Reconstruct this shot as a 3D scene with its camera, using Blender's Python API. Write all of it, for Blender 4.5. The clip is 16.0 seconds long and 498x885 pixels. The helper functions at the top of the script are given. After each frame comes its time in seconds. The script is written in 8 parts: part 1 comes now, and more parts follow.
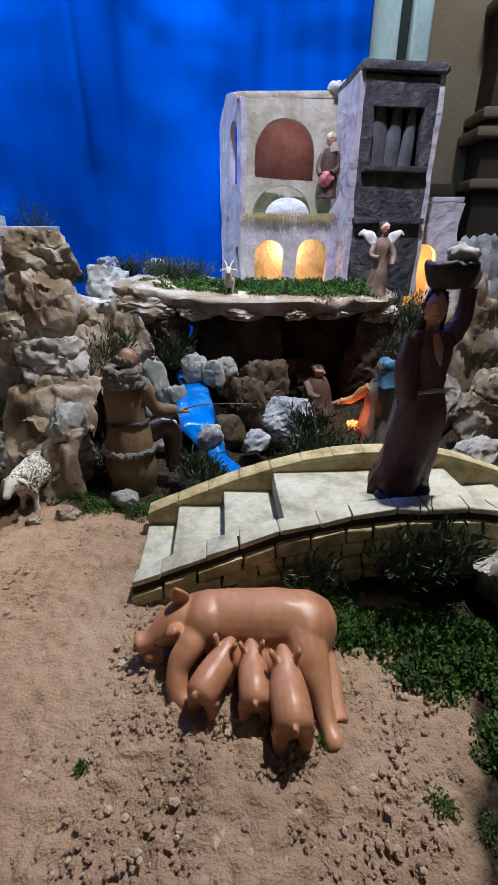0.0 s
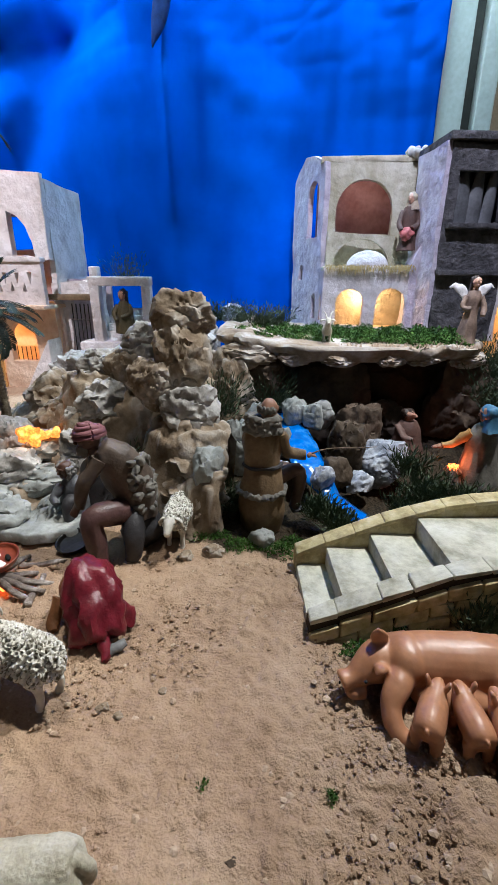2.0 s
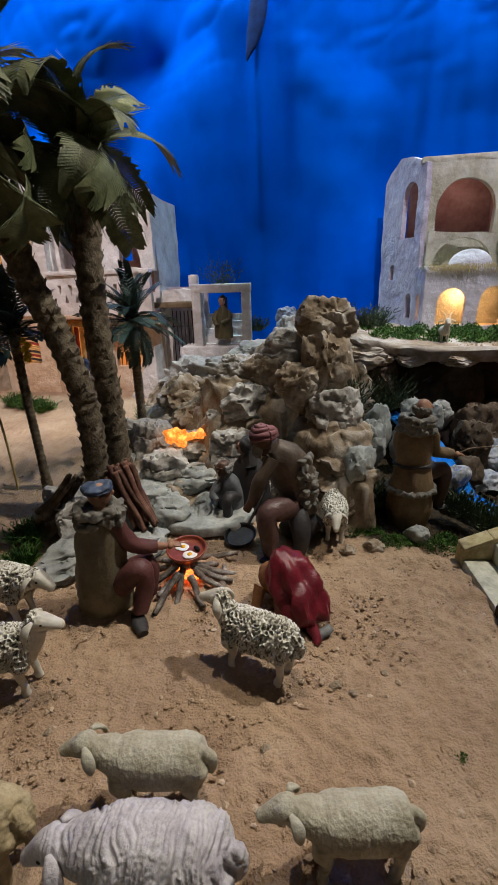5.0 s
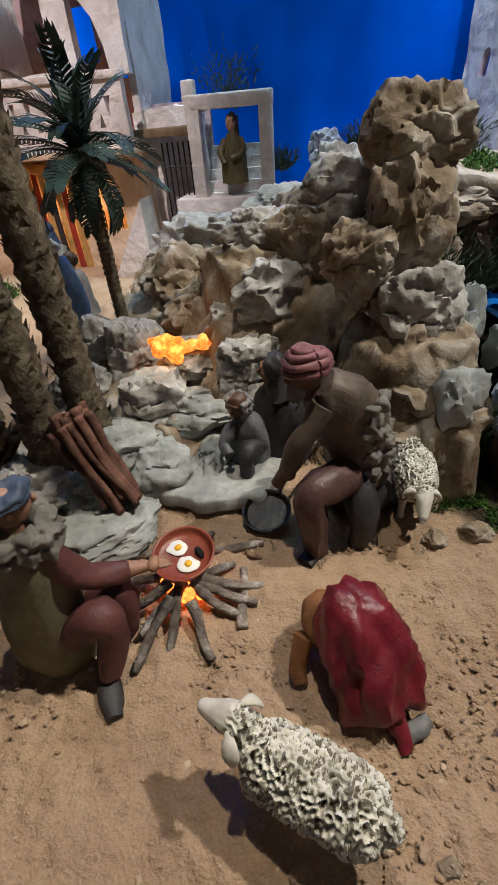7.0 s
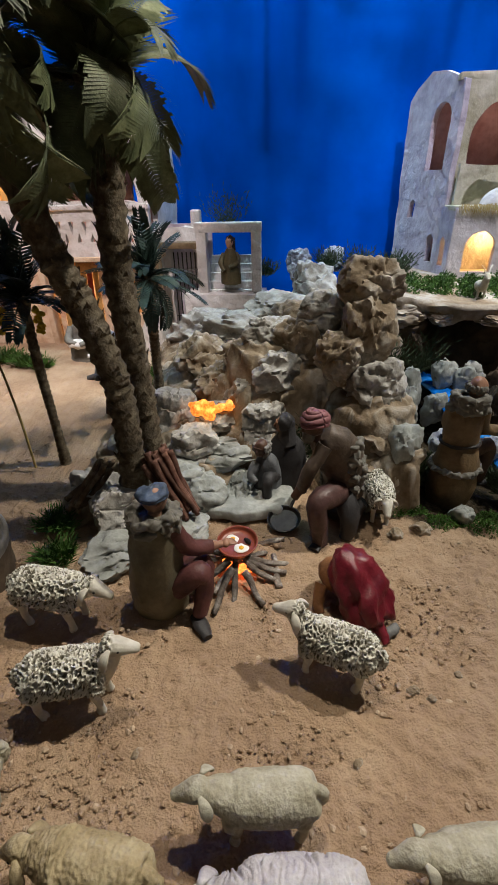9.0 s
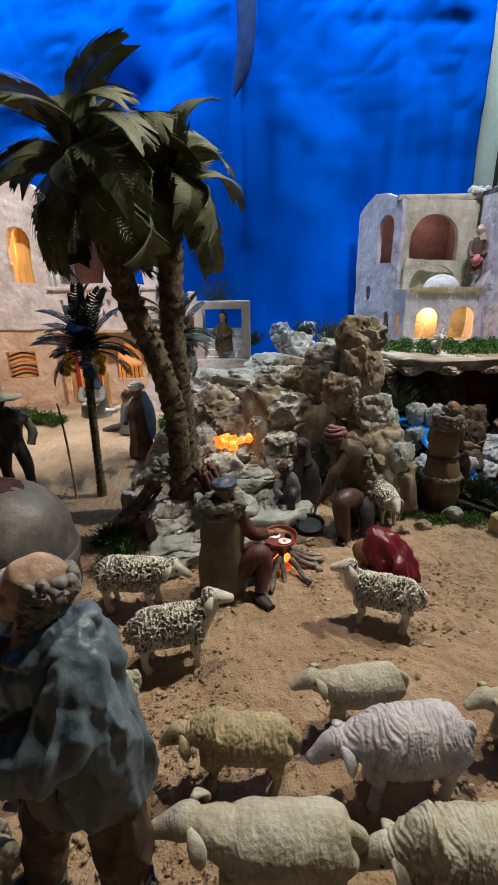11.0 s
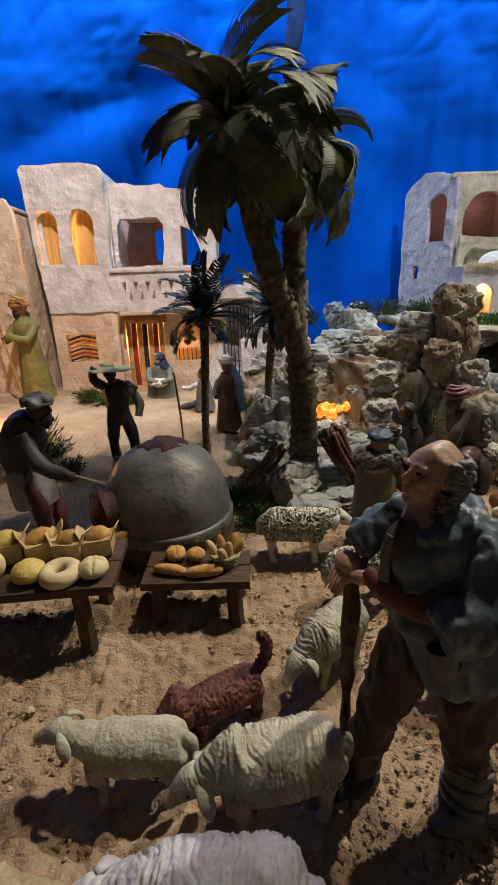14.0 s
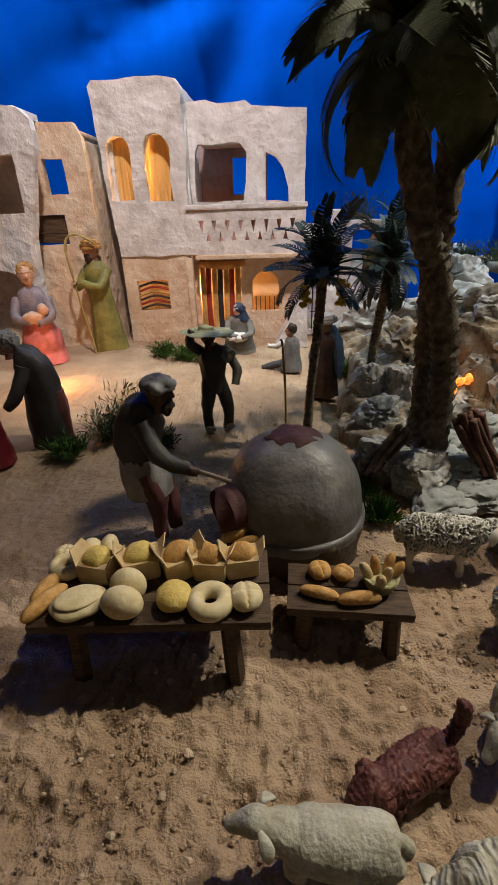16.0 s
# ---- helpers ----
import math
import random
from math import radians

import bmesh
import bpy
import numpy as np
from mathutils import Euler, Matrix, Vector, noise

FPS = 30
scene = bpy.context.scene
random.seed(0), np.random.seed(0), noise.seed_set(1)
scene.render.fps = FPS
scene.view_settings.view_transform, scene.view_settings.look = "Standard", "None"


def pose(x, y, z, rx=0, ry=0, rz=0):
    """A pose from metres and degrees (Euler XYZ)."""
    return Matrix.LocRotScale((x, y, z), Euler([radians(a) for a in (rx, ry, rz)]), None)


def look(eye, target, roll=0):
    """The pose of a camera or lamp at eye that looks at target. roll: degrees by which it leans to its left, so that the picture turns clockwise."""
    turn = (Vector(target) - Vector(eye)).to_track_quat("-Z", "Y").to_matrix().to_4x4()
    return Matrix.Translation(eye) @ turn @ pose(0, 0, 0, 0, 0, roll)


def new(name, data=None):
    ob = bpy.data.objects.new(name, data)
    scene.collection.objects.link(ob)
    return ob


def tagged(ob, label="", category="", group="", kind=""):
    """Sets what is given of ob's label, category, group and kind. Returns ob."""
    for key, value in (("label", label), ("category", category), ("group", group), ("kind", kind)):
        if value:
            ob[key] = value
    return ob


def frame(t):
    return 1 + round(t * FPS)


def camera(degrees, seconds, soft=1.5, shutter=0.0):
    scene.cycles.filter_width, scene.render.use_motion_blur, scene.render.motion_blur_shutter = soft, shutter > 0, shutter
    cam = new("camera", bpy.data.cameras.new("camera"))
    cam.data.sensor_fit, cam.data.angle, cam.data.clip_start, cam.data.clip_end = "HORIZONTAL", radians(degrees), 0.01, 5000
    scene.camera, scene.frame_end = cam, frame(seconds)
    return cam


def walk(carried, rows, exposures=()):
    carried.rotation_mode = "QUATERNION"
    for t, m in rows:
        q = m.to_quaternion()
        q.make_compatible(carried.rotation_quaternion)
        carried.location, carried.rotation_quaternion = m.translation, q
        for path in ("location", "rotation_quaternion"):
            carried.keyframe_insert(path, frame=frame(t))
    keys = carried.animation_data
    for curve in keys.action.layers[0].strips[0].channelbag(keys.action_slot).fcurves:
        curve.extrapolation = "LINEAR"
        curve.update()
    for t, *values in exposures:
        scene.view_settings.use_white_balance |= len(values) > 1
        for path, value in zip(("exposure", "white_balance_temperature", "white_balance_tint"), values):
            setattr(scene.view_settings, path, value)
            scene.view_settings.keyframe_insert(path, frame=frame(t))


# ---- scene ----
cam = camera(59.5, 16.0, soft=0.8)
PATH = [
    (0, (0.01, 0.035, 0.42), (-0.041, 1.858, -0.4), 0.4),
    (0.5, (-0.034, 0.034, 0.422), (-0.044, 1.865, -0.382), 0.8),
    (1, (-0.088, 0.016, 0.439), (-0.106, 1.856, -0.344), 0.9),
    (1.5, (-0.137, 0.005, 0.447), (-0.2, 1.859, -0.301), 0.7),
    (2, (-0.199, -0.016, 0.464), (-0.34, 1.854, -0.23), 0.3),
    (2.5, (-0.241, -0.031, 0.475), (-0.436, 1.845, -0.191), 0.0),
    (3, (-0.277, -0.036, 0.476), (-0.514, 1.839, -0.178), -0.4),
    (3.5, (-0.304, -0.059, 0.484), (-0.579, 1.812, -0.168), -1.1),
    (4, (-0.348, -0.076, 0.482), (-0.634, 1.793, -0.172), -1.8),
    (4.5, (-0.377, -0.097, 0.479), (-0.672, 1.767, -0.184), -2.0),
    (5, (-0.423, -0.083, 0.482), (-0.732, 1.767, -0.21), -1.8),
    (5.2, (-0.438, -0.069, 0.471), (-0.765, 1.769, -0.248), -1.8),
    (7.3, (-0.508, 0.273, 0.422), (-0.879, 1.787, -0.831), -5.2),
    (7.5, (-0.519, 0.275, 0.418), (-0.881, 1.777, -0.852), -5.1),
    (8, (-0.514, 0.243, 0.445), (-0.836, 1.778, -0.796), -3.8),
    (8.5, (-0.519, 0.103, 0.511), (-0.791, 1.739, -0.607), -2.8),
    (9, (-0.554, -0.011, 0.552), (-0.756, 1.719, -0.43), -1.3),
    (9.2, (-0.571, -0.058, 0.555), (-0.762, 1.711, -0.358), -1.5),
    (11.3, (-0.732, -0.227, 0.501), (-0.705, 1.669, -0.133), -0.8),
    (11.5, (-0.758, -0.235, 0.5), (-0.717, 1.665, -0.124), -0.9),
    (12, (-0.816, -0.243, 0.491), (-0.768, 1.66, -0.126), -1.2),
    (12.5, (-0.853, -0.237, 0.467), (-0.801, 1.659, -0.166), -1.3),
    (13, (-0.882, -0.251, 0.445), (-0.83, 1.64, -0.204), -1.6),
    (13.5, (-0.914, -0.257, 0.444), (-0.871, 1.631, -0.213), -1.7),
    (14, (-0.984, -0.259, 0.452), (-0.954, 1.626, -0.215), -1.9),
    (14.5, (-1.032, -0.232, 0.46), (-1.018, 1.647, -0.225), -2.0),
    (15, (-1.082, -0.207, 0.466), (-1.118, 1.659, -0.252), -2.2),
    (15.5, (-1.112, -0.188, 0.484), (-1.213, 1.645, -0.308), -2.3),
    (16, (-1.139, -0.136, 0.496), (-1.286, 1.635, -0.421), -1.9),
]
walk(cam, [(t, look(eye, target, roll)) for t, eye, target, roll in PATH],
     [(0, 0.24, 5600, 12), (0.5, 0.32, 5600, 11), (1.5, 0.38, 5500, 9), (3.5, -0.06, 5900, 8), (5, -0.25, 6150, 9), (7.5, -0.04, 6200, 8), (9, -0.08, 6200, 7), (11.5, 0.02, 6300, 5), (13, 0.10, 6500, 6), (15, -0.16, 6400, 7), (16, -0.16, 6350, 6)])

# ---- light: a dim hall, ceiling spots over the display, small warm bulbs inside the houses ----
world = bpy.data.worlds.new("hall_air")
scene.world = world
world.use_nodes = True
world.node_tree.nodes["Background"].inputs[0].default_value = (0.80, 0.82, 1.0, 1)
world.node_tree.nodes["Background"].inputs[1].default_value = 0.0045


def spot(name, eye, target, watts, colour, degrees, blend=0.6, size=0.04):
    lamp = bpy.data.lights.new(name, "SPOT")
    lamp.energy, lamp.color, lamp.spot_size, lamp.spot_blend, lamp.shadow_soft_size = watts, colour, radians(degrees), blend, size
    ob = new(name, lamp)
    ob.matrix_world = look(eye, target)
    return ob


def bulb(name, at, watts, colour, size=0.012):
    lamp = bpy.data.lights.new(name, "POINT")
    lamp.energy, lamp.color, lamp.shadow_soft_size = watts, colour, size
    ob = new(name, lamp)
    ob.location = at
    return ob


WARM = (1.0, 0.50, 0.17)
spot("ceiling_spot_key", (0.45, 1.0, 1.95), (-0.28, 0.42, 0), 162, (1.0, 0.91, 0.78), 78, 0.6, 0.025)
spot("ceiling_spot_left", (-0.55, 0.80, 2.0), (-1.28, 0.22, 0), 82, (1.0, 0.86, 0.68), 66, 0.6, 0.025)
spot("ceiling_spot_plaza", (-1.15, 0.35, 2.2), (-1.55, 1.5, 0.42), 205, (1.0, 0.84, 0.80), 46, 0.7, 0.05)
spot("ceiling_spot_arches", (0.0, 0.55, 2.2), (0.10, 1.7, 0.50), 135, (0.90, 0.86, 1.0), 44, 0.7, 0.05)
# lamp out of view, added to brighten the church wall beside the cloth
spot("unseen_hall_fill", (1.6, 2.6, 3.6), (2.0, 4.6, 1.0), 120, (1.0, 0.90, 0.74), 120, 0.8, 0.2)
# unseen soft panel, added to fill the fronts of things from the east
hall = bpy.data.lights.new("unseen_front_fill", "AREA")
hall.shape, hall.size, hall.size_y, hall.energy, hall.color = "RECTANGLE", 2.0, 0.8, 3.8, (1.0, 0.93, 0.86)
new("unseen_front_fill", hall).matrix_world = look((1.1, -1.7, 3.2), (0.25, 0.7, 0.2))
strip = bpy.data.lights.new("backdrop_strip", "AREA")
strip.shape, strip.size, strip.size_y, strip.energy, strip.color, strip.spread = "RECTANGLE", 4.0, 0.12, 63, (0.66, 0.92, 1.0), radians(120)
new("backdrop_strip", strip).matrix_world = look((-1.3, 1.80, 2.45), (-1.3, 2.20, 1.70))
bulb("house_bulb_upper", (-1.6, 1.66, 0.66), 1.8, WARM)
bulb("house_bulb_lower", (-1.42, 1.68, 0.24), 1.6, WARM)
bulb("plaza_bulb", (-1.80, 1.05, 0.13), 1.7, (1.0, 0.46, 0.17))
bulb("arch_house_bulb", (0.09, 1.70, 0.42), 0.75, (1.0, 0.58, 0.26))
bulb("arch_house_side_bulb", (0.55, 1.69, 0.36), 0.8, WARM)
bulb("arch_house_upper_bulb", (0.08, 1.87, 0.80), 0.22, (1.0, 0.56, 0.42))
bulb("campfire_bulb", (-0.640, 0.515, 0.030), 0.06, (1.0, 0.22, 0.05), 0.006)
bulb("grotto_bulb", (0.225, 0.985, 0.065), 0.10, (1.0, 0.2, 0.06), 0.006)


# ---- materials ----
def material(name, colours, scale=30.0, rough=0.75, bump=0.3, bump_scale=120.0, metal=0.0, spec=0.3, detail=6.0, coat=0.0, emit=None, power=0.0, stretch=None, spread=(0.3, 0.7), vary=0.0, worn=None, dist=0.004):
    m = bpy.data.materials.new(name)
    m.use_nodes = True
    nt = m.node_tree
    n, l = nt.nodes, nt.links
    b = n["Principled BSDF"]
    tc = n.new("ShaderNodeTexCoord")
    src = tc.outputs["Object"]
    if stretch:
        mp = n.new("ShaderNodeMapping")
        mp.inputs["Scale"].default_value = stretch
        l.new(src, mp.inputs["Vector"])
        src = mp.outputs["Vector"]
    nz = n.new("ShaderNodeTexNoise")
    nz.inputs["Scale"].default_value, nz.inputs["Detail"].default_value, nz.inputs["Roughness"].default_value = scale, detail, 0.62
    l.new(src, nz.inputs["Vector"])
    ramp = n.new("ShaderNodeValToRGB")
    els = ramp.color_ramp.elements
    els[0].position, els[1].position = spread
    while len(els) < len(colours):
        els.new(0.5)
    for i, c in enumerate(colours):
        els[i].position = spread[0] + (spread[1] - spread[0]) * i / max(1, len(colours) - 1)
        els[i].color = (*c, 1)
    l.new(nz.outputs["Fac"], ramp.inputs["Fac"])
    colour = ramp.outputs["Color"]
    fine = n.new("ShaderNodeTexNoise")
    fine.inputs["Scale"].default_value, fine.inputs["Detail"].default_value = bump_scale, 5.0
    l.new(src, fine.inputs["Vector"])
    mul = n.new("ShaderNodeMix")
    mul.data_type, mul.blend_type = "RGBA", "OVERLAY"
    mul.inputs["Factor"].default_value = 0.35
    l.new(colour, mul.inputs["A"])
    l.new(fine.outputs["Color"], mul.inputs["B"])
    bw = n.new("ShaderNodeRGBToBW")
    l.new(fine.outputs["Color"], bw.inputs["Color"])
    l.new(bw.outputs["Val"], mul.inputs["B"])
    colour = mul.outputs["Result"]
    if worn:
        geo = n.new("ShaderNodeNewGeometry")
        wr = n.new("ShaderNodeMapRange")
        wr.inputs["From Min"].default_value, wr.inputs["From Max"].default_value = 0.53, 0.66
        l.new(geo.outputs["Pointiness"], wr.inputs["Value"])
        wm = n.new("ShaderNodeMix")
        wm.data_type = "RGBA"
        wm.inputs["B"].default_value = (*worn, 1)
        l.new(wr.outputs["Result"], wm.inputs["Factor"])
        l.new(colour, wm.inputs["A"])
        colour = wm.outputs["Result"]
    if vary:
        info = n.new("ShaderNodeObjectInfo")
        hs = n.new("ShaderNodeHueSaturation")
        mr = n.new("ShaderNodeMapRange")
        mr.inputs["To Min"].default_value, mr.inputs["To Max"].default_value = 1 - vary, 1 + vary
        l.new(info.outputs["Random"], mr.inputs["Value"])
        l.new(mr.outputs["Result"], hs.inputs["Value"])
        l.new(colour, hs.inputs["Color"])
        colour = hs.outputs["Color"]
    l.new(colour, b.inputs["Base Color"])
    b.inputs["Roughness"].default_value, b.inputs["Metallic"].default_value = rough, metal
    b.inputs["Specular IOR Level"].default_value, b.inputs["Coat Weight"].default_value = spec, coat
    if bump:
        bp = n.new("ShaderNodeBump")
        bp.inputs["Strength"].default_value, bp.inputs["Distance"].default_value = bump, dist
        add = n.new("ShaderNodeMath")
        l.new(nz.outputs["Fac"], add.inputs[0])
        l.new(bw.outputs["Val"], add.inputs[1])
        l.new(add.outputs[0], bp.inputs["Height"])
        l.new(bp.outputs["Normal"], b.inputs["Normal"])
    if emit:
        b.inputs["Emission Color"].default_value, b.inputs["Emission Strength"].default_value = (*emit, 1), power
        l.new(colour, b.inputs["Emission Color"])
    return m


def blend_by_mask(m, name, colours, scale):
    """Mix a second noise colouring into a material where the mesh's mask says so."""
    nt = m.node_tree
    n, l = nt.nodes, nt.links
    b = n["Principled BSDF"]
    old = b.inputs["Base Color"].links[0].from_socket
    at = n.new("ShaderNodeAttribute")
    at.attribute_name = name
    nz = n.new("ShaderNodeTexNoise")
    nz.inputs["Scale"].default_value, nz.inputs["Detail"].default_value = scale, 8.0
    tc = n.new("ShaderNodeTexCoord")
    l.new(tc.outputs["Object"], nz.inputs["Vector"])
    rp = n.new("ShaderNodeValToRGB")
    for e, c in zip(rp.color_ramp.elements, colours):
        e.color = (*c, 1)
    rp.color_ramp.elements[0].position, rp.color_ramp.elements[1].position = 0.35, 0.65
    l.new(nz.outputs["Fac"], rp.inputs["Fac"])
    mx = n.new("ShaderNodeMix")
    mx.data_type = "RGBA"
    l.new(at.outputs["Fac"], mx.inputs["Factor"])
    l.new(old, mx.inputs["A"])
    l.new(rp.outputs["Color"], mx.inputs["B"])
    l.new(mx.outputs["Result"], b.inputs["Base Color"])


SAND = material("sand", [(0.25, 0.165, 0.105), (0.37, 0.26, 0.172), (0.47, 0.35, 0.24)], 9, 0.95, 1.0, 330, spec=0.08, detail=10, dist=0.004, spread=(0.25, 0.75))
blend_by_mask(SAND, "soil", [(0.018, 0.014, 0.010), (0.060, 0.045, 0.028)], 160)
PEBBLE = material("pebble", [(0.26, 0.18, 0.12), (0.55, 0.43, 0.31)], 60, 0.9, 0.3, 300)
ROCK = material("rock", [(0.13, 0.105, 0.08), (0.36, 0.345, 0.32), (0.56, 0.545, 0.52)], 14, 0.85, 0.9, 90, spec=0.2, worn=(0.62, 0.60, 0.56))
ROCK_OCHRE = material("rock_ochre", [(0.10, 0.066, 0.038), (0.27, 0.21, 0.145), (0.50, 0.47, 0.43)], 11, 0.85, 0.9, 90, spec=0.2, worn=(0.58, 0.55, 0.50))
ROCK_PALE = material("rock_pale", [(0.17, 0.175, 0.165), (0.28, 0.29, 0.275), (0.42, 0.425, 0.41)], 16, 0.8, 0.6, 90, spec=0.25)
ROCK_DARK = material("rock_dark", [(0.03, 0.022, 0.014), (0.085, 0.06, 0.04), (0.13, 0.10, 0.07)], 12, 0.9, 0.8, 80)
BOULDER = material("boulder", [(0.12, 0.13, 0.17), (0.33, 0.34, 0.38), (0.6, 0.6, 0.62)], 24, 0.75, 0.8, 120, worn=(0.7, 0.7, 0.72))
CLOTH = material("blue_cloth", [(0.0004, 0.062, 0.42), (0.0006, 0.080, 0.54), (0.0012, 0.105, 0.64)], 2.5, 0.85, 0.12, 500, spec=0.04)
PLASTER = material("white_plaster", [(0.50, 0.46, 0.44), (0.66, 0.62, 0.60), (0.78, 0.75, 0.74)], 13, 0.9, 1.0, 34, spec=0.15, dist=0.013)
PLASTER_WARM = material("peach_plaster", [(0.52, 0.36, 0.24), (0.66, 0.50, 0.36), (0.74, 0.62, 0.48)], 12, 0.9, 1.0, 34, spec=0.15, dist=0.013)
PLASTER_CREAM = material("cream_plaster", [(0.38, 0.34, 0.22), (0.52, 0.48, 0.35), (0.66, 0.62, 0.50)], 13, 0.9, 1.0, 34, spec=0.15, dist=0.013)
PLASTER_LILAC = material("lilac_plaster", [(0.42, 0.36, 0.42), (0.56, 0.50, 0.56), (0.70, 0.66, 0.69)], 13, 0.9, 1.0, 34, spec=0.15, dist=0.013)
PLASTER_GREY = material("charcoal_plaster", [(0.045, 0.042, 0.042), (0.09, 0.085, 0.085), (0.17, 0.16, 0.16)], 22, 0.85, 1.0, 70, spec=0.2, dist=0.012)
INSIDE = material("orange_inner_wall", [(0.66, 0.48, 0.26), (0.78, 0.60, 0.36)], 8, 0.9, 0.3, 60)
RED_INSIDE = material("dusky_red_inner_wall", [(0.26, 0.15, 0.15), (0.42, 0.31, 0.31)], 10, 0.9, 0.4, 60)
MOSS = material("moss", [(0.012, 0.030, 0.006), (0.045, 0.105, 0.014), (0.11, 0.21, 0.04)], 45, 0.9, 0.0, 200, vary=0.1)
SHRUB = material("grey_green_shrub", [(0.020, 0.034, 0.018), (0.06, 0.085, 0.045), (0.13, 0.16, 0.10)], 60, 0.85, 0.0, 200)
STRAW = material("straw", [(0.25, 0.18, 0.06), (0.45, 0.34, 0.13)], 40, 0.8, 0.0, 200)
PALM_LEAF = material("palm_leaf", [(0.045, 0.058, 0.024), (0.10, 0.115, 0.05), (0.20, 0.22, 0.11)], 20, 0.62, 0.3, 200, spec=0.35, vary=0.25)
TEAL_LEAF = material("teal_palm_leaf", [(0.008, 0.018, 0.014), (0.020, 0.040, 0.032), (0.045, 0.085, 0.075)], 30, 0.5, 0.2, 200, spec=0.4, vary=0.3)
TRUNK = material("palm_trunk", [(0.04, 0.03, 0.02), (0.11, 0.085, 0.055), (0.24, 0.20, 0.14)], 60, 0.95, 0.8, 220, worn=(0.36, 0.31, 0.23))
WOOD = material("dark_wood", [(0.030, 0.018, 0.010), (0.075, 0.045, 0.026), (0.11, 0.07, 0.04)], 30, 0.6, 0.4, 120, stretch=(1, 8, 8))
STICK = material("stick_bark", [(0.05, 0.03, 0.02), (0.14, 0.09, 0.055), (0.25, 0.19, 0.13)], 60, 0.85, 0.6, 200, vary=0.3)
STICK_GREY = material("grey_stick_bark", [(0.055, 0.042, 0.034), (0.16, 0.13, 0.11), (0.34, 0.31, 0.28)], 70, 0.85, 0.7, 220, vary=0.35)
STICK_RED = material("reddish_stick", [(0.05, 0.018, 0.012), (0.11, 0.05, 0.035), (0.17, 0.09, 0.065)], 60, 0.75, 0.5, 200, vary=0.3)
STONE_YELLOW = material("yellow_limestone", [(0.24, 0.18, 0.08), (0.50, 0.42, 0.22), (0.64, 0.57, 0.38)], 26, 0.8, 0.6, 140, vary=0.12)
STONE_STEP = material("pale_step_stone", [(0.30, 0.285, 0.21), (0.52, 0.505, 0.40), (0.64, 0.63, 0.53)], 24, 0.75, 0.5, 140)
MORTAR = material("dark_joint", [(0.02, 0.016, 0.010), (0.06, 0.045, 0.025)], 40, 0.95, 0.4, 140)
WATER = material("blue_water", [(0.004, 0.09, 0.42), (0.01, 0.16, 0.60), (0.12, 0.38, 0.75)], 18, 0.12, 0.15, 60, spec=0.6, coat=0.5)
PIG = material("pink_clay", [(0.36, 0.155, 0.075), (0.47, 0.225, 0.115), (0.55, 0.29, 0.16)], 14, 0.40, 0.1, 90, spec=0.5)
WOOL = material("white_wool", [(0.26, 0.24, 0.19), (0.55, 0.53, 0.46), (0.72, 0.70, 0.64)], 60, 0.8, 0.5, 260, worn=(0.80, 0.79, 0.74))
WOOL_CREAM = material("cream_wool", [(0.264, 0.238, 0.167), (0.405, 0.378, 0.290), (0.510, 0.493, 0.405)], 40, 0.75, 0.5, 260, worn=(0.66, 0.64, 0.55))
WOOL_TAN = material("tan_wool", [(0.20, 0.15, 0.08), (0.36, 0.29, 0.17), (0.46, 0.39, 0.25)], 40, 0.75, 0.5, 260)
WOOL_LILAC = material("lilac_white_wool", [(0.304, 0.280, 0.320), (0.464, 0.440, 0.464), (0.560, 0.544, 0.560)], 40, 0.7, 0.5, 260)
# dark wash plus shade put into the colour, for hollows between curls
WOOL_HOLLOW_SHADE = material("wool_hollow_shade", [(0.09, 0.08, 0.06), (0.22, 0.20, 0.15)], 60, 0.9, 0.3, 260)
FACE = material("sheep_face", [(0.50, 0.47, 0.40), (0.66, 0.63, 0.56)], 30, 0.6, 0.2, 160)
DOG = material("dog_brown", [(0.05, 0.014, 0.012), (0.11, 0.035, 0.03), (0.19, 0.08, 0.06)], 50, 0.5, 0.6, 200)
SKIN = material("skin_paint", [(0.26, 0.135, 0.085), (0.36, 0.20, 0.135)], 20, 0.45, 0.15, 120)
SKIN_PALE = material("pale_skin_paint", [(0.50, 0.28, 0.18), (0.58, 0.35, 0.25)], 20, 0.45, 0.15, 120)
SKIN_DARK = material("dark_skin_paint", [(0.06, 0.03, 0.02), (0.11, 0.06, 0.04)], 20, 0.45, 0.15, 120)


def dye(name, c, rough=0.55):
    return material(name, [tuple(v * 0.55 for v in c), c, tuple(min(1, v * 1.35) for v in c)], 24, rough, 0.35, 160, spec=0.35)


HAIR = dye("dark_hair", (0.03, 0.018, 0.012))
HAIR_GREY = dye("grey_hair", (0.20, 0.19, 0.18))
BROWN = dye("brown_cloth", (0.11, 0.065, 0.05))
PURPLE = dye("plum_cloth", (0.115, 0.062, 0.072), 0.42)
TAN = dye("tan_cloth", (0.17, 0.115, 0.062))
FLEECE = dye("grey_fleece", (0.16, 0.15, 0.13), 0.8)
RED = dye("crimson_cloth", (0.135, 0.013, 0.022), 0.32)
MAROON = dye("maroon_cloth", (0.095, 0.034, 0.032))
BLUE_GREY = dye("slate_blue_cloth", (0.112, 0.148, 0.182), 0.38)
BLUE_SCARF = dye("sky_blue_cloth", (0.055, 0.15, 0.25))
PINK = dye("rose_cloth", (0.55, 0.16, 0.15))
OLIVE = dye("olive_cloth", (0.20, 0.18, 0.05))
OCHRE = dye("ochre_cloth", (0.42, 0.22, 0.07))
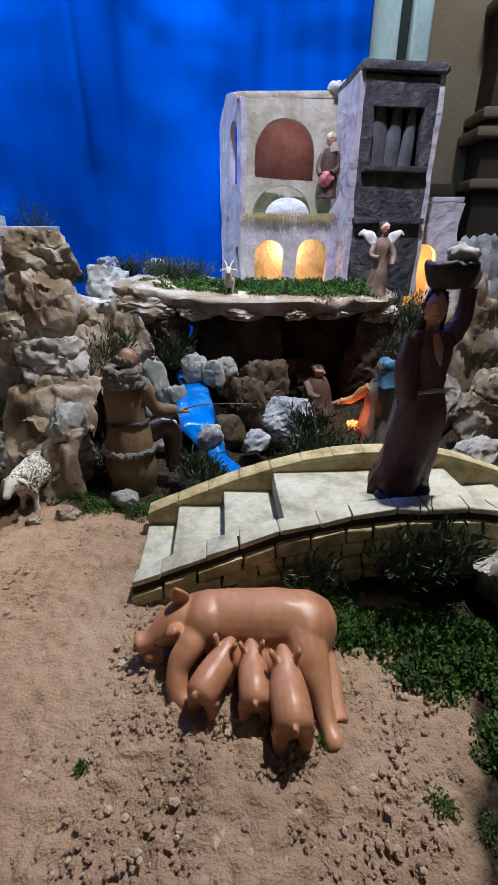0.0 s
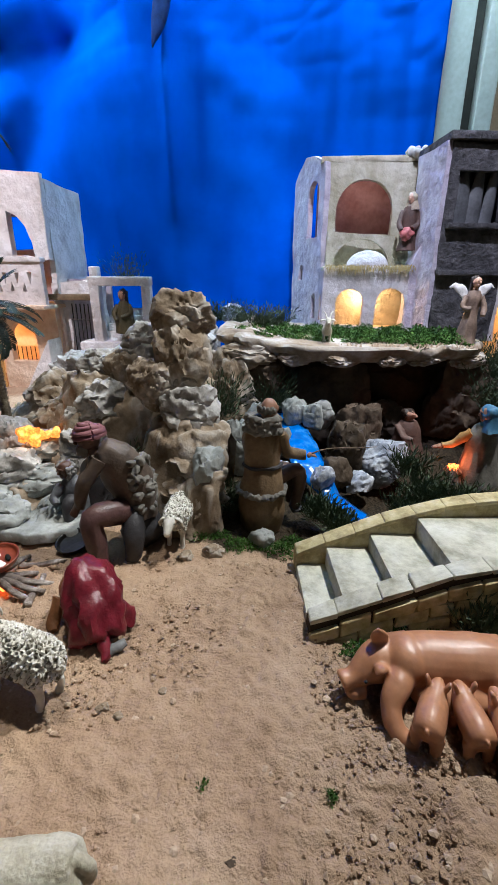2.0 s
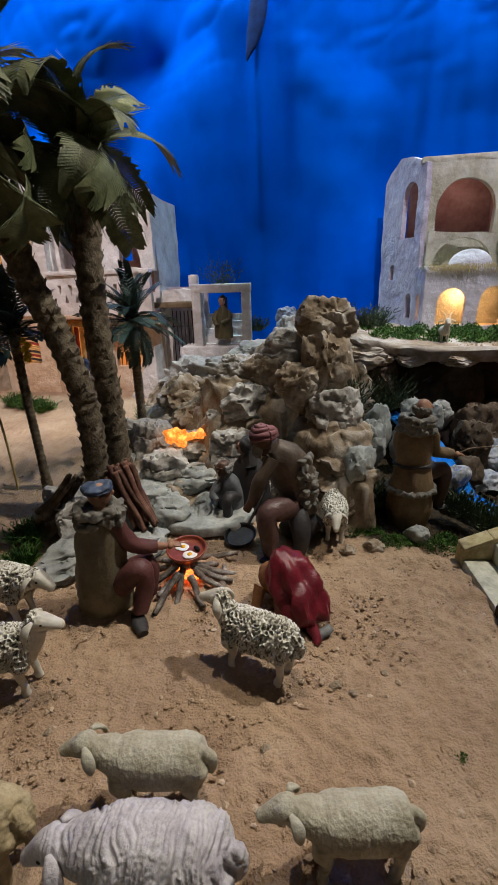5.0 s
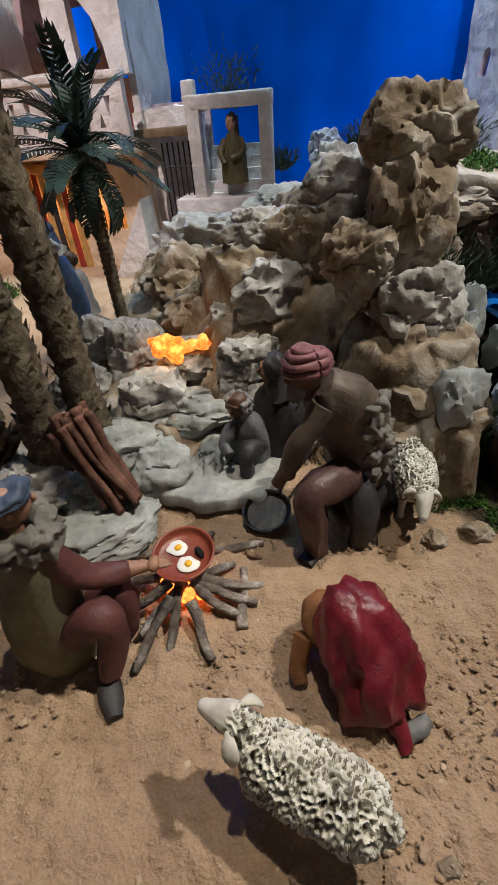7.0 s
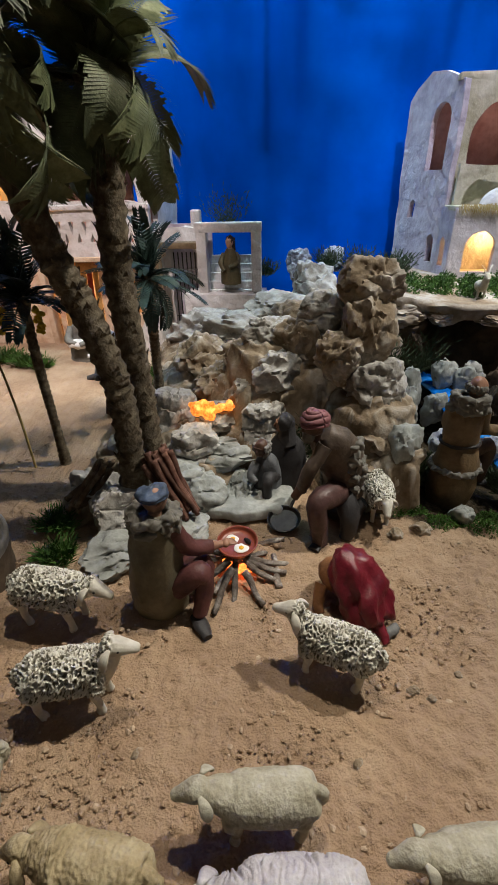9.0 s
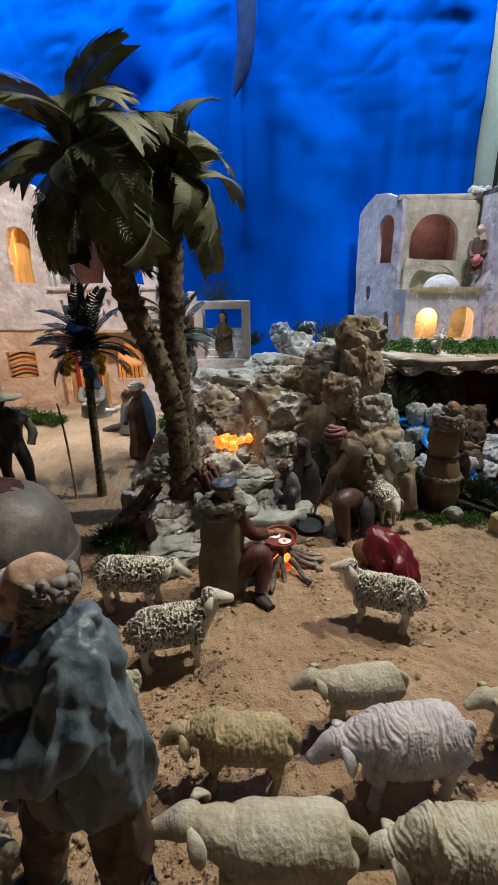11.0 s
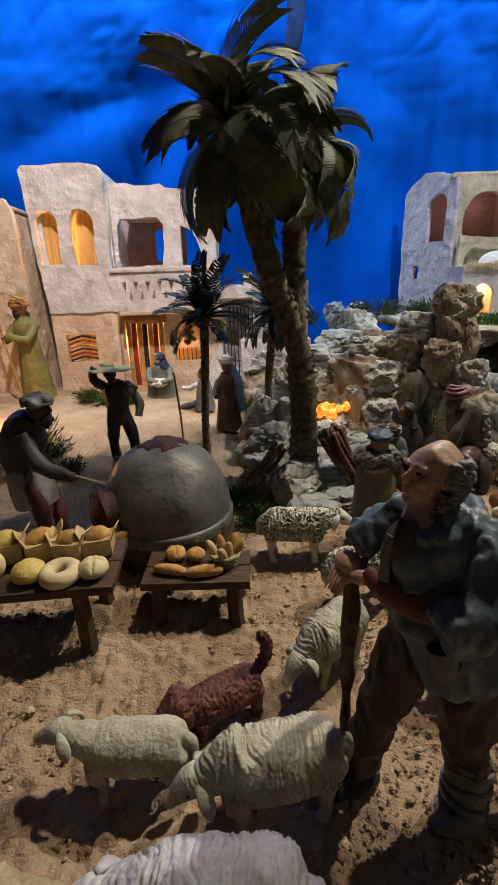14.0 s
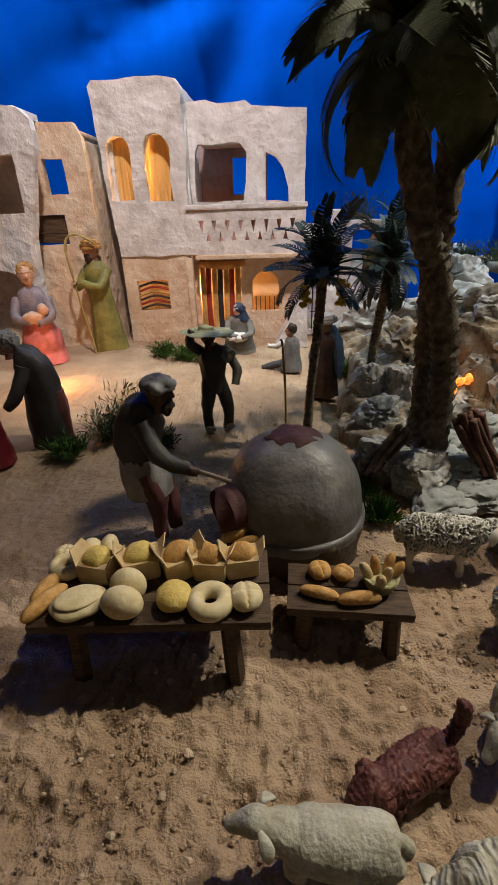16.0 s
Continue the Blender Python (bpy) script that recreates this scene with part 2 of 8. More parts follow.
WHITE_CLOTH = dye("white_cloth", (0.58, 0.56, 0.54))
CREAM_CLOTH = dye("cream_cloth", (0.42, 0.34, 0.24))
BLACK_CLOTH = dye("black_cloth", (0.034, 0.032, 0.034))
GREY_CLOTH = dye("grey_cloth", (0.13, 0.13, 0.13))
NAVY = dye("navy_cloth", (0.02, 0.035, 0.08))
STRAW_HAT = dye("straw_green_hat", (0.34, 0.34, 0.20))
TERRACOTTA = material("terracotta", [(0.16, 0.03, 0.015), (0.26, 0.06, 0.03)], 30, 0.35, 0.15, 150, spec=0.5)
EGG_WHITE = material("egg_white", [(0.75, 0.74, 0.70), (0.82, 0.81, 0.78)], 40, 0.3, 0.1, 150)
EGG_YOLK = material("egg_yolk", [(0.75, 0.40, 0.02), (0.85, 0.50, 0.04)], 40, 0.25, 0.05, 150)
EMBER = material("ember", [(0.85, 0.06, 0.01), (1.0, 0.26, 0.04)], 90, 0.9, 0.3, 200, emit=(1.0, 0.16, 0.03), power=4.0)
GLOW_ROCK = material("lit_amber_resin", [(0.30, 0.05, 0.006), (0.9, 0.24, 0.03), (1.0, 0.50, 0.12)], 90, 0.8, 0.5, 160, emit=(1.0, 0.33, 0.04), power=1.3)
BREAD_GOLD = material("bread_crust", [(0.32, 0.15, 0.035), (0.52, 0.29, 0.09), (0.66, 0.45, 0.2)], 40, 0.7, 0.4, 180)
BREAD_PALE = material("pale_dough", [(0.54, 0.42, 0.21), (0.70, 0.60, 0.37)], 40, 0.6, 0.2, 180)
BREAD_YELLOW = material("yellow_dough", [(0.55, 0.38, 0.08), (0.68, 0.53, 0.18)], 60, 0.6, 0.4, 240)
PAPER = material("paper_wrap", [(0.46, 0.32, 0.15), (0.60, 0.46, 0.26)], 20, 0.8, 0.3, 120)
WICKER = material("wicker", [(0.28, 0.26, 0.12), (0.46, 0.43, 0.24)], 80, 0.75, 0.6, 240)
OVEN = material("oven_clay", [(0.075, 0.07, 0.065), (0.16, 0.152, 0.142), (0.26, 0.25, 0.235)], 14, 0.42, 0.5, 90, spec=0.35)
OVEN_TOP = material("oven_soot", [(0.06, 0.02, 0.02), (0.11, 0.05, 0.045)], 40, 0.7, 0.4, 120)
SOOT = material("soot", [(0.006, 0.005, 0.005), (0.02, 0.016, 0.015)], 30, 0.9, 0.3, 120)
IRON = material("black_iron", [(0.015, 0.014, 0.014), (0.04, 0.038, 0.036)], 40, 0.45, 0.3, 160, metal=0.6, spec=0.5)
STRIPE_R = dye("red_stripe", (0.30, 0.035, 0.02))
STRIPE_B = dye("black_stripe", (0.03, 0.026, 0.03))
STRIPE_Y = dye("yellow_stripe", (0.50, 0.30, 0.10))
BANANA = dye("yellow_fruit", (0.62, 0.42, 0.02))
CURTAIN = material("orange_curtain", [(0.55, 0.30, 0.08), (0.75, 0.46, 0.16)], 8, 0.8, 0.2, 120, stretch=(10, 10, 1))
CHURCH = material("church_wall_paint", [(0.26, 0.225, 0.17), (0.32, 0.28, 0.215)], 3, 0.85, 0.15, 60)
CHURCH_DARK = material("church_dark_stone", [(0.05, 0.042, 0.035), (0.10, 0.085, 0.07)], 4, 0.8, 0.2, 60)
PILLAR_WHITE = material("pillar_white_paint", [(0.56, 0.53, 0.47), (0.68, 0.645, 0.575)], 4, 0.7, 0.1, 60)
FLOOR_TILE = material("hall_floor_stone", [(0.16, 0.14, 0.12), (0.26, 0.23, 0.2)], 5, 0.5, 0.1, 60)


# ---- mesh helpers ----
def finish(bm, name, mats, parent=None, smooth=True):
    bmesh.ops.recalc_face_normals(bm, faces=bm.faces)
    me = bpy.data.meshes.new(name)
    bm.to_mesh(me)
    bm.free()
    for m in mats if isinstance(mats, (list, tuple)) else [mats]:
        me.materials.append(m)
    if smooth:
        me.shade_smooth()
        me.set_sharp_from_angle(angle=radians(52))
    ob = new(name, me)
    if parent:
        ob.parent = parent
    return ob


def part(name, bm, mat, parent, label="", smooth=True):
    ob = finish(bm, name, mat, parent, smooth)
    return tagged(ob, label) if label else ob


def base(name, m, label, category, group="", kind=""):
    ob = new(name)
    ob.empty_display_size = 0.02
    ob.matrix_basis = m
    return tagged(ob, label, category, group, kind)


def box(bm, at, size, m=Matrix(), mat=0, bevel=0.0, wobble=0.0):
    made = bmesh.ops.create_cube(bm, size=1.0, matrix=m @ Matrix.Translation(at) @ Matrix.Diagonal((*size, 1)))["verts"]
    faces = {f for v in made for f in v.link_faces}
    for f in faces:
        f.material_index = mat
    if bevel:
        edges = list({e for v in made for e in v.link_edges})
        r = bmesh.ops.bevel(bm, geom=edges, offset=bevel, segments=2, affect="EDGES", profile=0.6)
        for f in r["faces"]:
            f.material_index = mat
        made = list({v for f in faces if f.is_valid for v in f.verts} | {v for f in r["faces"] for v in f.verts})
    if wobble:
        for v in made:
            v.co += noise.noise_vector(v.co * 37) * wobble
    return made


def blob(bm, at, radii, mat=0, m=Matrix(), level=3, rough=0.0, freq=40.0, turn=None):
    mm = m @ Matrix.Translation(at) @ (turn or Matrix()) @ Matrix.Diagonal((*radii, 1))
    made = bmesh.ops.create_icosphere(bm, subdivisions=level, radius=1.0, matrix=mm)["verts"]
    c = mm.translation
    for v in made:
        if rough:
            d = (v.co - c)
            v.co += d * rough * noise.noise(v.co * freq)
        for f in v.link_faces:
            f.material_index = mat
    return made


def smooth_rings(rings, n=4):
    """More rings between the given ones, along a smooth curve."""
    full = [tuple(r) if len(r) > 4 else (*r, r[3]) for r in rings]
    out = []
    for i in range(len(full) - 1):
        p0, p1, p2, p3 = full[max(i - 1, 0)], full[i], full[i + 1], full[min(i + 2, len(full) - 1)]
        for k in range(n):
            f = k / n
            out.append(tuple(max(0.0006, v) if j > 2 else v for j, v in enumerate(0.5 * ((2 * b) + (c - a) * f + (2 * a - 5 * b + 4 * c - d) * f * f + (3 * b - a - 3 * c + d) * f ** 3) for a, b, c, d in zip(p0, p1, p2, p3))))
    return out + [full[-1]]


def loft(bm, rings, mat=0, m=Matrix(), segs=14, folds=0, amp=0.0, seed=0.0, cap=True):
    """A closed tube through rings of (x, y, z, rx, ry); folds ripple it more and more towards its end."""
    if 3 <= len(rings) <= 8:
        rings = smooth_rings(rings, 3)
    last = None
    pts = [Vector(r[:3]) for r in rings]
    loops = []
    side = None
    for i, r in enumerate(rings):
        d = pts[min(i + 1, len(pts) - 1)] - pts[max(i - 1, 0)]
        d = d.normalized() if d.length > 1e-9 else (last or Vector((0, 0, 1)))
        if last and d.dot(last) < -0.2:
            d = -d
        last = d
        if side is None:
            side = Vector((1, 0, 0)) if abs(d.x) < 0.9 else Vector((0, 1, 0))
        side = (side - d * side.dot(d)).normalized()
        up = d.cross(side)
        rx, ry = r[3], r[4] if len(r) > 4 else r[3]
        loop = []
        for k in range(segs):
            a = 2 * math.pi * k / segs
            w = 1.0
            if folds:
                w += amp * (i / max(1, len(rings) - 1)) * (math.sin(folds * a + seed) + 0.5 * math.sin((folds * 1.7 // 1) * a + seed * 2.3 + i * 0.5))
            loop.append(bm.verts.new(m @ (pts[i] + side * rx * w * math.cos(a) + up * ry * w * math.sin(a))))
        loops.append(loop)
    for a, b in zip(loops, loops[1:]):
        for k in range(segs):
            f = bm.faces.new((a[k], a[(k + 1) % segs], b[(k + 1) % segs], b[k]))
            f.material_index = mat
    if cap:
        for loop in (loops[0], loops[-1]):
            f = bm.faces.new(loop)
            f.material_index = mat
    return loops


def fuse(bm, voxel, rounds=2):
    """Melts the pieces of a bmesh into one skin, as a cast or modelled body has; gives a new bmesh."""
    for f in bm.faces:
        f.material_index = 0
    bmesh.ops.recalc_face_normals(bm, faces=bm.faces)
    me = bpy.data.meshes.new("cast")
    bm.to_mesh(me)
    bm.free()
    ob = bpy.data.objects.new("cast", me)
    bpy.context.scene.collection.objects.link(ob)
    mod = ob.modifiers.new("skin", "REMESH")
    mod.mode = "VOXEL"
    mod.voxel_size = voxel
    bpy.context.view_layer.update()
    out = bpy.data.meshes.new_from_object(ob.evaluated_get(bpy.context.evaluated_depsgraph_get()))
    bpy.data.objects.remove(ob)
    bpy.data.meshes.remove(me)
    bm = bmesh.new()
    bm.from_mesh(out)
    bpy.data.meshes.remove(out)
    for _ in range(rounds):
        bmesh.ops.smooth_vert(bm, verts=bm.verts, factor=0.5, use_axis_x=True, use_axis_y=True, use_axis_z=True)
    bm.normal_update()
    return bm


def absorb(bm, other, mat, m=Matrix()):
    """Adds another bmesh to bm, all in one material slot."""
    for f in other.faces:
        f.material_index = mat
    me = bpy.data.meshes.new("cast")
    other.to_mesh(me)
    other.free()
    me.transform(m)
    bm.from_mesh(me)
    bpy.data.meshes.remove(me)


def arch_loop(x0, x1, z0, z1, n=10):
    """A round-headed opening, z1 at its crown."""
    r = (x1 - x0) / 2
    rise = min(r, z1 - z0)
    c = (x0 + x1) / 2
    return [(x0, z0), (x1, z0)] + [(c + r * math.cos(math.pi * k / n), z1 - rise + rise * math.sin(math.pi * k / n)) for k in range(n + 1)]


def rect_loop(x0, x1, z0, z1):
    return [(x0, z0), (x1, z0), (x1, z1), (x0, z1)]


def panel(bm, outline, holes, depth, m=Matrix(), mat=0, wobble=0.002, step=0.03):
    """A wall in the xz plane with openings right through it; its face is at y = 0, its back at y = depth."""
    def dense(loop):
        out = []
        for a, b in zip(loop, loop[1:] + loop[:1]):
            n = max(1, int(math.dist(a, b) / step))
            out += [(a[0] + (b[0] - a[0]) * k / n, a[1] + (b[1] - a[1]) * k / n) for k in range(n)]
        return out
    rims = []
    edges = []
    for loop in [outline] + holes:
        vs = [bm.verts.new((x, 0, z)) for x, z in dense(loop)]
        rims.append(vs)
        edges += [bm.edges.new((vs[i], vs[(i + 1) % len(vs)])) for i in range(len(vs))]
    made = bmesh.ops.triangle_fill(bm, use_beauty=True, edges=edges)
    faces = [f for f in made["geom"] if isinstance(f, bmesh.types.BMFace)]
    front = [v for vs in rims for v in vs]
    back = {v: bm.verts.new((v.co.x, depth, v.co.z)) for v in front}
    allf = list(faces)
    for f in faces:
        allf.append(bm.faces.new([back[v] for v in reversed(f.verts)]))
    for vs in rims:
        for i in range(len(vs)):
            a, b = vs[i], vs[(i + 1) % len(vs)]
            allf.append(bm.faces.new((a, b, back[b], back[a])))
    for f in allf:
        f.material_index = mat
    for v in front + list(back.values()):
        w = noise.noise_vector(Vector(v.co) * 14 + Vector((depth * 50, 3, 1)))
        v.co = m @ (v.co + w * wobble * 2.2)
    return front


def smooth01(a, b, v):
    t = min(1.0, max(0.0, (v - a) / (b - a)))
    return t * t * (3 - 2 * t)


# ---- ground ----
def ground_np(x, y):
    sm = lambda a, b, v: (lambda t: t * t * (3 - 2 * t))(np.clip((v - a) / (b - a), 0, 1))
    z = 0.018 * sm(-0.95, -1.35, x) + 0.045 * sm(0.55, 1.2, y) * sm(-0.70, -0.95, x)
    z = z - 0.055 * np.exp(-((x - 0.12) / 0.30) ** 4 - ((y - 0.98) / 0.28) ** 4)
    z = z + 0.012 * np.exp(-((x - 0.0) / 0.16) ** 2 - ((y - 0.30) / 0.10) ** 2) - 0.05 * sm(0.13, 0.3, x - 0.5 * (y - 0.2)) * (1 - sm(0.45, 0.6, y))
    return z


def ground_z(x, y):
    return float(ground_np(np.array(x), np.array(y)))


def lattice(x, y, s, seed):
    """Smooth value noise, -1 to 1, of cell size s."""
    u, v = x / s, y / s
    i, j = np.floor(u).astype(int), np.floor(v).astype(int)
    f, g = u - i, v - j
    f, g = f * f * (3 - 2 * f), g * g * (3 - 2 * g)
    def h(a, b):
        k = (a * 374761393 + b * 668265263 + seed * 974711) & 0x7FFFFFFF
        k = ((k ^ (k >> 13)) * 1274126177) & 0x7FFFFFFF
        return (k ^ (k >> 16)) % 65536 / 32767.5 - 1
    return (h(i, j) * (1 - f) + h(i + 1, j) * f) * (1 - g) + (h(i, j + 1) * (1 - f) + h(i + 1, j + 1) * f) * g


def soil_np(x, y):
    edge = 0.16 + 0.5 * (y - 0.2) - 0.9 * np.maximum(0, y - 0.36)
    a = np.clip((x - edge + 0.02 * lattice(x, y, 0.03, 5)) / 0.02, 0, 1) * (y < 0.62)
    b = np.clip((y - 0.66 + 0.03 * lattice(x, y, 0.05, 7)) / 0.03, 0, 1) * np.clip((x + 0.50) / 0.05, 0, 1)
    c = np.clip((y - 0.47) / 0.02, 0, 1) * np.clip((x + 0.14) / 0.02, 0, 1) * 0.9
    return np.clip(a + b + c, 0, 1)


def make_ground():
    xs = np.concatenate([np.linspace(-3.2, -1.75, 40), np.arange(-1.74, 0.42, 0.0034), np.linspace(0.43, 1.6, 40)])
    ys = np.concatenate([np.linspace(-1.2, -0.12, 40), np.arange(-0.11, 0.72, 0.0034), np.linspace(0.73, 2.12, 110)])
    X, Y = np.meshgrid(xs, ys)
    Z = ground_np(X, Y)
    rough = 0.5 + 0.5 * lattice(X, Y, 0.17, 3) + 0.9 * np.exp(-((X - 0.0) / 0.15) ** 2 - ((Y - 0.3) / 0.12) ** 2) + 1.1 * np.clip((-0.9 - X) / 0.15, 0, 1) * (Y < 0.4)
    Z = Z + 0.005 * lattice(X, Y, 0.11, 1) + np.minimum(rough, 1.5) * (0.0036 * lattice(X, Y, 0.024, 2) + 0.0050 * lattice(X, Y, 0.014, 9) ** 3) + np.minimum(0.9 + rough, 2.2) * 0.0042 * np.abs(lattice(X, Y, 0.010, 4)) ** 1.5 + 0.0048 * np.maximum(0, lattice(X, Y, 0.0085, 12)) ** 3 + 0.003 * lattice(X, Y, 0.045, 14)
    nx, ny = len(xs), len(ys)
    co = np.stack([X.ravel(), Y.ravel(), Z.ravel()], 1)
    idx = np.arange(nx * ny).reshape(ny, nx)
    quads = np.stack([idx[:-1, :-1].ravel(), idx[:-1, 1:].ravel(), idx[1:, 1:].ravel(), idx[1:, :-1].ravel()], 1)
    me = bpy.data.meshes.new("ground")
    me.from_pydata(co.tolist(), [], quads.tolist())
    me.materials.append(SAND)
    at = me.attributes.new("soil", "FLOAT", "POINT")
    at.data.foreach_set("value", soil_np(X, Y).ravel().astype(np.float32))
    me.shade_smooth()
    ob = new("ground", me)
    return tagged(ob, "loose tan sand with pebbles and dark mossy soil patches", "ground", kind="structure")


make_ground()


def make_cloth():
    xs = np.linspace(-4.2, 0.40, 420)
    zs = np.linspace(-0.1, 3.0, 260)
    X, Z = np.meshgrid(xs, zs)
    fold = 0.016 * lattice(X, Z * 0.12, 0.10, 11) + 0.030 * lattice(X, Z * 0.22, 0.36, 12) + 0.010 * lattice(X + 0.4 * Z, Z, 0.22, 13)
    fold = fold + 0.014 * lattice(X, Z * 0.05, 0.055, 17) * np.clip((X + 1.0) / 0.3, 0, 1)
    sag = 0.07 * np.exp(-((X + 0.70) / 0.035) ** 2) * np.clip((Z - 0.70) / 0.5, 0, 1)
    diag = 0.07 * np.exp(-((X + 1.35 - 0.55 * (Z - 1.1)) / 0.13) ** 2)
    calm = np.clip((X + 2.6) / 0.9, 0.35, 1)
    upper = np.clip((Z - 1.0) / 0.5, 0, 1)
    crease = 0.007 * (1 - 2.2 * np.abs(lattice(X + 0.12 * Z, Z * 0.16, 0.16, 14))) + upper * 0.010 * (1 - 2.2 * np.abs(lattice(X * 0.45 + 0.25 * Z, Z, 0.17, 15)))
    crease = crease + upper * 0.0035 * (1 - 2.2 * np.abs(lattice(X * 0.6 - 0.5 * Z, Z * 0.9, 0.06, 16))) + 0.002 * lattice(X, Z * 0.3, 0.03, 18)
    crease = crease + 0.030 * np.exp(-((Z - 1.38 - 0.33 * (X + 1.25)) / 0.09) ** 2) * np.clip((X + 2.6) / 0.6, 0, 1) * np.clip((-0.75 - X) / 0.25, 0, 1)
    Y = 2.17 + (fold + diag + crease) * calm - sag
    nx, nz = len(xs), len(zs)
    idx = np.arange(nx * nz).reshape(nz, nx)
    quads = np.stack([idx[:-1, :-1].ravel(), idx[:-1, 1:].ravel(), idx[1:, 1:].ravel(), idx[1:, :-1].ravel()], 1)
    me = bpy.data.meshes.new("backdrop")
    me.from_pydata(np.stack([X.ravel(), Y.ravel(), Z.ravel()], 1).tolist(), [], quads.tolist())
    me.materials.append(CLOTH)
    me.shade_smooth()
    ob = new("backdrop", me)
    so = ob.modifiers.new("thickness", "SOLIDIFY")
    so.thickness = 0.003
    return tagged(ob, "creased royal blue cloth hung as night sky", "backdrop", kind="structure")


make_cloth()


def slab(name, at, size, mat, label, category="wall", kind="structure", bevel=0.0):
    bm = bmesh.new()
    box(bm, (0, 0, 0), size, bevel=bevel)
    ob = finish(bm, name, mat, smooth=False)
    ob.location = at
    return tagged(ob, label, category, kind=kind)


# the hall round the display
slab("floor", (-0.5, 1.0, -0.95), (12, 11, 0.1), FLOOR_TILE, "worn stone floor of the dim hall", "floor")
slab("ceiling", (-0.5, 1.0, 4.6), (12, 11, 0.1), CHURCH, "plain beige ceiling of the dim hall", "ceiling")
slab("wall_north", (-0.5, 4.6, 1.85), (12, 0.1, 5.6), CHURCH, "beige painted church wall with mouldings")
slab("wall_south", (-0.5, -4.5, 1.85), (12, 0.1, 5.6), CHURCH_DARK, "dark plain wall behind the visitors' side")
slab("wall_west", (-6.5, 0.05, 1.85), (0.1, 9.0, 5.6), CHURCH_DARK, "dark plain side wall of the hall")
slab("wall_east", (5.5, 0.05, 1.85), (0.1, 9.0, 5.6), CHURCH, "plain beige side wall of the hall")
slab("display_platform", (-0.8, 0.46, -0.5), (4.9, 3.36, 0.8), WOOD, "dark wooden platform that carries the display", "platform", "structure")


# ---- church parts that show beside the cloth ----
def make_pillar():
    th = base("pillar", pose(0.40, 2.2, 0), "tall white painted pillar with a dark vertical joint", "pillar", kind="structure")
    bm = bmesh.new()
    box(bm, (0.055, 0.05, 1.8), (0.11, 0.1, 3.8), bevel=0.006)
    part("panel", bm, PILLAR_WHITE, th, smooth=False)
    bm = bmesh.new()
    box(bm, (0.135, 0.08, 1.8), (0.05, 0.04, 3.8))
    part("joint", bm, CHURCH_DARK, th, "dark vertical joint", smooth=False)
    bm = bmesh.new()
    box(bm, (0.195, 0.05, 1.8), (0.07, 0.1, 3.8), bevel=0.006)
    part("strip", bm, PILLAR_WHITE, th, smooth=False)


make_pillar()


def make_church_side():
    th = base("church_pilaster", pose(1.75, 4.5, 0), "dark stone pilaster with stacked mouldings on the church wall", "pilaster", kind="structure")
    bm = bmesh.new()
    box(bm, (0.35, -0.1, 1.9), (0.7, 0.3, 5.4), bevel=0.02)
    part("shaft", bm, CHURCH_DARK, th, smooth=False)
    for z, w, d in ((1.25, 0.9, 0.5), (1.38, 0.84, 0.44), (0.9, 0.86, 0.46), (2.1, 0.8, 0.4)):
        bm = bmesh.new()
        box(bm, (0.35, -0.1, z), (w, d, 0.07), bevel=0.02)
        part("moulding", bm, CHURCH, th, smooth=False)
    tr = base("trim", pose(0.2, 4.5, 0), "beige wall moulding with framed panels", "moulding", kind="structure")
    for z, h in ((0.88, 0.10), (0.62, 0.03)):
        bm = bmesh.new()
        box(bm, (0.6, 0.0, z), (2.4, 0.12, h), bevel=0.015)
        part("rail", bm, CHURCH_DARK, tr, smooth=False)
    for x, z0, z1 in ((0.95, -0.6, 0.55), (0.55, 1.3, 2.6)):
        for sx, sz, px, pz in ((0.42, 0.03, x, z0), (0.42, 0.03, x, z1), (0.03, z1 - z0, x - 0.2, (z0 + z1) / 2), (0.03, z1 - z0, x + 0.2, (z0 + z1) / 2)):
            bm = bmesh.new()
            box(bm, (px, 0.02, pz), (sx, 0.05, sz), bevel=0.006)
            part("frame", bm, CHURCH_DARK, tr, smooth=False)


make_church_side()


# fold of the backdrop cloth, its shade put into a darker blue
bm = bmesh.new()
loft(bm, smooth_rings([(-0.680, 2.09, 2.3, 0.044, 0.02), (-0.684, 2.08, 1.70, 0.042, 0.02), (-0.690, 2.08, 1.50, 0.036, 0.018), (-0.712, 2.08, 1.40, 0.026, 0.012), (-0.738, 2.08, 1.335, 0.007, 0.006), (-0.743, 2.08, 1.318, 0.002, 0.002)], 4), segs=20, folds=3, amp=0.25)
tagged(finish(bm, "hanging_cloth_fold", dye("shaded_blue_cloth", (0.006, 0.03, 0.16), 0.8)), "dark pointed fold hanging from the blue cloth", "cloth fold")

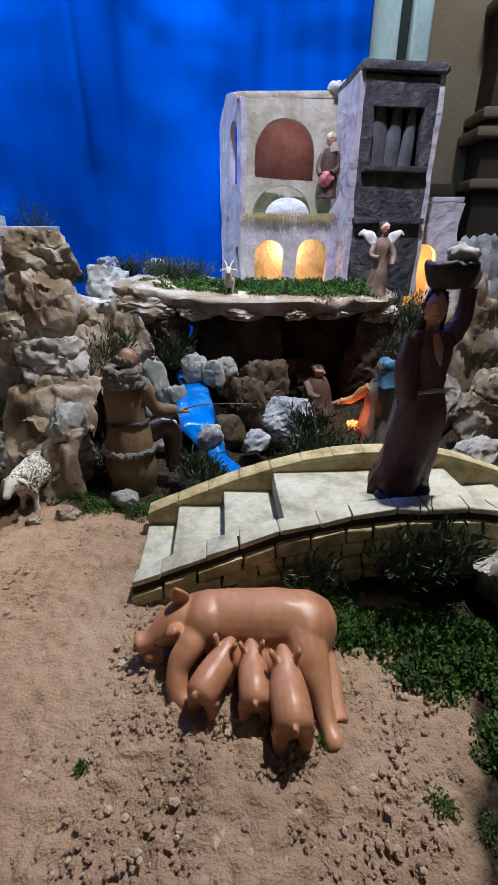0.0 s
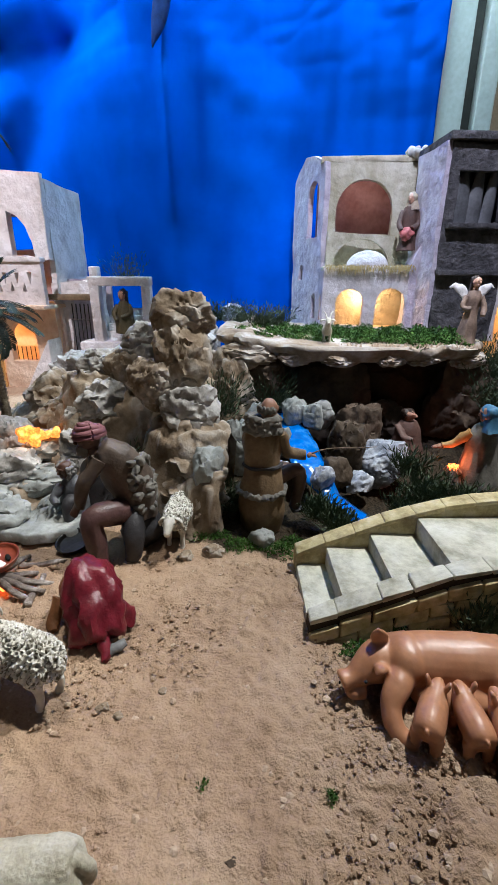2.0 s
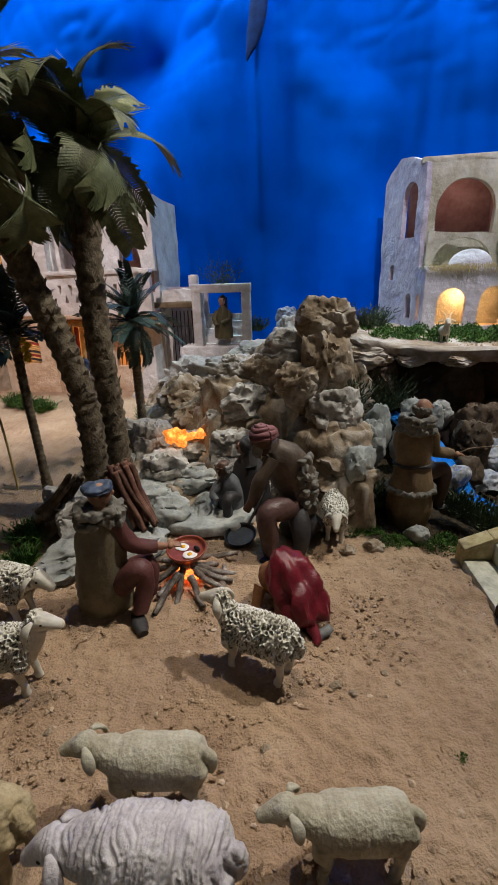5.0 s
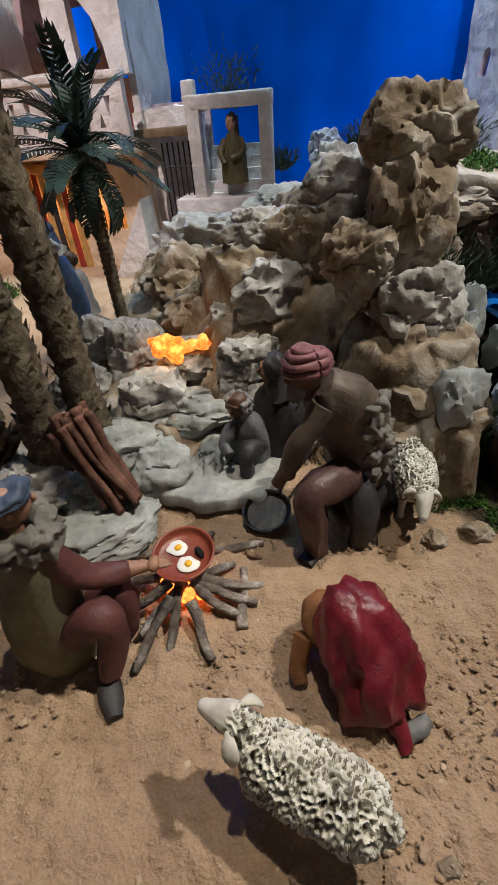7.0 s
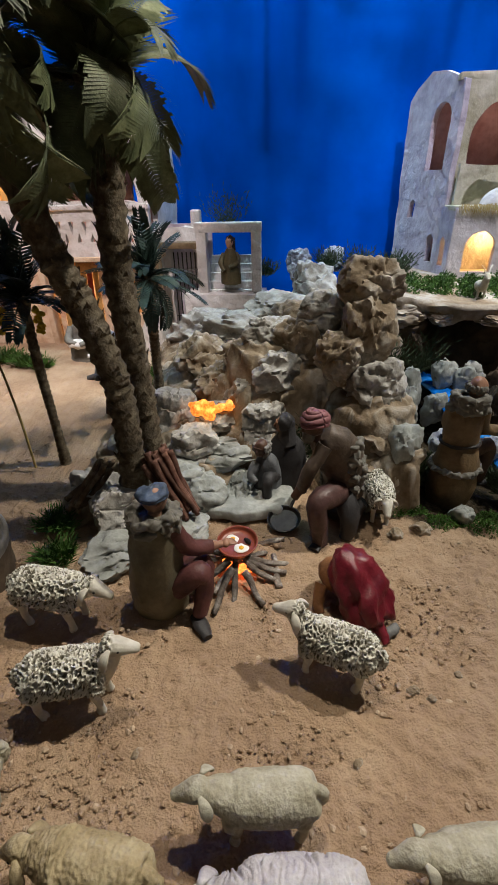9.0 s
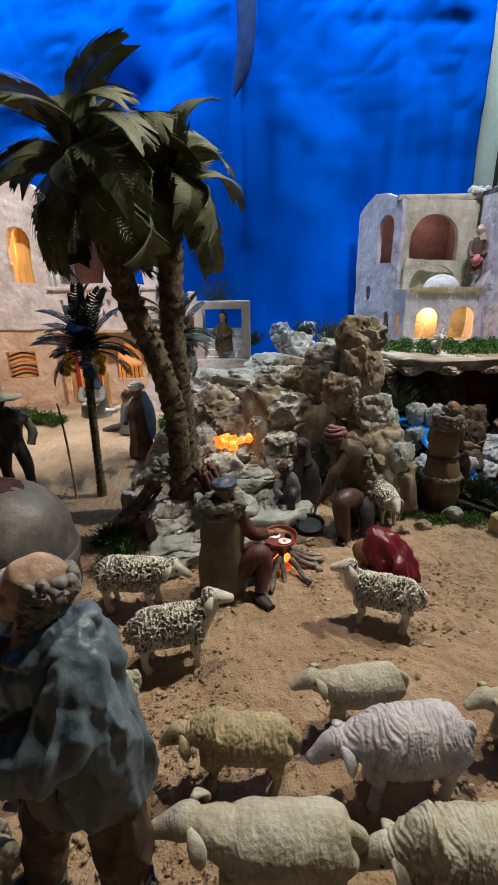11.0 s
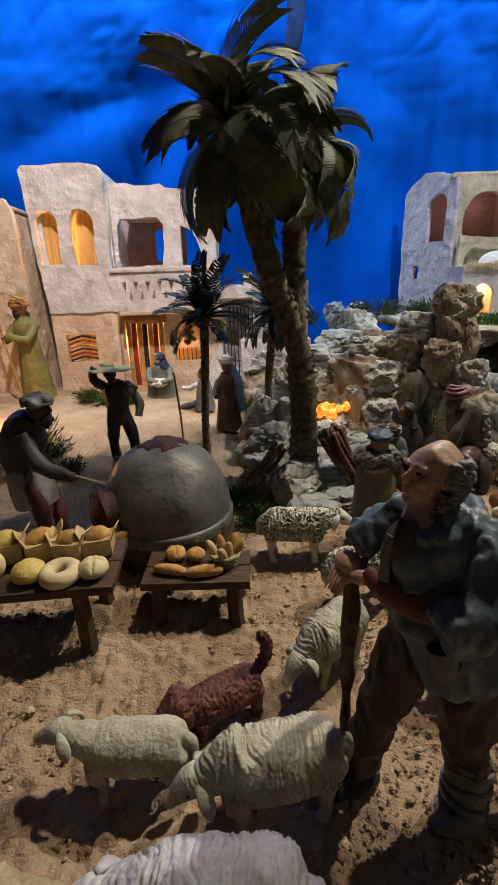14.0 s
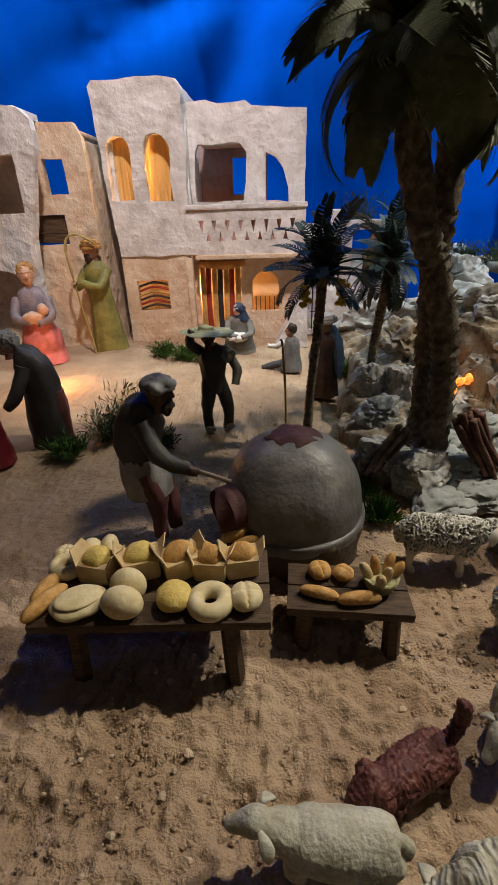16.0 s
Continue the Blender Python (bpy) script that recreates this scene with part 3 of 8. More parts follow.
# ---- the arched house on the rock ledge ----
def make_arch_house():
    th = base("arched_house", pose(0, 0, 0), "cream and lilac plaster model house with lit arches", "model house")
    bm = bmesh.new()
    panel(bm, [(-0.055, 0.30), (0.26, 0.30), (0.26, 0.845), (0.10, 0.85), (-0.055, 0.86)], [arch_loop(-0.026, 0.172, 0.625, 0.800, 16)], 0.030, pose(0, 1.745, 0))
    part("upper_wall", bm, PLASTER_CREAM, th)
    bm = bmesh.new()
    panel(bm, [(0, 0.27), (0.33, 0.27), (0.33, 0.845), (0.29, 0.872), (0.20, 0.905), (0.12, 0.895), (0, 0.852)], [arch_loop(0.05, 0.165, 0.62, 0.812), arch_loop(0.03, 0.075, 0.33, 0.42), arch_loop(0.20, 0.24, 0.47, 0.53)], 0.02, Matrix.Translation((-0.052, 1.738, 0)) @ Matrix.Rotation(radians(107), 4, "Z"))
    part("side_wall", bm, PLASTER_LILAC, th, "lilac white side wall with an arch")
    bm = bmesh.new()
    panel(bm, rect_loop(0.0, 0.136, 0.27, 0.508), [arch_loop(0.04, 0.095, 0.33, 0.42)], 0.018, Matrix.Translation((-0.050, 1.612, 0)) @ Matrix.Rotation(radians(92), 4, "Z"))
    part("side_wall", bm, PLASTER_LILAC, th)
    bm = bmesh.new()
    box(bm, (0.085, 1.875, 0.860), (0.34, 0.26, 0.020), bevel=0.004, wobble=0.003)
    part("roof", bm, PLASTER_CREAM, th)
    bm = bmesh.new()
    box(bm, (0.09, 1.99, 0.58), (0.34, 0.012, 0.55))
    part("back_wall", bm, RED_INSIDE, th, "dusky red inner wall")
    bm = bmesh.new()
    box(bm, (0.23, 1.87, 0.58), (0.012, 0.2, 0.55))
    part("inner_wall", bm, RED_INSIDE, th)
    bm = bmesh.new()
    panel(bm, [(-0.066, 0.28), (0.275, 0.28), (0.275, 0.50), (-0.066, 0.51)], [arch_loop(-0.020, 0.072, 0.318, 0.440), arch_loop(0.118, 0.215, 0.312, 0.444)], 0.018, pose(0, 1.607, 0))
    part("lower_wall", bm, PLASTER, th, "white plaster wall with two lit arches")
    bm = bmesh.new()
    box(bm, (0.10, 1.69, 0.507), (0.34, 0.15, 0.014), bevel=0.003, wobble=0.003)
    part("terrace", bm, PLASTER_CREAM, th)
    bm = bmesh.new()
    box(bm, (0.10, 1.76, 0.39), (0.32, 0.008, 0.22))
    part("lit_inner_wall", bm, INSIDE, th, "orange inner wall lit by a bulb")
    bm = bmesh.new()
    box(bm, (0.10, 1.69, 0.302), (0.34, 0.15, 0.012))
    part("inner_floor", bm, INSIDE, th)
    bm = bmesh.new()
    panel(bm, [(-0.055, 0.51), (0.19, 0.51), (0.19, 0.612), (-0.055, 0.632)], [arch_loop(-0.030, 0.165, 0.515, 0.606, 14)], 0.02, pose(0, 1.695, 0))
    part("parapet", bm, PLASTER_CREAM, th)
    bm = bmesh.new()
    blob(bm, (0.085, 1.650, 0.512), (0.072, 0.042, 0.054), level=4)
    part("dome", bm, PLASTER, th, "smooth cream plaster dome")
    # straw-hung cornice under the terrace
    bm = bmesh.new()
    rnd = random.Random(4)
    for i in range(420):
        x, l = rnd.uniform(-0.062, 0.235), rnd.uniform(0.008, 0.032)
        a = Vector((x, 1.604 - rnd.uniform(0, 0.012), 0.506 + rnd.uniform(0, 0.014)))
        d = Vector((rnd.gauss(0, 0.35), -0.35, -1)).normalized() * l
        s = Vector((0.0012, 0, 0))
        bm.faces.new([bm.verts.new(p) for p in (a - s, a + s, a + d)])
    ob = part("thatch_fringe", bm, STRAW, th, "dry straw fringe")
    tagged(ob, kind="stuff")
    # broken stone wall climbing to the tower
    bm = bmesh.new()
    panel(bm, [(0.215, 0.28), (0.30, 0.28), (0.30, 0.89), (0.265, 0.88), (0.262, 0.62), (0.225, 0.52)], [], 0.10, pose(0, 1.60, 0), wobble=0.006, step=0.02)
    part("broken_wall", bm, PLASTER_LILAC, th, "rough broken lilac wall")
    bm = bmesh.new()
    for i in range(26):
        blob(bm, (rnd.uniform(0.20, 0.29), rnd.uniform(1.72, 1.80), 0.86 + rnd.uniform(0, 0.03)), (rnd.uniform(0.008, 0.017),) * 3, level=2, rough=0.5)
    tagged(part("rubble", bm, ROCK, th, "loose grey rubble on the roof"), kind="stuff")


make_arch_house()


def make_tower():
    th = base("stone_tower", pose(0.385, 1.52, 0, 0, 0, 8), "charcoal plaster tower with an open upper window", "model tower")
    bm = bmesh.new()
    panel(bm, rect_loop(-0.11, 0.10, 0.28, 0.845), [rect_loop(-0.078, 0.068, 0.63, 0.775)], 0.02, wobble=0.003)
    part("front_wall", bm, PLASTER_GREY, th)
    for x, nm in ((-0.11, PLASTER_LILAC), (0.10, PLASTER)):
        bm = bmesh.new()
        panel(bm, rect_loop(0.0, 0.20, 0.28, 0.85), [], 0.016, Matrix.Translation((x + (0 if x < 0 else 0.016), 0.002, 0)) @ Matrix.Rotation(radians(90), 4, "Z"))
        part("side_wall", bm, nm, th)
    bm = bmesh.new()
    box(bm, (-0.004, 0.10, 0.86), (0.24, 0.23, 0.022), bevel=0.004, wobble=0.003)
    part("roof", bm, PLASTER_GREY, th)
    bm = bmesh.new()
    box(bm, (-0.004, 0.14, 0.6), (0.2, 0.01, 0.55))
    part("back_wall", bm, PLASTER_GREY, th)
    for x, w in ((-0.05, 0.030), (0.0, 0.022), (0.045, 0.018)):
        bm = bmesh.new()
        loft(bm, [(x, 0.03, 0.775, w * 0.6, 0.01), (x - 0.004, 0.03, 0.70, w, 0.008), (x - 0.008, 0.03, 0.632, w * 1.1, 0.006)], folds=4, amp=0.12)
        part("curtain", bm, GREY_CLOTH, th, "grey hanging cloth")
    for z, w in ((0.625, 0.19), (0.492, 0.215)):
        bm = bmesh.new()
        box(bm, (-0.006, -0.008, z), (w, 0.026, 0.016), bevel=0.004, wobble=0.003)
        part("ledge", bm, PLASTER_GREY, th)


make_tower()


def make_side_hut():
    th = base("whitewashed_hut", pose(0.54, 1.62, 0), "small whitewashed hut with a lit doorway", "model house")
    bm = bmesh.new()
    panel(bm, [(-0.07, 0.12), (0.10, 0.12), (0.10, 0.55), (-0.07, 0.55)], [arch_loop(-0.055, 0.035, 0.14, 0.43)], 0.03, wobble=0.004)
    part("front_wall", bm, PLASTER, th)
    bm = bmesh.new()
    box(bm, (0.015, 0.09, 0.56), (0.17, 0.18, 0.014), bevel=0.003)
    part("roof", bm, PLASTER, th)
    bm = bmesh.new()
    box(bm, (0.015, 0.17, 0.335), (0.17, 0.012, 0.43))
    part("back_wall", bm, INSIDE, th)


make_side_hut()


# ---- the white two-storey house ----
def make_white_house():
    th = base("two_storey_house", pose(0, 1.585, 0), "two-storey whitewashed model house with balcony and lit windows", "model house")
    bm = bmesh.new()
    panel(bm, [(-1.738, 0.38), (-1.476, 0.38), (-1.466, 0.60), (-1.462, 0.872), (-1.476, 0.893), (-1.60, 0.900), (-1.746, 0.898), (-1.762, 0.880), (-1.752, 0.60)],
          [arch_loop(-1.736, -1.656, 0.562, 0.748), arch_loop(-1.606, -1.520, 0.553, 0.751)], 0.034, wobble=0.0035)
    part("tower_wall", bm, PLASTER, th)
    bm = bmesh.new()
    panel(bm, [(-1.738, 0.03), (-1.478, 0.03), (-1.478, 0.386), (-1.738, 0.386)], [rect_loop(-1.690, -1.570, 0.184, 0.294)], 0.03, pose(0, 0.006, 0))
    part("ground_floor_wall", bm, PLASTER_WARM, th, "peach plaster wall with a window")
    bm = bmesh.new()
    panel(bm, [(-1.470, 0.535), (-1.060, 0.535), (-1.060, 0.812), (-1.10, 0.818), (-1.24, 0.822), (-1.262, 0.838), (-1.36, 0.832), (-1.40, 0.845), (-1.470, 0.842)],
          [[(-1.447, 0.550), (-1.272, 0.548), (-1.266, 0.700), (-1.285, 0.726), (-1.38, 0.722), (-1.432, 0.722), (-1.447, 0.70)], [(-1.200, 0.548), (-1.116, 0.545), (-1.118, 0.59), (-1.135, 0.645), (-1.165, 0.680), (-1.198, 0.694)]], 0.030, pose(0, 0.066, 0), wobble=0.0035)
    part("loggia_wall", bm, PLASTER, th)
    bm = bmesh.new()
    holes = []
    for i in range(8):
        x = -1.425 + i * 0.046
        holes.append([(x - 0.009, 0.490), (x + 0.009, 0.490), (x, 0.448)])
        if i:
            holes.append([(x - 0.031, 0.425), (x - 0.015, 0.425), (x - 0.023, 0.458)])
    panel(bm, [(-1.478, 0.380), (-1.056, 0.374), (-1.056, 0.53), (-1.478, 0.52)], holes, 0.022, pose(0, -0.012, 0), wobble=0.0012, step=0.05)
    part("balcony_front", bm, PLASTER, th, "balcony front pierced with small triangles")
    bm = bmesh.new()
    box(bm, (-1.265, 0.0, 0.532), (0.425, 0.04, 0.016), bevel=0.004, wobble=0.002)
    part("balcony_rail", bm, PLASTER, th)
    bm = bmesh.new()
    box(bm, (-1.25, 0.06, 0.372), (0.40, 0.20, 0.014), bevel=0.003)
    part("balcony_floor", bm, PLASTER_WARM, th)
    bm = bmesh.new()
    panel(bm, [(-1.478, 0.03), (-1.058, 0.03), (-1.058, 0.372), (-1.478, 0.372)], [[(-1.455, 0.032), (-1.295, 0.032), (-1.295, 0.335), (-1.36, 0.345), (-1.455, 0.335)], arch_loop(-1.256, -1.150, 0.166, 0.312)], 0.03, pose(0, 0.05, 0))
    part("porch_wall", bm, PLASTER_WARM, th, "peach plaster wall with door and window")
    for x, z0, z1, y in ((-1.742, 0.03, 0.87, 0.0), (-1.484, 0.54, 0.880, 0.004), (-1.080, 0.03, 0.80, 0.07)):
        bm = bmesh.new()
        panel(bm, rect_loop(0.0, 0.28, z0, z1), [], 0.02, Matrix.Translation((x + 0.02 if x > -1.7 else x + 0.02, y + 0.03, 0)) @ Matrix.Rotation(radians(90), 4, "Z"))
        part("side_wall", bm, PLASTER, th)
    bm = bmesh.new()
    box(bm, (-1.60, 0.17, 0.880), (0.25, 0.24, 0.012), bevel=0.003)
    part("roof", bm, PLASTER, th)
    bm = bmesh.new()
    box(bm, (-1.60, 0.31, 0.64), (0.27, 0.012, 0.50))
    box(bm, (-1.60, 0.17, 0.53), (0.25, 0.26, 0.012))
    part("upper_inner_wall", bm, INSIDE, th)
    bm = bmesh.new()
    panel(bm, rect_loop(-1.478, -1.062, 0.38, 0.80), [rect_loop(-1.335, -1.235, 0.58, 0.705), rect_loop(-1.20, -1.09, 0.54, 0.71)], 0.012, pose(0, 0.28, 0))
    part("loggia_back_wall", bm, RED_INSIDE, th, "dusky inner wall of the loggia")
    bm = bmesh.new()
    box(bm, (-1.26, 0.19, 0.740), (0.36, 0.18, 0.010))
    part("loggia_ceiling", bm, PLASTER_WARM, th)
    bm = bmesh.new()
    box(bm, (-1.40, 0.31, 0.2), (0.69, 0.012, 0.36))
    part("lower_inner_wall", bm, INSIDE, th)
    for x in (-1.696, -1.563):
        for i, dx in enumerate((-0.024, 0.0, 0.024)):
            bm = bmesh.new()
            loft(bm, [(x + dx * 0.6, 0.05, 0.755, 0.014, 0.004), (x + dx, 0.05, 0.67, 0.017, 0.005), (x + dx * 1.1, 0.052, 0.555, 0.015, 0.005)], segs=10)
            part("curtain", bm, CURTAIN, th, "amber curtain")
    # striped hangings
    for i in range(7):
        bm = bmesh.new()
        x = -1.452 + i * 0.0225
        loft(bm, [(x + 0.009, 0.055, 0.340, 0.010, 0.003), (x + 0.009 - 0.003 * (i % 2), 0.048, 0.2, 0.010, 0.003), (x + 0.008, 0.046, 0.06, 0.011, 0.003)], segs=8)
        part("door_hanging", bm, (STRIPE_Y, STRIPE_R, STRIPE_Y, STRIPE_B, STRIPE_Y, STRIPE_R, STRIPE_Y)[i], th)
    for i in range(6):
        bm = bmesh.new()
        z = 0.194 + i * 0.0165
        loft(bm, [(-1.688, 0.025, z - 0.006, 0.010, 0.004), (-1.63, 0.02, z + 0.010, 0.010, 0.004), (-1.572, 0.025, z - 0.002, 0.010, 0.004)], segs=8)
        part("window_rug", bm, (STRIPE_B, STRIPE_R, STRIPE_B, STRIPE_Y, STRIPE_R, STRIPE_B)[i], th)
    bm = bmesh.new()
    loft(bm, [(-1.45, 0.05, 0.345, 0.012, 0.012), (-1.36, 0.035, 0.34, 0.016, 0.016), (-1.28, 0.045, 0.345, 0.012, 0.012)])
    part("awning_roll", bm, OCHRE, th)
    for i in range(5):
        bm = bmesh.new()
        loft(bm, [(-1.24 + i * 0.018, 0.062, 0.168, 0.0018), (-1.24 + i * 0.018, 0.062, 0.22, 0.0018)], segs=6)
        part("window_bar", bm, WOOD, th)
    bm = bmesh.new()
    box(bm, (-1.478, -0.008, 0.20), (0.022, 0.03, 0.34), bevel=0.004, wobble=0.003)
    part("buttress", bm, PLASTER_WARM, th)
    bm = bmesh.new()
    vs = [bm.verts.new(p) for p in ((-1.17, -0.06, 0.05), (-1.04, -0.06, 0.05), (-1.05, -0.05, 0.26), (-1.17, 0.045, 0.05), (-1.04, 0.045, 0.05), (-1.05, 0.045, 0.26))]
    for f in ((0, 1, 2), (3, 5, 4), (0, 3, 4, 1), (1, 4, 5, 2), (2, 5, 3, 0)):
        bm.faces.new([vs[i] for i in f])
    part("stair_flank", bm, PLASTER, th, "white sloping stair flank", smooth=False)


make_white_house()


def make_left_houses():
    th = base("peach_house", pose(0, 1.53, 0), "peach plaster model house with a square window hole", "model house")
    bm = bmesh.new()
    panel(bm, [(-2.30, 0.03), (-1.785, 0.03), (-1.790, 0.745), (-1.810, 0.782), (-1.94, 0.790), (-2.30, 0.79)], [rect_loop(-1.940, -1.866, 0.584, 0.690), rect_loop(-2.05, -1.898, 0.430, 0.525)], 0.03)
    part("front_wall", bm, PLASTER_WARM, th)
    bm = bmesh.new()
    box(bm, (-2.05, 0.18, 0.760), (0.5, 0.3, 0.012), bevel=0.004)
    part("roof", bm, PLASTER_WARM, th)
    bm = bmesh.new()
    panel(bm, rect_loop(0.0, 0.3, 0.03, 0.74), [], 0.02, Matrix.Translation((-1.790, 0.032, 0)) @ Matrix.Rotation(radians(90), 4, "Z"))
    part("side_wall", bm, PLASTER_WARM, th)
    for z in (0.450, 0.480, 0.508):
        bm = bmesh.new()
        box(bm, (-1.975, 0.02, z), (0.158, 0.02, 0.030), bevel=0.004, wobble=0.002)
        part("shutter_board", bm, WOOD, th)
    th = base("white_corner_house", pose(0, 1.40, 0), "whitewashed house corner with a lilac window", "model house")
    bm = bmesh.new()
    panel(bm, [(-2.5, 0.03), (-1.985, 0.03), (-1.955, 0.46), (-1.885, 0.72), (-1.890, 0.775), (-1.92, 0.803), (-2.0, 0.815), (-2.5, 0.83)], [rect_loop(-2.16, -1.965, 0.53, 0.69), arch_loop(-2.20, -2.0, 0.035, 0.36)], 0.03)
    part("front_wall", bm, PLASTER, th)
    bm = bmesh.new()
    box(bm, (-2.19, 0.08, 0.800), (0.52, 0.14, 0.02), bevel=0.005, wobble=0.004)
    part("roof", bm, PLASTER, th)


make_left_houses()


def make_porch():
    th = base("stone_porch", pose(0.005, 1.655, -0.010), "white plaster porch with a square doorway frame", "model porch")
    for nm, at, size in (("post", (-0.905, 0, 0.34), (0.036, 0.04, 0.28)), ("post", (-0.711, 0, 0.36), (0.034, 0.04, 0.20)), ("lintel", (-0.81, 0, 0.472), (0.235, 0.042, 0.032)), ("pier", (-0.94, 0.09, 0.40), (0.036, 0.036, 0.25))):
        bm = bmesh.new()
        box(bm, at, size, bevel=0.005, wobble=0.004)
        part(nm, bm, PLASTER, th)
    bm = bmesh.new()
    panel(bm, [(-1.10, 0.06), (-0.90, 0.06), (-0.90, 0.46), (-0.98, 0.475), (-1.10, 0.46)], [rect_loop(-1.035, -0.925, 0.08, 0.40)], 0.03, pose(0, 0.05, 0), wobble=0.004)
    part("wall", bm, PLASTER, th)
    bm = bmesh.new()
    box(bm, (-1.0, 0.02, 0.415), (0.19, 0.05, 0.022), bevel=0.004, wobble=0.003)
    part("lintel", bm, TAN, th, "brown lintel")
    bm = bmesh.new()
    box(bm, (-1.0, 0.12, 0.3), (0.22, 0.012, 0.36))
    part("inner_wall", bm, PLASTER_LILAC, th)
    for i in range(7):
        bm = bmesh.new()
        x = -1.022 + i * 0.016
        loft(bm, [(x, 0.035, 0.09, 0.0024), (x, 0.035, 0.39, 0.0024)], segs=6)
        part("gate_bar", bm, IRON, th, "black iron bar")
    for z in (0.16, 0.33):
        bm = bmesh.new()
        loft(bm, [(-1.03, 0.035, z, 0.0022), (-0.92, 0.035, z, 0.0022)], segs=6)
        part("gate_rail", bm, IRON, th)
    bm = bmesh.new()
    for i in range(5):
        box(bm, (-0.81, 0.02 + i * 0.02, 0.25 + i * 0.014), (0.16, 0.02, 0.02 + i * 0.028))
    part("steps", bm, PLASTER, th, smooth=False)
    bm = bmesh.new()
    box(bm, (-0.83, 0.03, 0.13), (0.30, 0.12, 0.25), bevel=0.008, wobble=0.006)
    part("plinth", bm, PLASTER, th)


make_porch()


# ---- rocks ----
ROCK_MESHES = {}


def rock(at, size, mat, seed, label, turn=0.0, level=5, flat=0.55, category="rock", name="rock"):
    """A craggy rock: a ball cut by many planes, then broken by strata, pits and grit."""
    rnd = random.Random(seed)
    bm = bmesh.new()
    bmesh.ops.create_icosphere(bm, subdivisions=level, radius=1.0)
    off = Vector((seed * 7.13, seed * 3.7, seed * 1.9))
    cuts = []
    for k in range(19):
        d = Vector((rnd.gauss(0, 1), rnd.gauss(0, 1), rnd.gauss(0, 0.7))).normalized()
        cuts.append((d, rnd.uniform(0.62, 0.98)))
    cuts.append((Vector((0.1, 0.05, 1)).normalized(), 0.80))
    for v in bm.verts:
        p = v.co.copy()
        w = p + noise.noise_vector(p * 1.7 + off) * 0.22
        w.normalize()
        r = 1.12
        for d, h in cuts:
            c = w.dot(d)
            if c > 0.05:
                r = min(r, h / c)
        q = p * r
        g = q * 2.6 + off
        r += 0.22 * (0.25 - abs(noise.noise(g * 0.8))) + 0.075 * (0.35 - abs(noise.noise(g * 1.9)) * 1.6)
        r += 0.028 * noise.noise(g * 4.6) + 0.020 * noise.noise(g * 10.5) - 0.02 * abs(noise.noise(g * 6.3))
        lay = q.z * 2.4 + 0.8 * noise.noise(q * 1.3 + off)
        r += 0.19 * flat * (smooth01(0.0, 0.18, lay % 1.0) - 0.5)
        v.co = p * r
    bmesh.ops.scale(bm, verts=bm.verts, vec=size)
    ob = finish(bm, name, mat)
    ob.matrix_basis = pose(*at, 0, 0, turn)
    return tagged(ob, label, category, "rocks of the landscape")


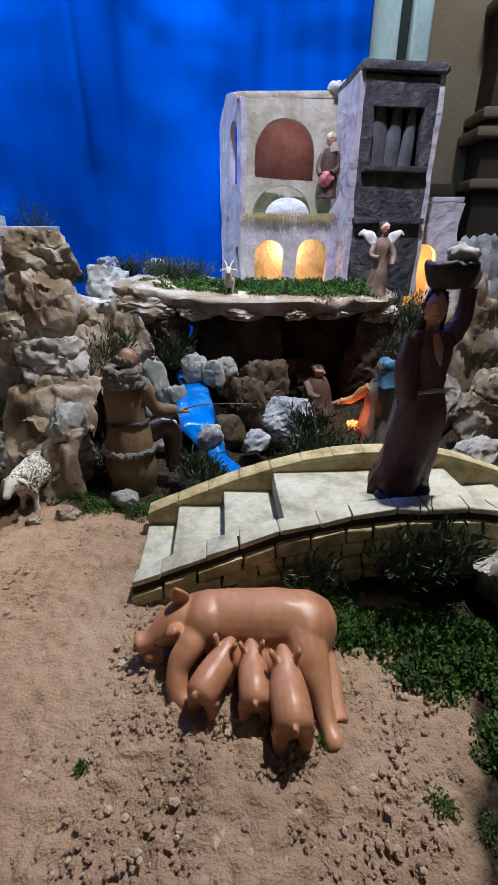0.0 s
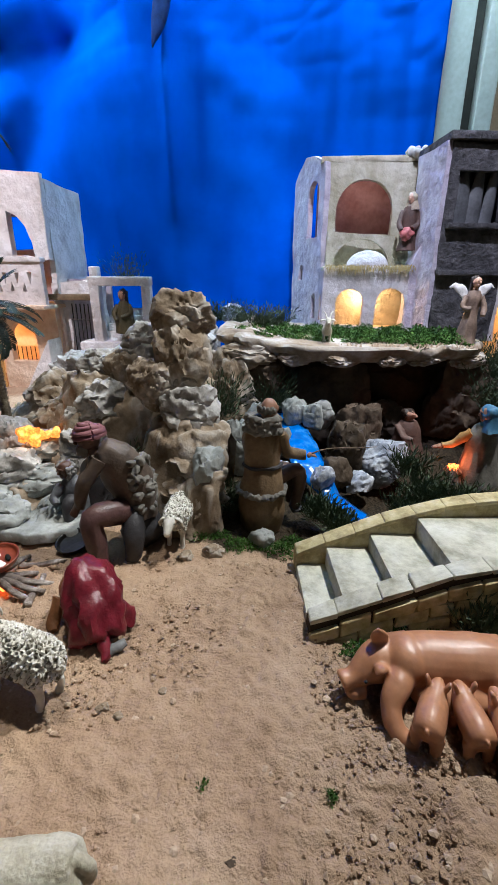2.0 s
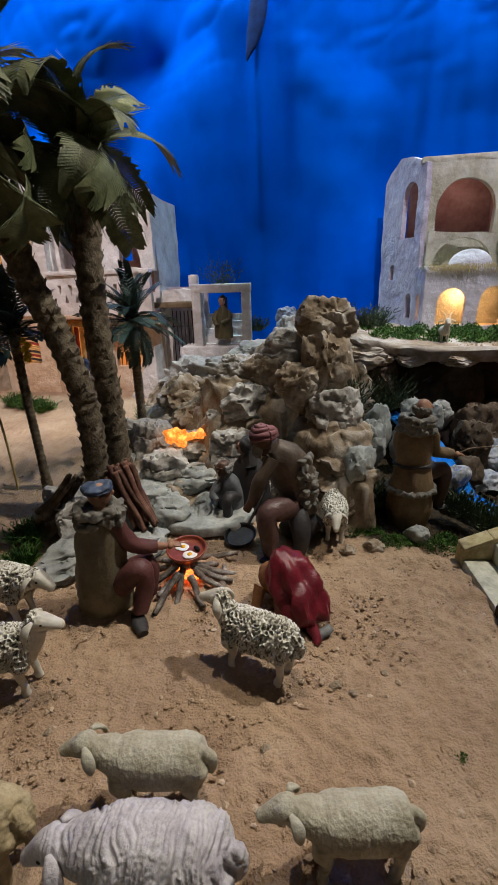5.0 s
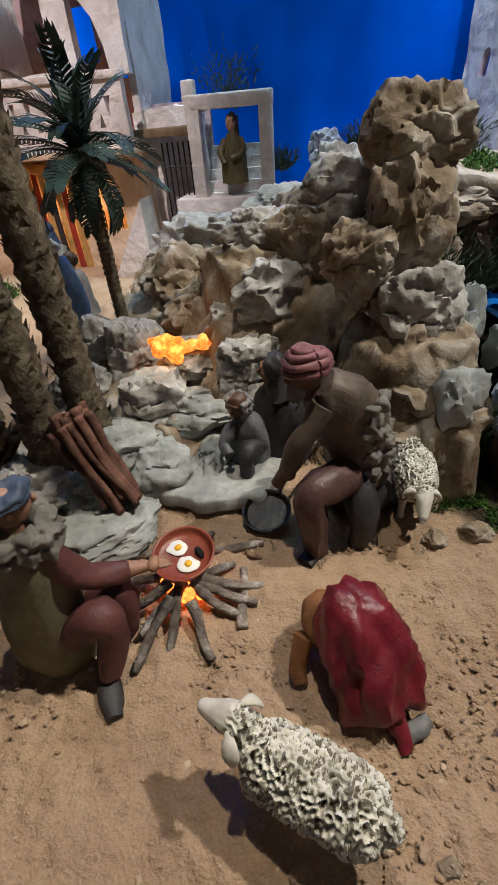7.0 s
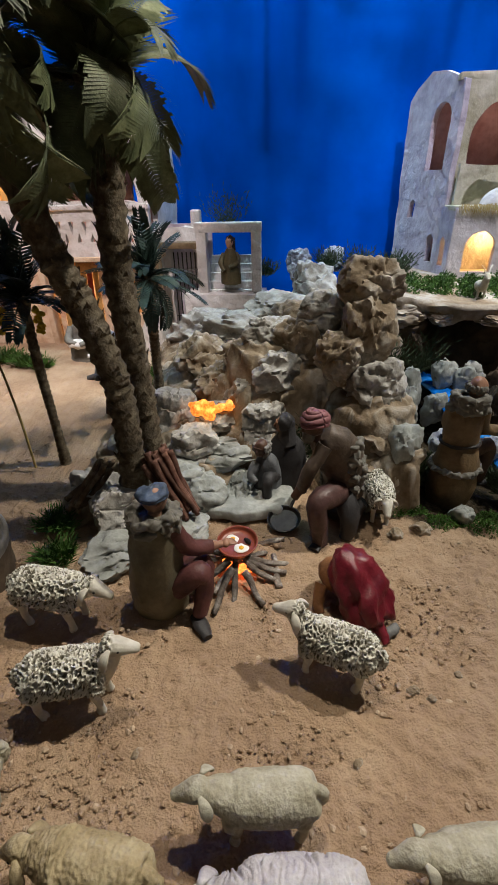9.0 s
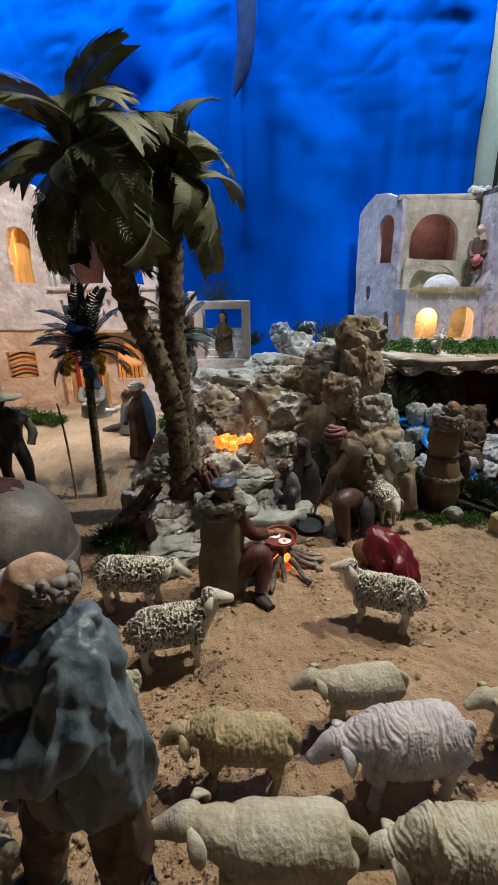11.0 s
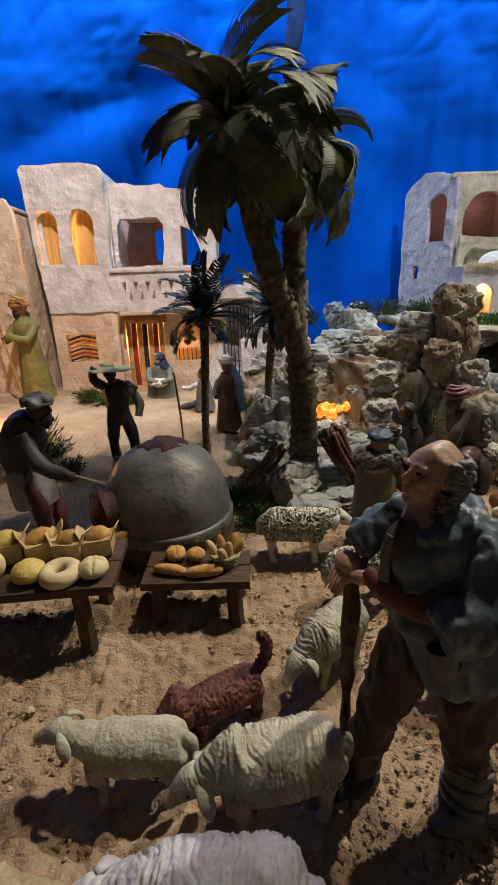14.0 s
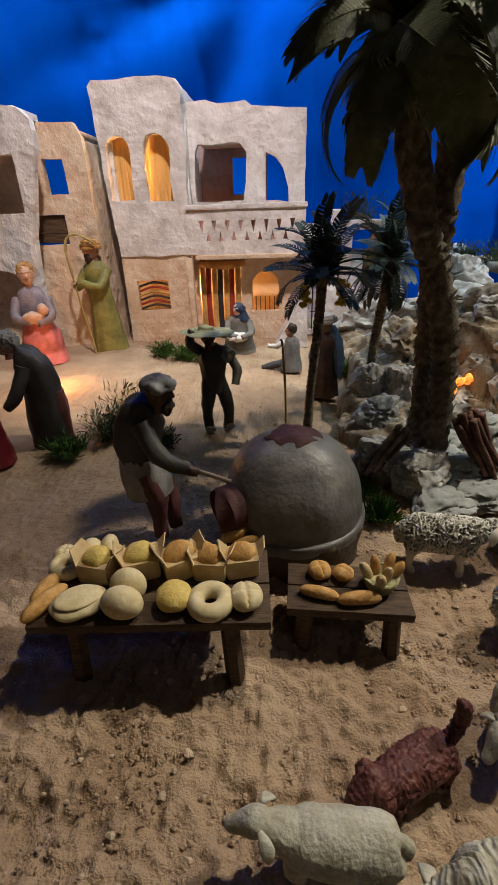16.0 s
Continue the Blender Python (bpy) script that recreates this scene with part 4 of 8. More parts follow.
MASSIF = [
    # x, y, z, half sizes, material, turn
    (-0.405, 0.925, 0.395, 0.062, 0.05, 0.058, "o", 20), (-0.42, 0.90, 0.30, 0.066, 0.06, 0.085, "o", 80), (-0.395, 0.86, 0.20, 0.070, 0.065, 0.075, "g", 30),
    (-0.385, 0.82, 0.115, 0.072, 0.065, 0.065, "o", 50), (-0.365, 0.775, 0.045, 0.075, 0.065, 0.075, "o", 10), (-0.335, 0.755, 0.12, 0.04, 0.035, 0.05, "p", 70),
    (-0.50, 0.96, 0.325, 0.065, 0.055, 0.06, "g", 10), (-0.545, 0.955, 0.25, 0.06, 0.06, 0.08, "o", 35), (-0.485, 0.955, 0.16, 0.07, 0.05, 0.16, "o", 5), (-0.60, 0.93, 0.20, 0.07, 0.06, 0.065, "g", 60),
    (-0.62, 0.99, 0.27, 0.07, 0.06, 0.05, "g", 25), (-0.66, 1.02, 0.20, 0.09, 0.07, 0.055, "o", 15), (-0.615, 0.84, 0.115, 0.065, 0.05, 0.060, "g", 75), (-0.74, 1.0, 0.14, 0.08, 0.07, 0.07, "o", 44),
    (-0.69, 0.81, 0.055, 0.10, 0.06, 0.045, "p", 8), (-0.77, 0.80, 0.07, 0.07, 0.06, 0.06, "g", 64), (-0.80, 0.72, 0.035, 0.075, 0.06, 0.05, "p", 28), (-0.555, 0.80, 0.02, 0.05, 0.05, 0.05, "g", 50),
    (-0.655, 0.935, 0.13, 0.08, 0.06, 0.07, "g", 17), (-0.70, 0.93, 0.10, 0.09, 0.05, 0.05, "g", 57), (-0.66, 0.745, 0.02, 0.07, 0.03, 0.035, "p", 77), (-0.735, 0.70, 0.03, 0.05, 0.05, 0.045, "p", 87), (-0.79, 0.635, 0.035, 0.06, 0.05, 0.045, "p", 97),
    (-0.84, 0.90, 0.10, 0.055, 0.055, 0.07, "g", 12), (-0.91, 0.83, 0.075, 0.065, 0.055, 0.055, "p", 33), (-0.915, 0.93, 0.11, 0.05, 0.05, 0.065, "g", 53), (-0.80, 1.10, 0.17, 0.10, 0.09, 0.08, "o", 73), (-0.72, 1.25, 0.2, 0.12, 0.11, 0.07, "g", 3),
    (-0.85, 1.35, 0.17, 0.12, 0.12, 0.09, "g", 23), (-0.60, 1.35, 0.24, 0.14, 0.14, 0.07, "g", 43), (-0.52, 1.15, 0.25, 0.10, 0.10, 0.08, "o", 63), (-0.50, 1.55, 0.27, 0.10, 0.10, 0.10, "g", 13),
    (-0.76, 0.585, 0.020, 0.085, 0.055, 0.030, "p", 42), (-0.845, 0.535, 0.018, 0.08, 0.06, 0.034, "p", 52), (-0.87, 0.60, 0.05, 0.06, 0.05, 0.06, "g", 22), (-0.93, 0.66, 0.05, 0.06, 0.045, 0.05, "g", 2),
    (-0.462, 0.855, 0.262, 0.052, 0.048, 0.058, "o", 27),
    # the grotto under the ledge, its shade put into the dark rocks' colour
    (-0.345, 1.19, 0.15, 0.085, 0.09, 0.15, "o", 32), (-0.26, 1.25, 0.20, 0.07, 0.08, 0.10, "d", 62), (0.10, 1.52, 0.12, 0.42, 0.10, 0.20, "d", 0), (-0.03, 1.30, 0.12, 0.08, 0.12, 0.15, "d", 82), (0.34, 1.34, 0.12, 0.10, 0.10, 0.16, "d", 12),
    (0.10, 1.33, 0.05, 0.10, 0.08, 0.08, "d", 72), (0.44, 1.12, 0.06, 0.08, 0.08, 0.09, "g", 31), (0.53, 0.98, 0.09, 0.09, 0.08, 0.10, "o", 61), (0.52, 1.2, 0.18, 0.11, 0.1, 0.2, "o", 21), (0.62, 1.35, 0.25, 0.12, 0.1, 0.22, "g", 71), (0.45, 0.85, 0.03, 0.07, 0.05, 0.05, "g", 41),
    # broken front of the ledge
    (-0.31, 1.21, 0.272, 0.085, 0.05, 0.036, "o", 7), (-0.16, 1.215, 0.268, 0.06, 0.04, 0.024, "o", 16), (-0.03, 1.215, 0.266, 0.075, 0.04, 0.022, "o", 26), (0.10, 1.235, 0.266, 0.06, 0.045, 0.022, "o", 56), (0.21, 1.26, 0.264, 0.07, 0.05, 0.022, "o", 36), (0.33, 1.30, 0.260, 0.06, 0.05, 0.026, "o", 46),
    # stones by the stream
    (-0.165, 1.13, 0.13, 0.035, 0.03, 0.045, "p", 11), (-0.115, 1.12, 0.12, 0.026, 0.03, 0.042, "p", 81), (-0.08, 1.16, 0.12, 0.035, 0.03, 0.04, "p", 51), (-0.20, 1.04, 0.07, 0.035, 0.03, 0.05, "p", 91), (-0.20, 0.92, 0.03, 0.035, 0.03, 0.045, "b", 24),
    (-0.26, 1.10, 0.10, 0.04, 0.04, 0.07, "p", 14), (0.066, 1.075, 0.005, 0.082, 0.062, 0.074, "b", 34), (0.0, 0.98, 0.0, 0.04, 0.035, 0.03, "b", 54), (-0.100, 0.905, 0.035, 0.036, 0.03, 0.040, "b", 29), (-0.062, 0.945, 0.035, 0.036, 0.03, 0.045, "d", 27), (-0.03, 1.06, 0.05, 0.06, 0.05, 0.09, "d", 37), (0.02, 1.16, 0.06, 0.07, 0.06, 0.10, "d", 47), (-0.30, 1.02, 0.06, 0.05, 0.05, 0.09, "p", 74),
    (0.335, 0.46, 0.045, 0.058, 0.045, 0.042, "g", 94), (0.40, 0.36, -0.01, 0.04, 0.04, 0.04, "b", 4), (-0.56, 1.75, 0.33, 0.055, 0.05, 0.06, "b", 84), (-0.42, 1.9, 0.33, 0.05, 0.05, 0.05, "b", 64), (-0.225, 0.69, 0.012, 0.025, 0.02, 0.022, "p", 15), (-0.31, 0.645, 0.008, 0.022, 0.016, 0.014, "o", 25), (-0.36, 0.63, 0.006, 0.016, 0.014, 0.010, "o", 35), (-0.392, 0.333, 0.003, 0.0085, 0.007, 0.007, "o", 3), (-0.372, 0.326, 0.002, 0.006, 0.005, 0.005, "o", 9), (-0.228, 0.205, 0.000, 0.008, 0.007, 0.006, "d", 45), (-0.33, 0.36, 0.002, 0.006, 0.006, 0.005, "o", 55), (-0.47, 0.245, 0.002, 0.007, 0.006, 0.005, "o", 65), (-0.72, 0.23, 0.002, 0.007, 0.006, 0.005, "o", 75),
]
def make_rock_slope():
    """The stepped bank that the boulders grow out of."""
    xs, ys = np.arange(-1.0, -0.30, 0.0045), np.arange(0.60, 1.48, 0.0045)
    X, Y = np.meshgrid(xs, ys)
    Z = np.full(X.shape, -0.05)
    for x, y, z, a, b, c, k, turn in MASSIF[:36]:
        if z < 0.29 and y > 0.62:
            q = 1 - ((X - x) / (1.5 * a)) ** 2 - ((Y - y) / (1.5 * b)) ** 2
            Z = np.maximum(Z, np.where(q > 0, z - 0.95 * c + 1.0 * c * np.sqrt(np.maximum(q, 0)) - 0.012, -0.05))
    for _ in range(2):
        Z[1:-1, 1:-1] = (Z[:-2, 1:-1] + Z[2:, 1:-1] + Z[1:-1, :-2] + Z[1:-1, 2:] + Z[1:-1, 1:-1]) / 5
    step = Z * 24 + 1.2 * lattice(X, Y, 0.09, 31) + 0.5 * lattice(X, Y, 0.03, 32)
    f = step - np.floor(step)
    Z = Z + 0.022 * (np.clip(f * 3.2, 0, 1) - f) + 0.012 * (0.4 - np.abs(lattice(X + 0.3 * Y, Y, 0.035, 33))) + 0.006 * (0.4 - np.abs(lattice(X, Y, 0.016, 34))) + 0.0025 * lattice(X, Y, 0.009, 35)
    X = X + 0.010 * lattice(X, Z, 0.03, 36)
    Y = Y + 0.010 * lattice(X, Z, 0.025, 37)
    idx = np.arange(X.size).reshape(X.shape)
    quads = np.stack([idx[:-1, :-1].ravel(), idx[:-1, 1:].ravel(), idx[1:, 1:].ravel(), idx[1:, :-1].ravel()], 1)
    me = bpy.data.meshes.new("rock_slope")
    me.from_pydata(np.stack([X.ravel(), Y.ravel(), Z.ravel()], 1).tolist(), [], quads.tolist())
    me.materials.append(ROCK_OCHRE)
    me.shade_smooth()
    tagged(new("rock_slope", me), "stepped grey and ochre rock bank under the boulders", "rock bank", kind="structure")


make_rock_slope()
LOOKS = {"o": (ROCK_OCHRE, "grey and ochre painted resin rock with broken strata"), "g": (ROCK, "grey painted resin rock with pale worn edges"), "p": (ROCK_PALE, "pale grey smooth resin rock"), "d": (ROCK_DARK, "dark brown rock in a colour darkened for grotto shade"), "b": (BOULDER, "blue-grey craggy boulder beside the stream")}
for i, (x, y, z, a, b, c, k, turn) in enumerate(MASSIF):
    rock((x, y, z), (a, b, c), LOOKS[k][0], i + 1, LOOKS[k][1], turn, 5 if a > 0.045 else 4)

# the flat ledge that carries the arched house
bm = bmesh.new()
edge = []
for k in range(180):
    a = 2 * math.pi * k / 180
    c, s = math.cos(a), math.sin(a)
    sx = 0.40 * math.copysign(abs(c) ** 0.35, c)
    sy = 0.36 * math.copysign(abs(s) ** 0.35, s)
    w = 0.020 * noise.noise(Vector((c * 3, s * 3, 0))) + 0.010 * noise.noise(Vector((c * 9, s * 9, 2)))
    edge.append((0.0 + sx + w, 1.53 + sy + w + 0.16 * max(0, sx) * (s < 0)))
rows = [(0.300, 0.90), (0.302, 0.96), (0.300, 0.985), (0.292, 1.0), (0.283, 0.992), (0.276, 0.985), (0.268, 0.95), (0.262, 0.93), (0.255, 0.80)]
loops = []
for j, (z, f) in enumerate(rows):
    loops.append([bm.verts.new((x * f, 1.53 + (y - 1.53) * f, z + 0.006 * noise.noise(Vector((x * 14, y * 14, j * 0.7))) + (0.030 * smooth01(-0.15, -0.38, x)))) for x, y in edge])
for a, b in zip(loops, loops[1:]):
    for k in range(180):
        bm.faces.new((a[k], a[(k + 1) % 180], b[(k + 1) % 180], b[k]))
bm.faces.new(loops[0])
bm.faces.new(loops[-1])
for v in bm.verts:
    v.co += noise.noise_vector(v.co * 22) * 0.010 + noise.noise_vector(v.co * 70) * 0.006 * smooth01(0.303, 0.29, v.co.z)
tagged(finish(bm, "rock_ledge", ROCK_OCHRE), "flat grey rock ledge roofing a dark grotto", "rock ledge")

# the pale flat slab by the fire
bm = bmesh.new()
loops = []
for z, f in ((0.012, 1.02), (0.028, 1.0), (0.031, 0.95), (0.029, 0.5)):
    loops.append([bm.verts.new((0.095 * f * math.cos(a) * (1 + 0.3 * noise.noise(Vector((math.cos(a) * 2, math.sin(a) * 2, 5)))), 0.075 * f * math.sin(a) * (1 + 0.3 * noise.noise(Vector((math.cos(a) * 2, math.sin(a) * 2, 9)))), z + 0.002 * noise.noise(Vector((a, f * 5, 0))))) for a in (2 * math.pi * k / 40 for k in range(40))])
for a, b in zip(loops, loops[1:]):
    for k in range(40):
        bm.faces.new((a[k], a[(k + 1) % 40], b[(k + 1) % 40], b[k]))
bm.faces.new(loops[-1])
bm.faces.new(loops[0])
ob = tagged(finish(bm, "stone_slab", ROCK_PALE), "smooth pale grey stone slab lying on the sand", "stone slab")
ob.location = (-0.645, 0.708, -0.002)


def glow_rock(at, size, seed):
    bm = bmesh.new()
    blob(bm, (0, 0, 0), size, level=4, rough=0.9, freq=60 + seed)
    blob(bm, (size[0] * 1.4, 0.01, 0.004), (size[0] * 0.5, size[1] * 0.5, size[2] * 0.6), level=3, rough=0.9, freq=70)
    ob = finish(bm, "glowing_stone", GLOW_ROCK)
    ob.location = at
    tagged(ob, "amber translucent resin stone lit from inside", "fire glow", "glowing stones")


glow_rock((-0.750, 0.866, 0.136), (0.034, 0.016, 0.020), 1)
glow_rock((-0.674, 0.838, 0.066), (0.015, 0.010, 0.016), 8)
glow_rock((-0.597, 0.852, 0.130), (0.012, 0.010, 0.016), 5)
bulb("rock_glow_bulb", (-0.742, 0.835, 0.150), 0.035, WARM, 0.006)

# ---- water ----
bm = bmesh.new()
line = [(-0.20, 1.22, 0.105, 0.03), (-0.165, 1.12, 0.100, 0.032), (-0.150, 1.02, 0.090, 0.040), (-0.125, 0.93, 0.060, 0.040), (-0.080, 0.87, 0.018, 0.020), (-0.040, 0.81, 0.012, 0.022), (0.0, 0.75, 0.003, 0.022), (0.05, 0.66, -0.012, 0.05)]
prev = None
for i in range(57):
    t = i / 8
    k = min(int(t), len(line) - 2)
    f = t - k
    x, y, z, w = [line[k][j] * (1 - f) + line[k + 1][j] * f for j in range(4)]
    row = [bm.verts.new((x + (u - 3) / 3 * w, y + (u - 3) / 3 * w * 0.35, z + 0.004 * noise.noise(Vector((u * 0.9, i * 0.35, 0))) - 0.006 * abs((u - 3) / 3) ** 2)) for u in range(7)]
    if prev:
        for u in range(6):
            bm.faces.new((prev[u], prev[u + 1], row[u + 1], row[u]))
    prev = row
ob = finish(bm, "water", WATER)
ob.modifiers.new("thickness", "SOLIDIFY").thickness = 0.004
tagged(ob, "glossy bright blue stream running under the bridge", "stream", kind="structure")


# ---- the stepped bridge ----
def make_bridge():
    th = base("stepped_bridge", pose(-0.150, 0.463, 0, 0, 0, 6), "small bridge of yellow limestone with pale steps and crazy joints", "model bridge")
    def rise(u):
        return 0.022 + 0.098 * math.sin(min(1.0, max(0.0, u / 0.36)) * math.pi / 2) - 0.09 * smooth01(0.40, 0.75, u)
    for name, y0, y1, lift in (("near_wall", 0.0, 0.028, 0.0), ("far_wall", 0.150, 0.178, 0.008)):
        bm = bmesh.new()
        rows_ = []
        n = 40
        for i in range(n + 1):
            u = 0.72 * i / n
            z = rise(u) + lift + 0.0015 * noise.noise(Vector((u * 30, y0 * 90, 0)))
            rows_.append([bm.verts.new(p) for p in ((u, y0, -0.05), (u, y0, z - 0.004), (u, y0 + 0.004, z), (u, y1 - 0.004, z), (u, y1, z - 0.004), (u, y1, -0.05))])
        for a, b in zip(rows_, rows_[1:]):
            for k in range(5):
                bm.faces.new((a[k], a[k + 1], b[k + 1], b[k]))
        bm.faces.new(rows_[0])
        bm.faces.new(rows_[-1])
        part(name, bm, MORTAR if lift == 0 else STONE_YELLOW, th)
    # facing stones, row by row under the arch of the parapet
    rnd = random.Random(11)
    for row in range(4):
        u = -0.002 + 0.012 * (row % 2)
        while u < 0.70:
            w = rnd.uniform(0.028, 0.058)
            top = rise(u + w / 2) - 0.012 - row * 0.021
            if top < -0.012:
                u += w
                continue
            h = 0.0198
            bm = bmesh.new()
            slope = math.atan2(rise(u + w) - rise(u), w) * (1 - row * 0.2)
            box(bm, (u + w / 2, -0.0015, top - h / 2), (w - 0.0022, 0.012, h), bevel=0.0030, wobble=0.0040)
            for v in bm.verts:
                v.co.z += (v.co.x - u - w / 2) * math.tan(slope)
            part("stone", bm, STONE_YELLOW, th)
            u += w
    # coping flags on both parapets
    for y0, lift in ((0.014, 0.0), (0.164, 0.008)):
        u = 0.0
        while u < 0.70:
            w = rnd.uniform(0.035, 0.065) if lift == 0 else 0.0485
            bm = bmesh.new()
            box(bm, (u + w / 2, y0, rise(u + w / 2) + lift + 0.001), (w - (0.0012 if lift == 0 else 0.0), 0.031, 0.008), bevel=0.0025, wobble=0.0035 if lift == 0 else 0.0015)
            slope = math.tan(math.atan2(rise(u + w) - rise(u), w))
            for v in bm.verts:
                v.co.z += (v.co.x - u - w / 2) * slope
            part("coping_stone", bm, STONE_STEP if lift == 0 else STONE_YELLOW, th)
            u += w
    for i, (u0, u1, z) in enumerate(((0.0, 0.052, 0.014), (0.050, 0.122, 0.046), (0.120, 0.198, 0.071), (0.196, 0.47, 0.102), (0.468, 0.56, 0.07), (0.558, 0.66, 0.045))):
        bm = bmesh.new()
        box(bm, ((u0 + u1) / 2, 0.089, z / 2 - 0.03), (u1 - u0, 0.124, z + 0.06), bevel=0.005, wobble=0.002)
        part("step", bm, STONE_STEP, th)


make_bridge()


# ---- plants ----
def tuft(name, at, size, count, length, mat, label, seed, kind_of="moss", lean=0.6, group=""):
    """A clump of many small blades, denser towards its middle, with an uneven outline."""
    rnd = random.Random(seed)
    verts, faces = [], []
    if kind_of == "moss":
        count, length = int(count * 1.7), length * 0.68
    for i in range(count):
        a, r = rnd.uniform(0, 6.283), rnd.random() ** 0.6
        r *= 1 + 0.3 * math.sin(3 * a + seed)
        p = Vector((math.cos(a) * r * size[0], math.sin(a) * r * size[1], size[2] * (1 - r * r) * rnd.random()))
        if kind_of == "needle":
            stem = Vector((math.cos(a) * lean * r, math.sin(a) * lean * r, 1)).normalized()
            tall = size[2] * rnd.uniform(0.5, 1.1)
            p = Vector((p.x * 0.35, p.y * 0.35, 0)) + stem * tall * rnd.random()
            d = (stem + Vector((rnd.gauss(0, 0.5), rnd.gauss(0, 0.5), rnd.gauss(0, 0.3)))).normalized() * length * rnd.uniform(0.6, 1.3)
            s = d.cross(Vector((rnd.random(), rnd.random(), rnd.random()))).normalized() * length * 0.085
        else:
            d = Vector((rnd.gauss(0, lean), rnd.gauss(0, lean), rnd.uniform(0.2, 1))).normalized() * length * rnd.uniform(0.5, 1.2)
            s = d.cross(Vector((rnd.random() - 0.5, rnd.random() - 0.5, rnd.random()))).normalized() * length * 0.22
        k = len(verts)
        verts += [tuple(p), tuple(p + d * 0.5 + s), tuple(p + d), tuple(p + d * 0.5 - s)]
        faces.append((k, k + 1, k + 2, k + 3))
    me = bpy.data.meshes.new(name)
    me.from_pydata(verts, [], faces)
    me.materials.append(mat)
    ob = new(name, me)
    ob.location = at
    return tagged(ob, label, "moss" if kind_of == "moss" else "shrub", group, "stuff")


rnd = random.Random(2)
for i in range(26):      # moss bank below the bridge and along the sand's edge
    u = i / 25
    x, y = (-0.06 + 0.36 * (i % 13) / 12 + rnd.gauss(0, 0.012), 0.47 - 0.035 * (i // 13) + rnd.gauss(0, 0.01) - 0.10 * max(0, (i % 13) / 12 - 0.4))
    tuft("moss", (x, y, ground_z(x, y)), (0.034, 0.026, 0.020), 520, 0.009, MOSS, "bright green moss clump on dark soil", 100 + i, group="moss by the bridge")
for i, (x, y) in enumerate(((0.20, 0.40), (0.23, 0.37), (0.27, 0.33), (0.19, 0.36), (0.25, 0.42), (0.31, 0.30), (0.30, 0.38), (0.28, 0.26), (0.35, 0.25), (0.24, 0.30))):
    tuft("moss", (x, y, ground_z(x, y) - 0.002), (0.042, 0.034, 0.026), 620, 0.011, MOSS, "bright green moss clump on dark soil", 140 + i, group="moss by the bridge")
for i, (x, y, s) in enumerate(((0.075, 0.285, 0.010), (0.165, 0.245, 0.012), (0.20, 0.235, 0.014), (-0.262, 0.262, 0.009), (-0.14, 0.26, 0.006))):
    tuft("moss", (x, y, ground_z(x, y)), (s, s, 0.006), 110, 0.006, MOSS, "stray green moss scrap on the sand", 160 + i, group="moss scraps")
for i, (x, y, s) in enumerate(((-0.19, 0.665, 0.04), (-0.27, 0.67, 0.035), (-0.31, 0.70, 0.03), (-0.34, 0.695, 0.03), (-0.17, 0.70, 0.03))):
    tuft("moss", (x, y, ground_z(x, y)), (s, s * 0.7, 0.020), 420, 0.009, MOSS, "green moss by the fisherman's seat", 170 + i, group="moss by the stream")
for i in range(40):      # ledge greenery
    x, y = -0.33 + 0.64 * (i % 20) / 19, (1.33 if i < 20 else 1.44) + 0.07 * math.sin(i * 2.4)
    tuft("moss", (x, y, 0.300), (0.045, 0.045, 0.034), 420, 0.014, MOSS, "green moss in front of the arched house", 180 + i, group="moss on the ledge")
for i, (x, y, z, h, n) in enumerate(((0.135, 0.90, -0.02, 0.085, 900), (0.20, 0.84, 0.0, 0.06, 700), (0.08, 0.86, -0.03, 0.05, 500), (-0.115, 0.79, 0.0, 0.05, 500), (-0.08, 0.74, 0.0, 0.05, 450), (0.29, 0.80, 0.02, 0.05, 500),
                                       (0.075, 0.468, 0.02, 0.055, 260), (0.19, 0.480, 0.03, 0.075, 420), (0.24, 0.485, 0.04, 0.08, 420), (0.36, 0.40, 0.0, 0.06, 400), (0.42, 1.3, 0.2, 0.12, 700), (0.40, 1.22, 0.1, 0.16, 800),
                                       (-0.36, 1.62, 0.30, 0.10, 600), (-0.27, 1.50, 0.31, 0.075, 600), (-0.22, 1.62, 0.30, 0.08, 500), (-0.46, 1.66, 0.32, 0.07, 450), (-0.835, 1.80, 0.44, 0.14, 500), (-0.345, 1.04, 0.14, 0.12, 380), (-0.22, 1.18, 0.12, 0.11, 420),
                                       (-0.53, 0.83, 0.05, 0.09, 350), (-0.30, 0.80, 0.01, 0.06, 420), (-0.68, 1.72, 0.29, 0.06, 300), (-0.42, 1.12, 0.02, 0.20, 500), (-0.25, 0.82, 0.0, 0.05, 420))):
    tuft("shrub", (x, y, z), (0.05, 0.05, h), int(n * 1.9), 0.019, SHRUB, "grey-green needle shrub among the rocks", 200 + i, "needle", 0.8, "shrubs among rocks")
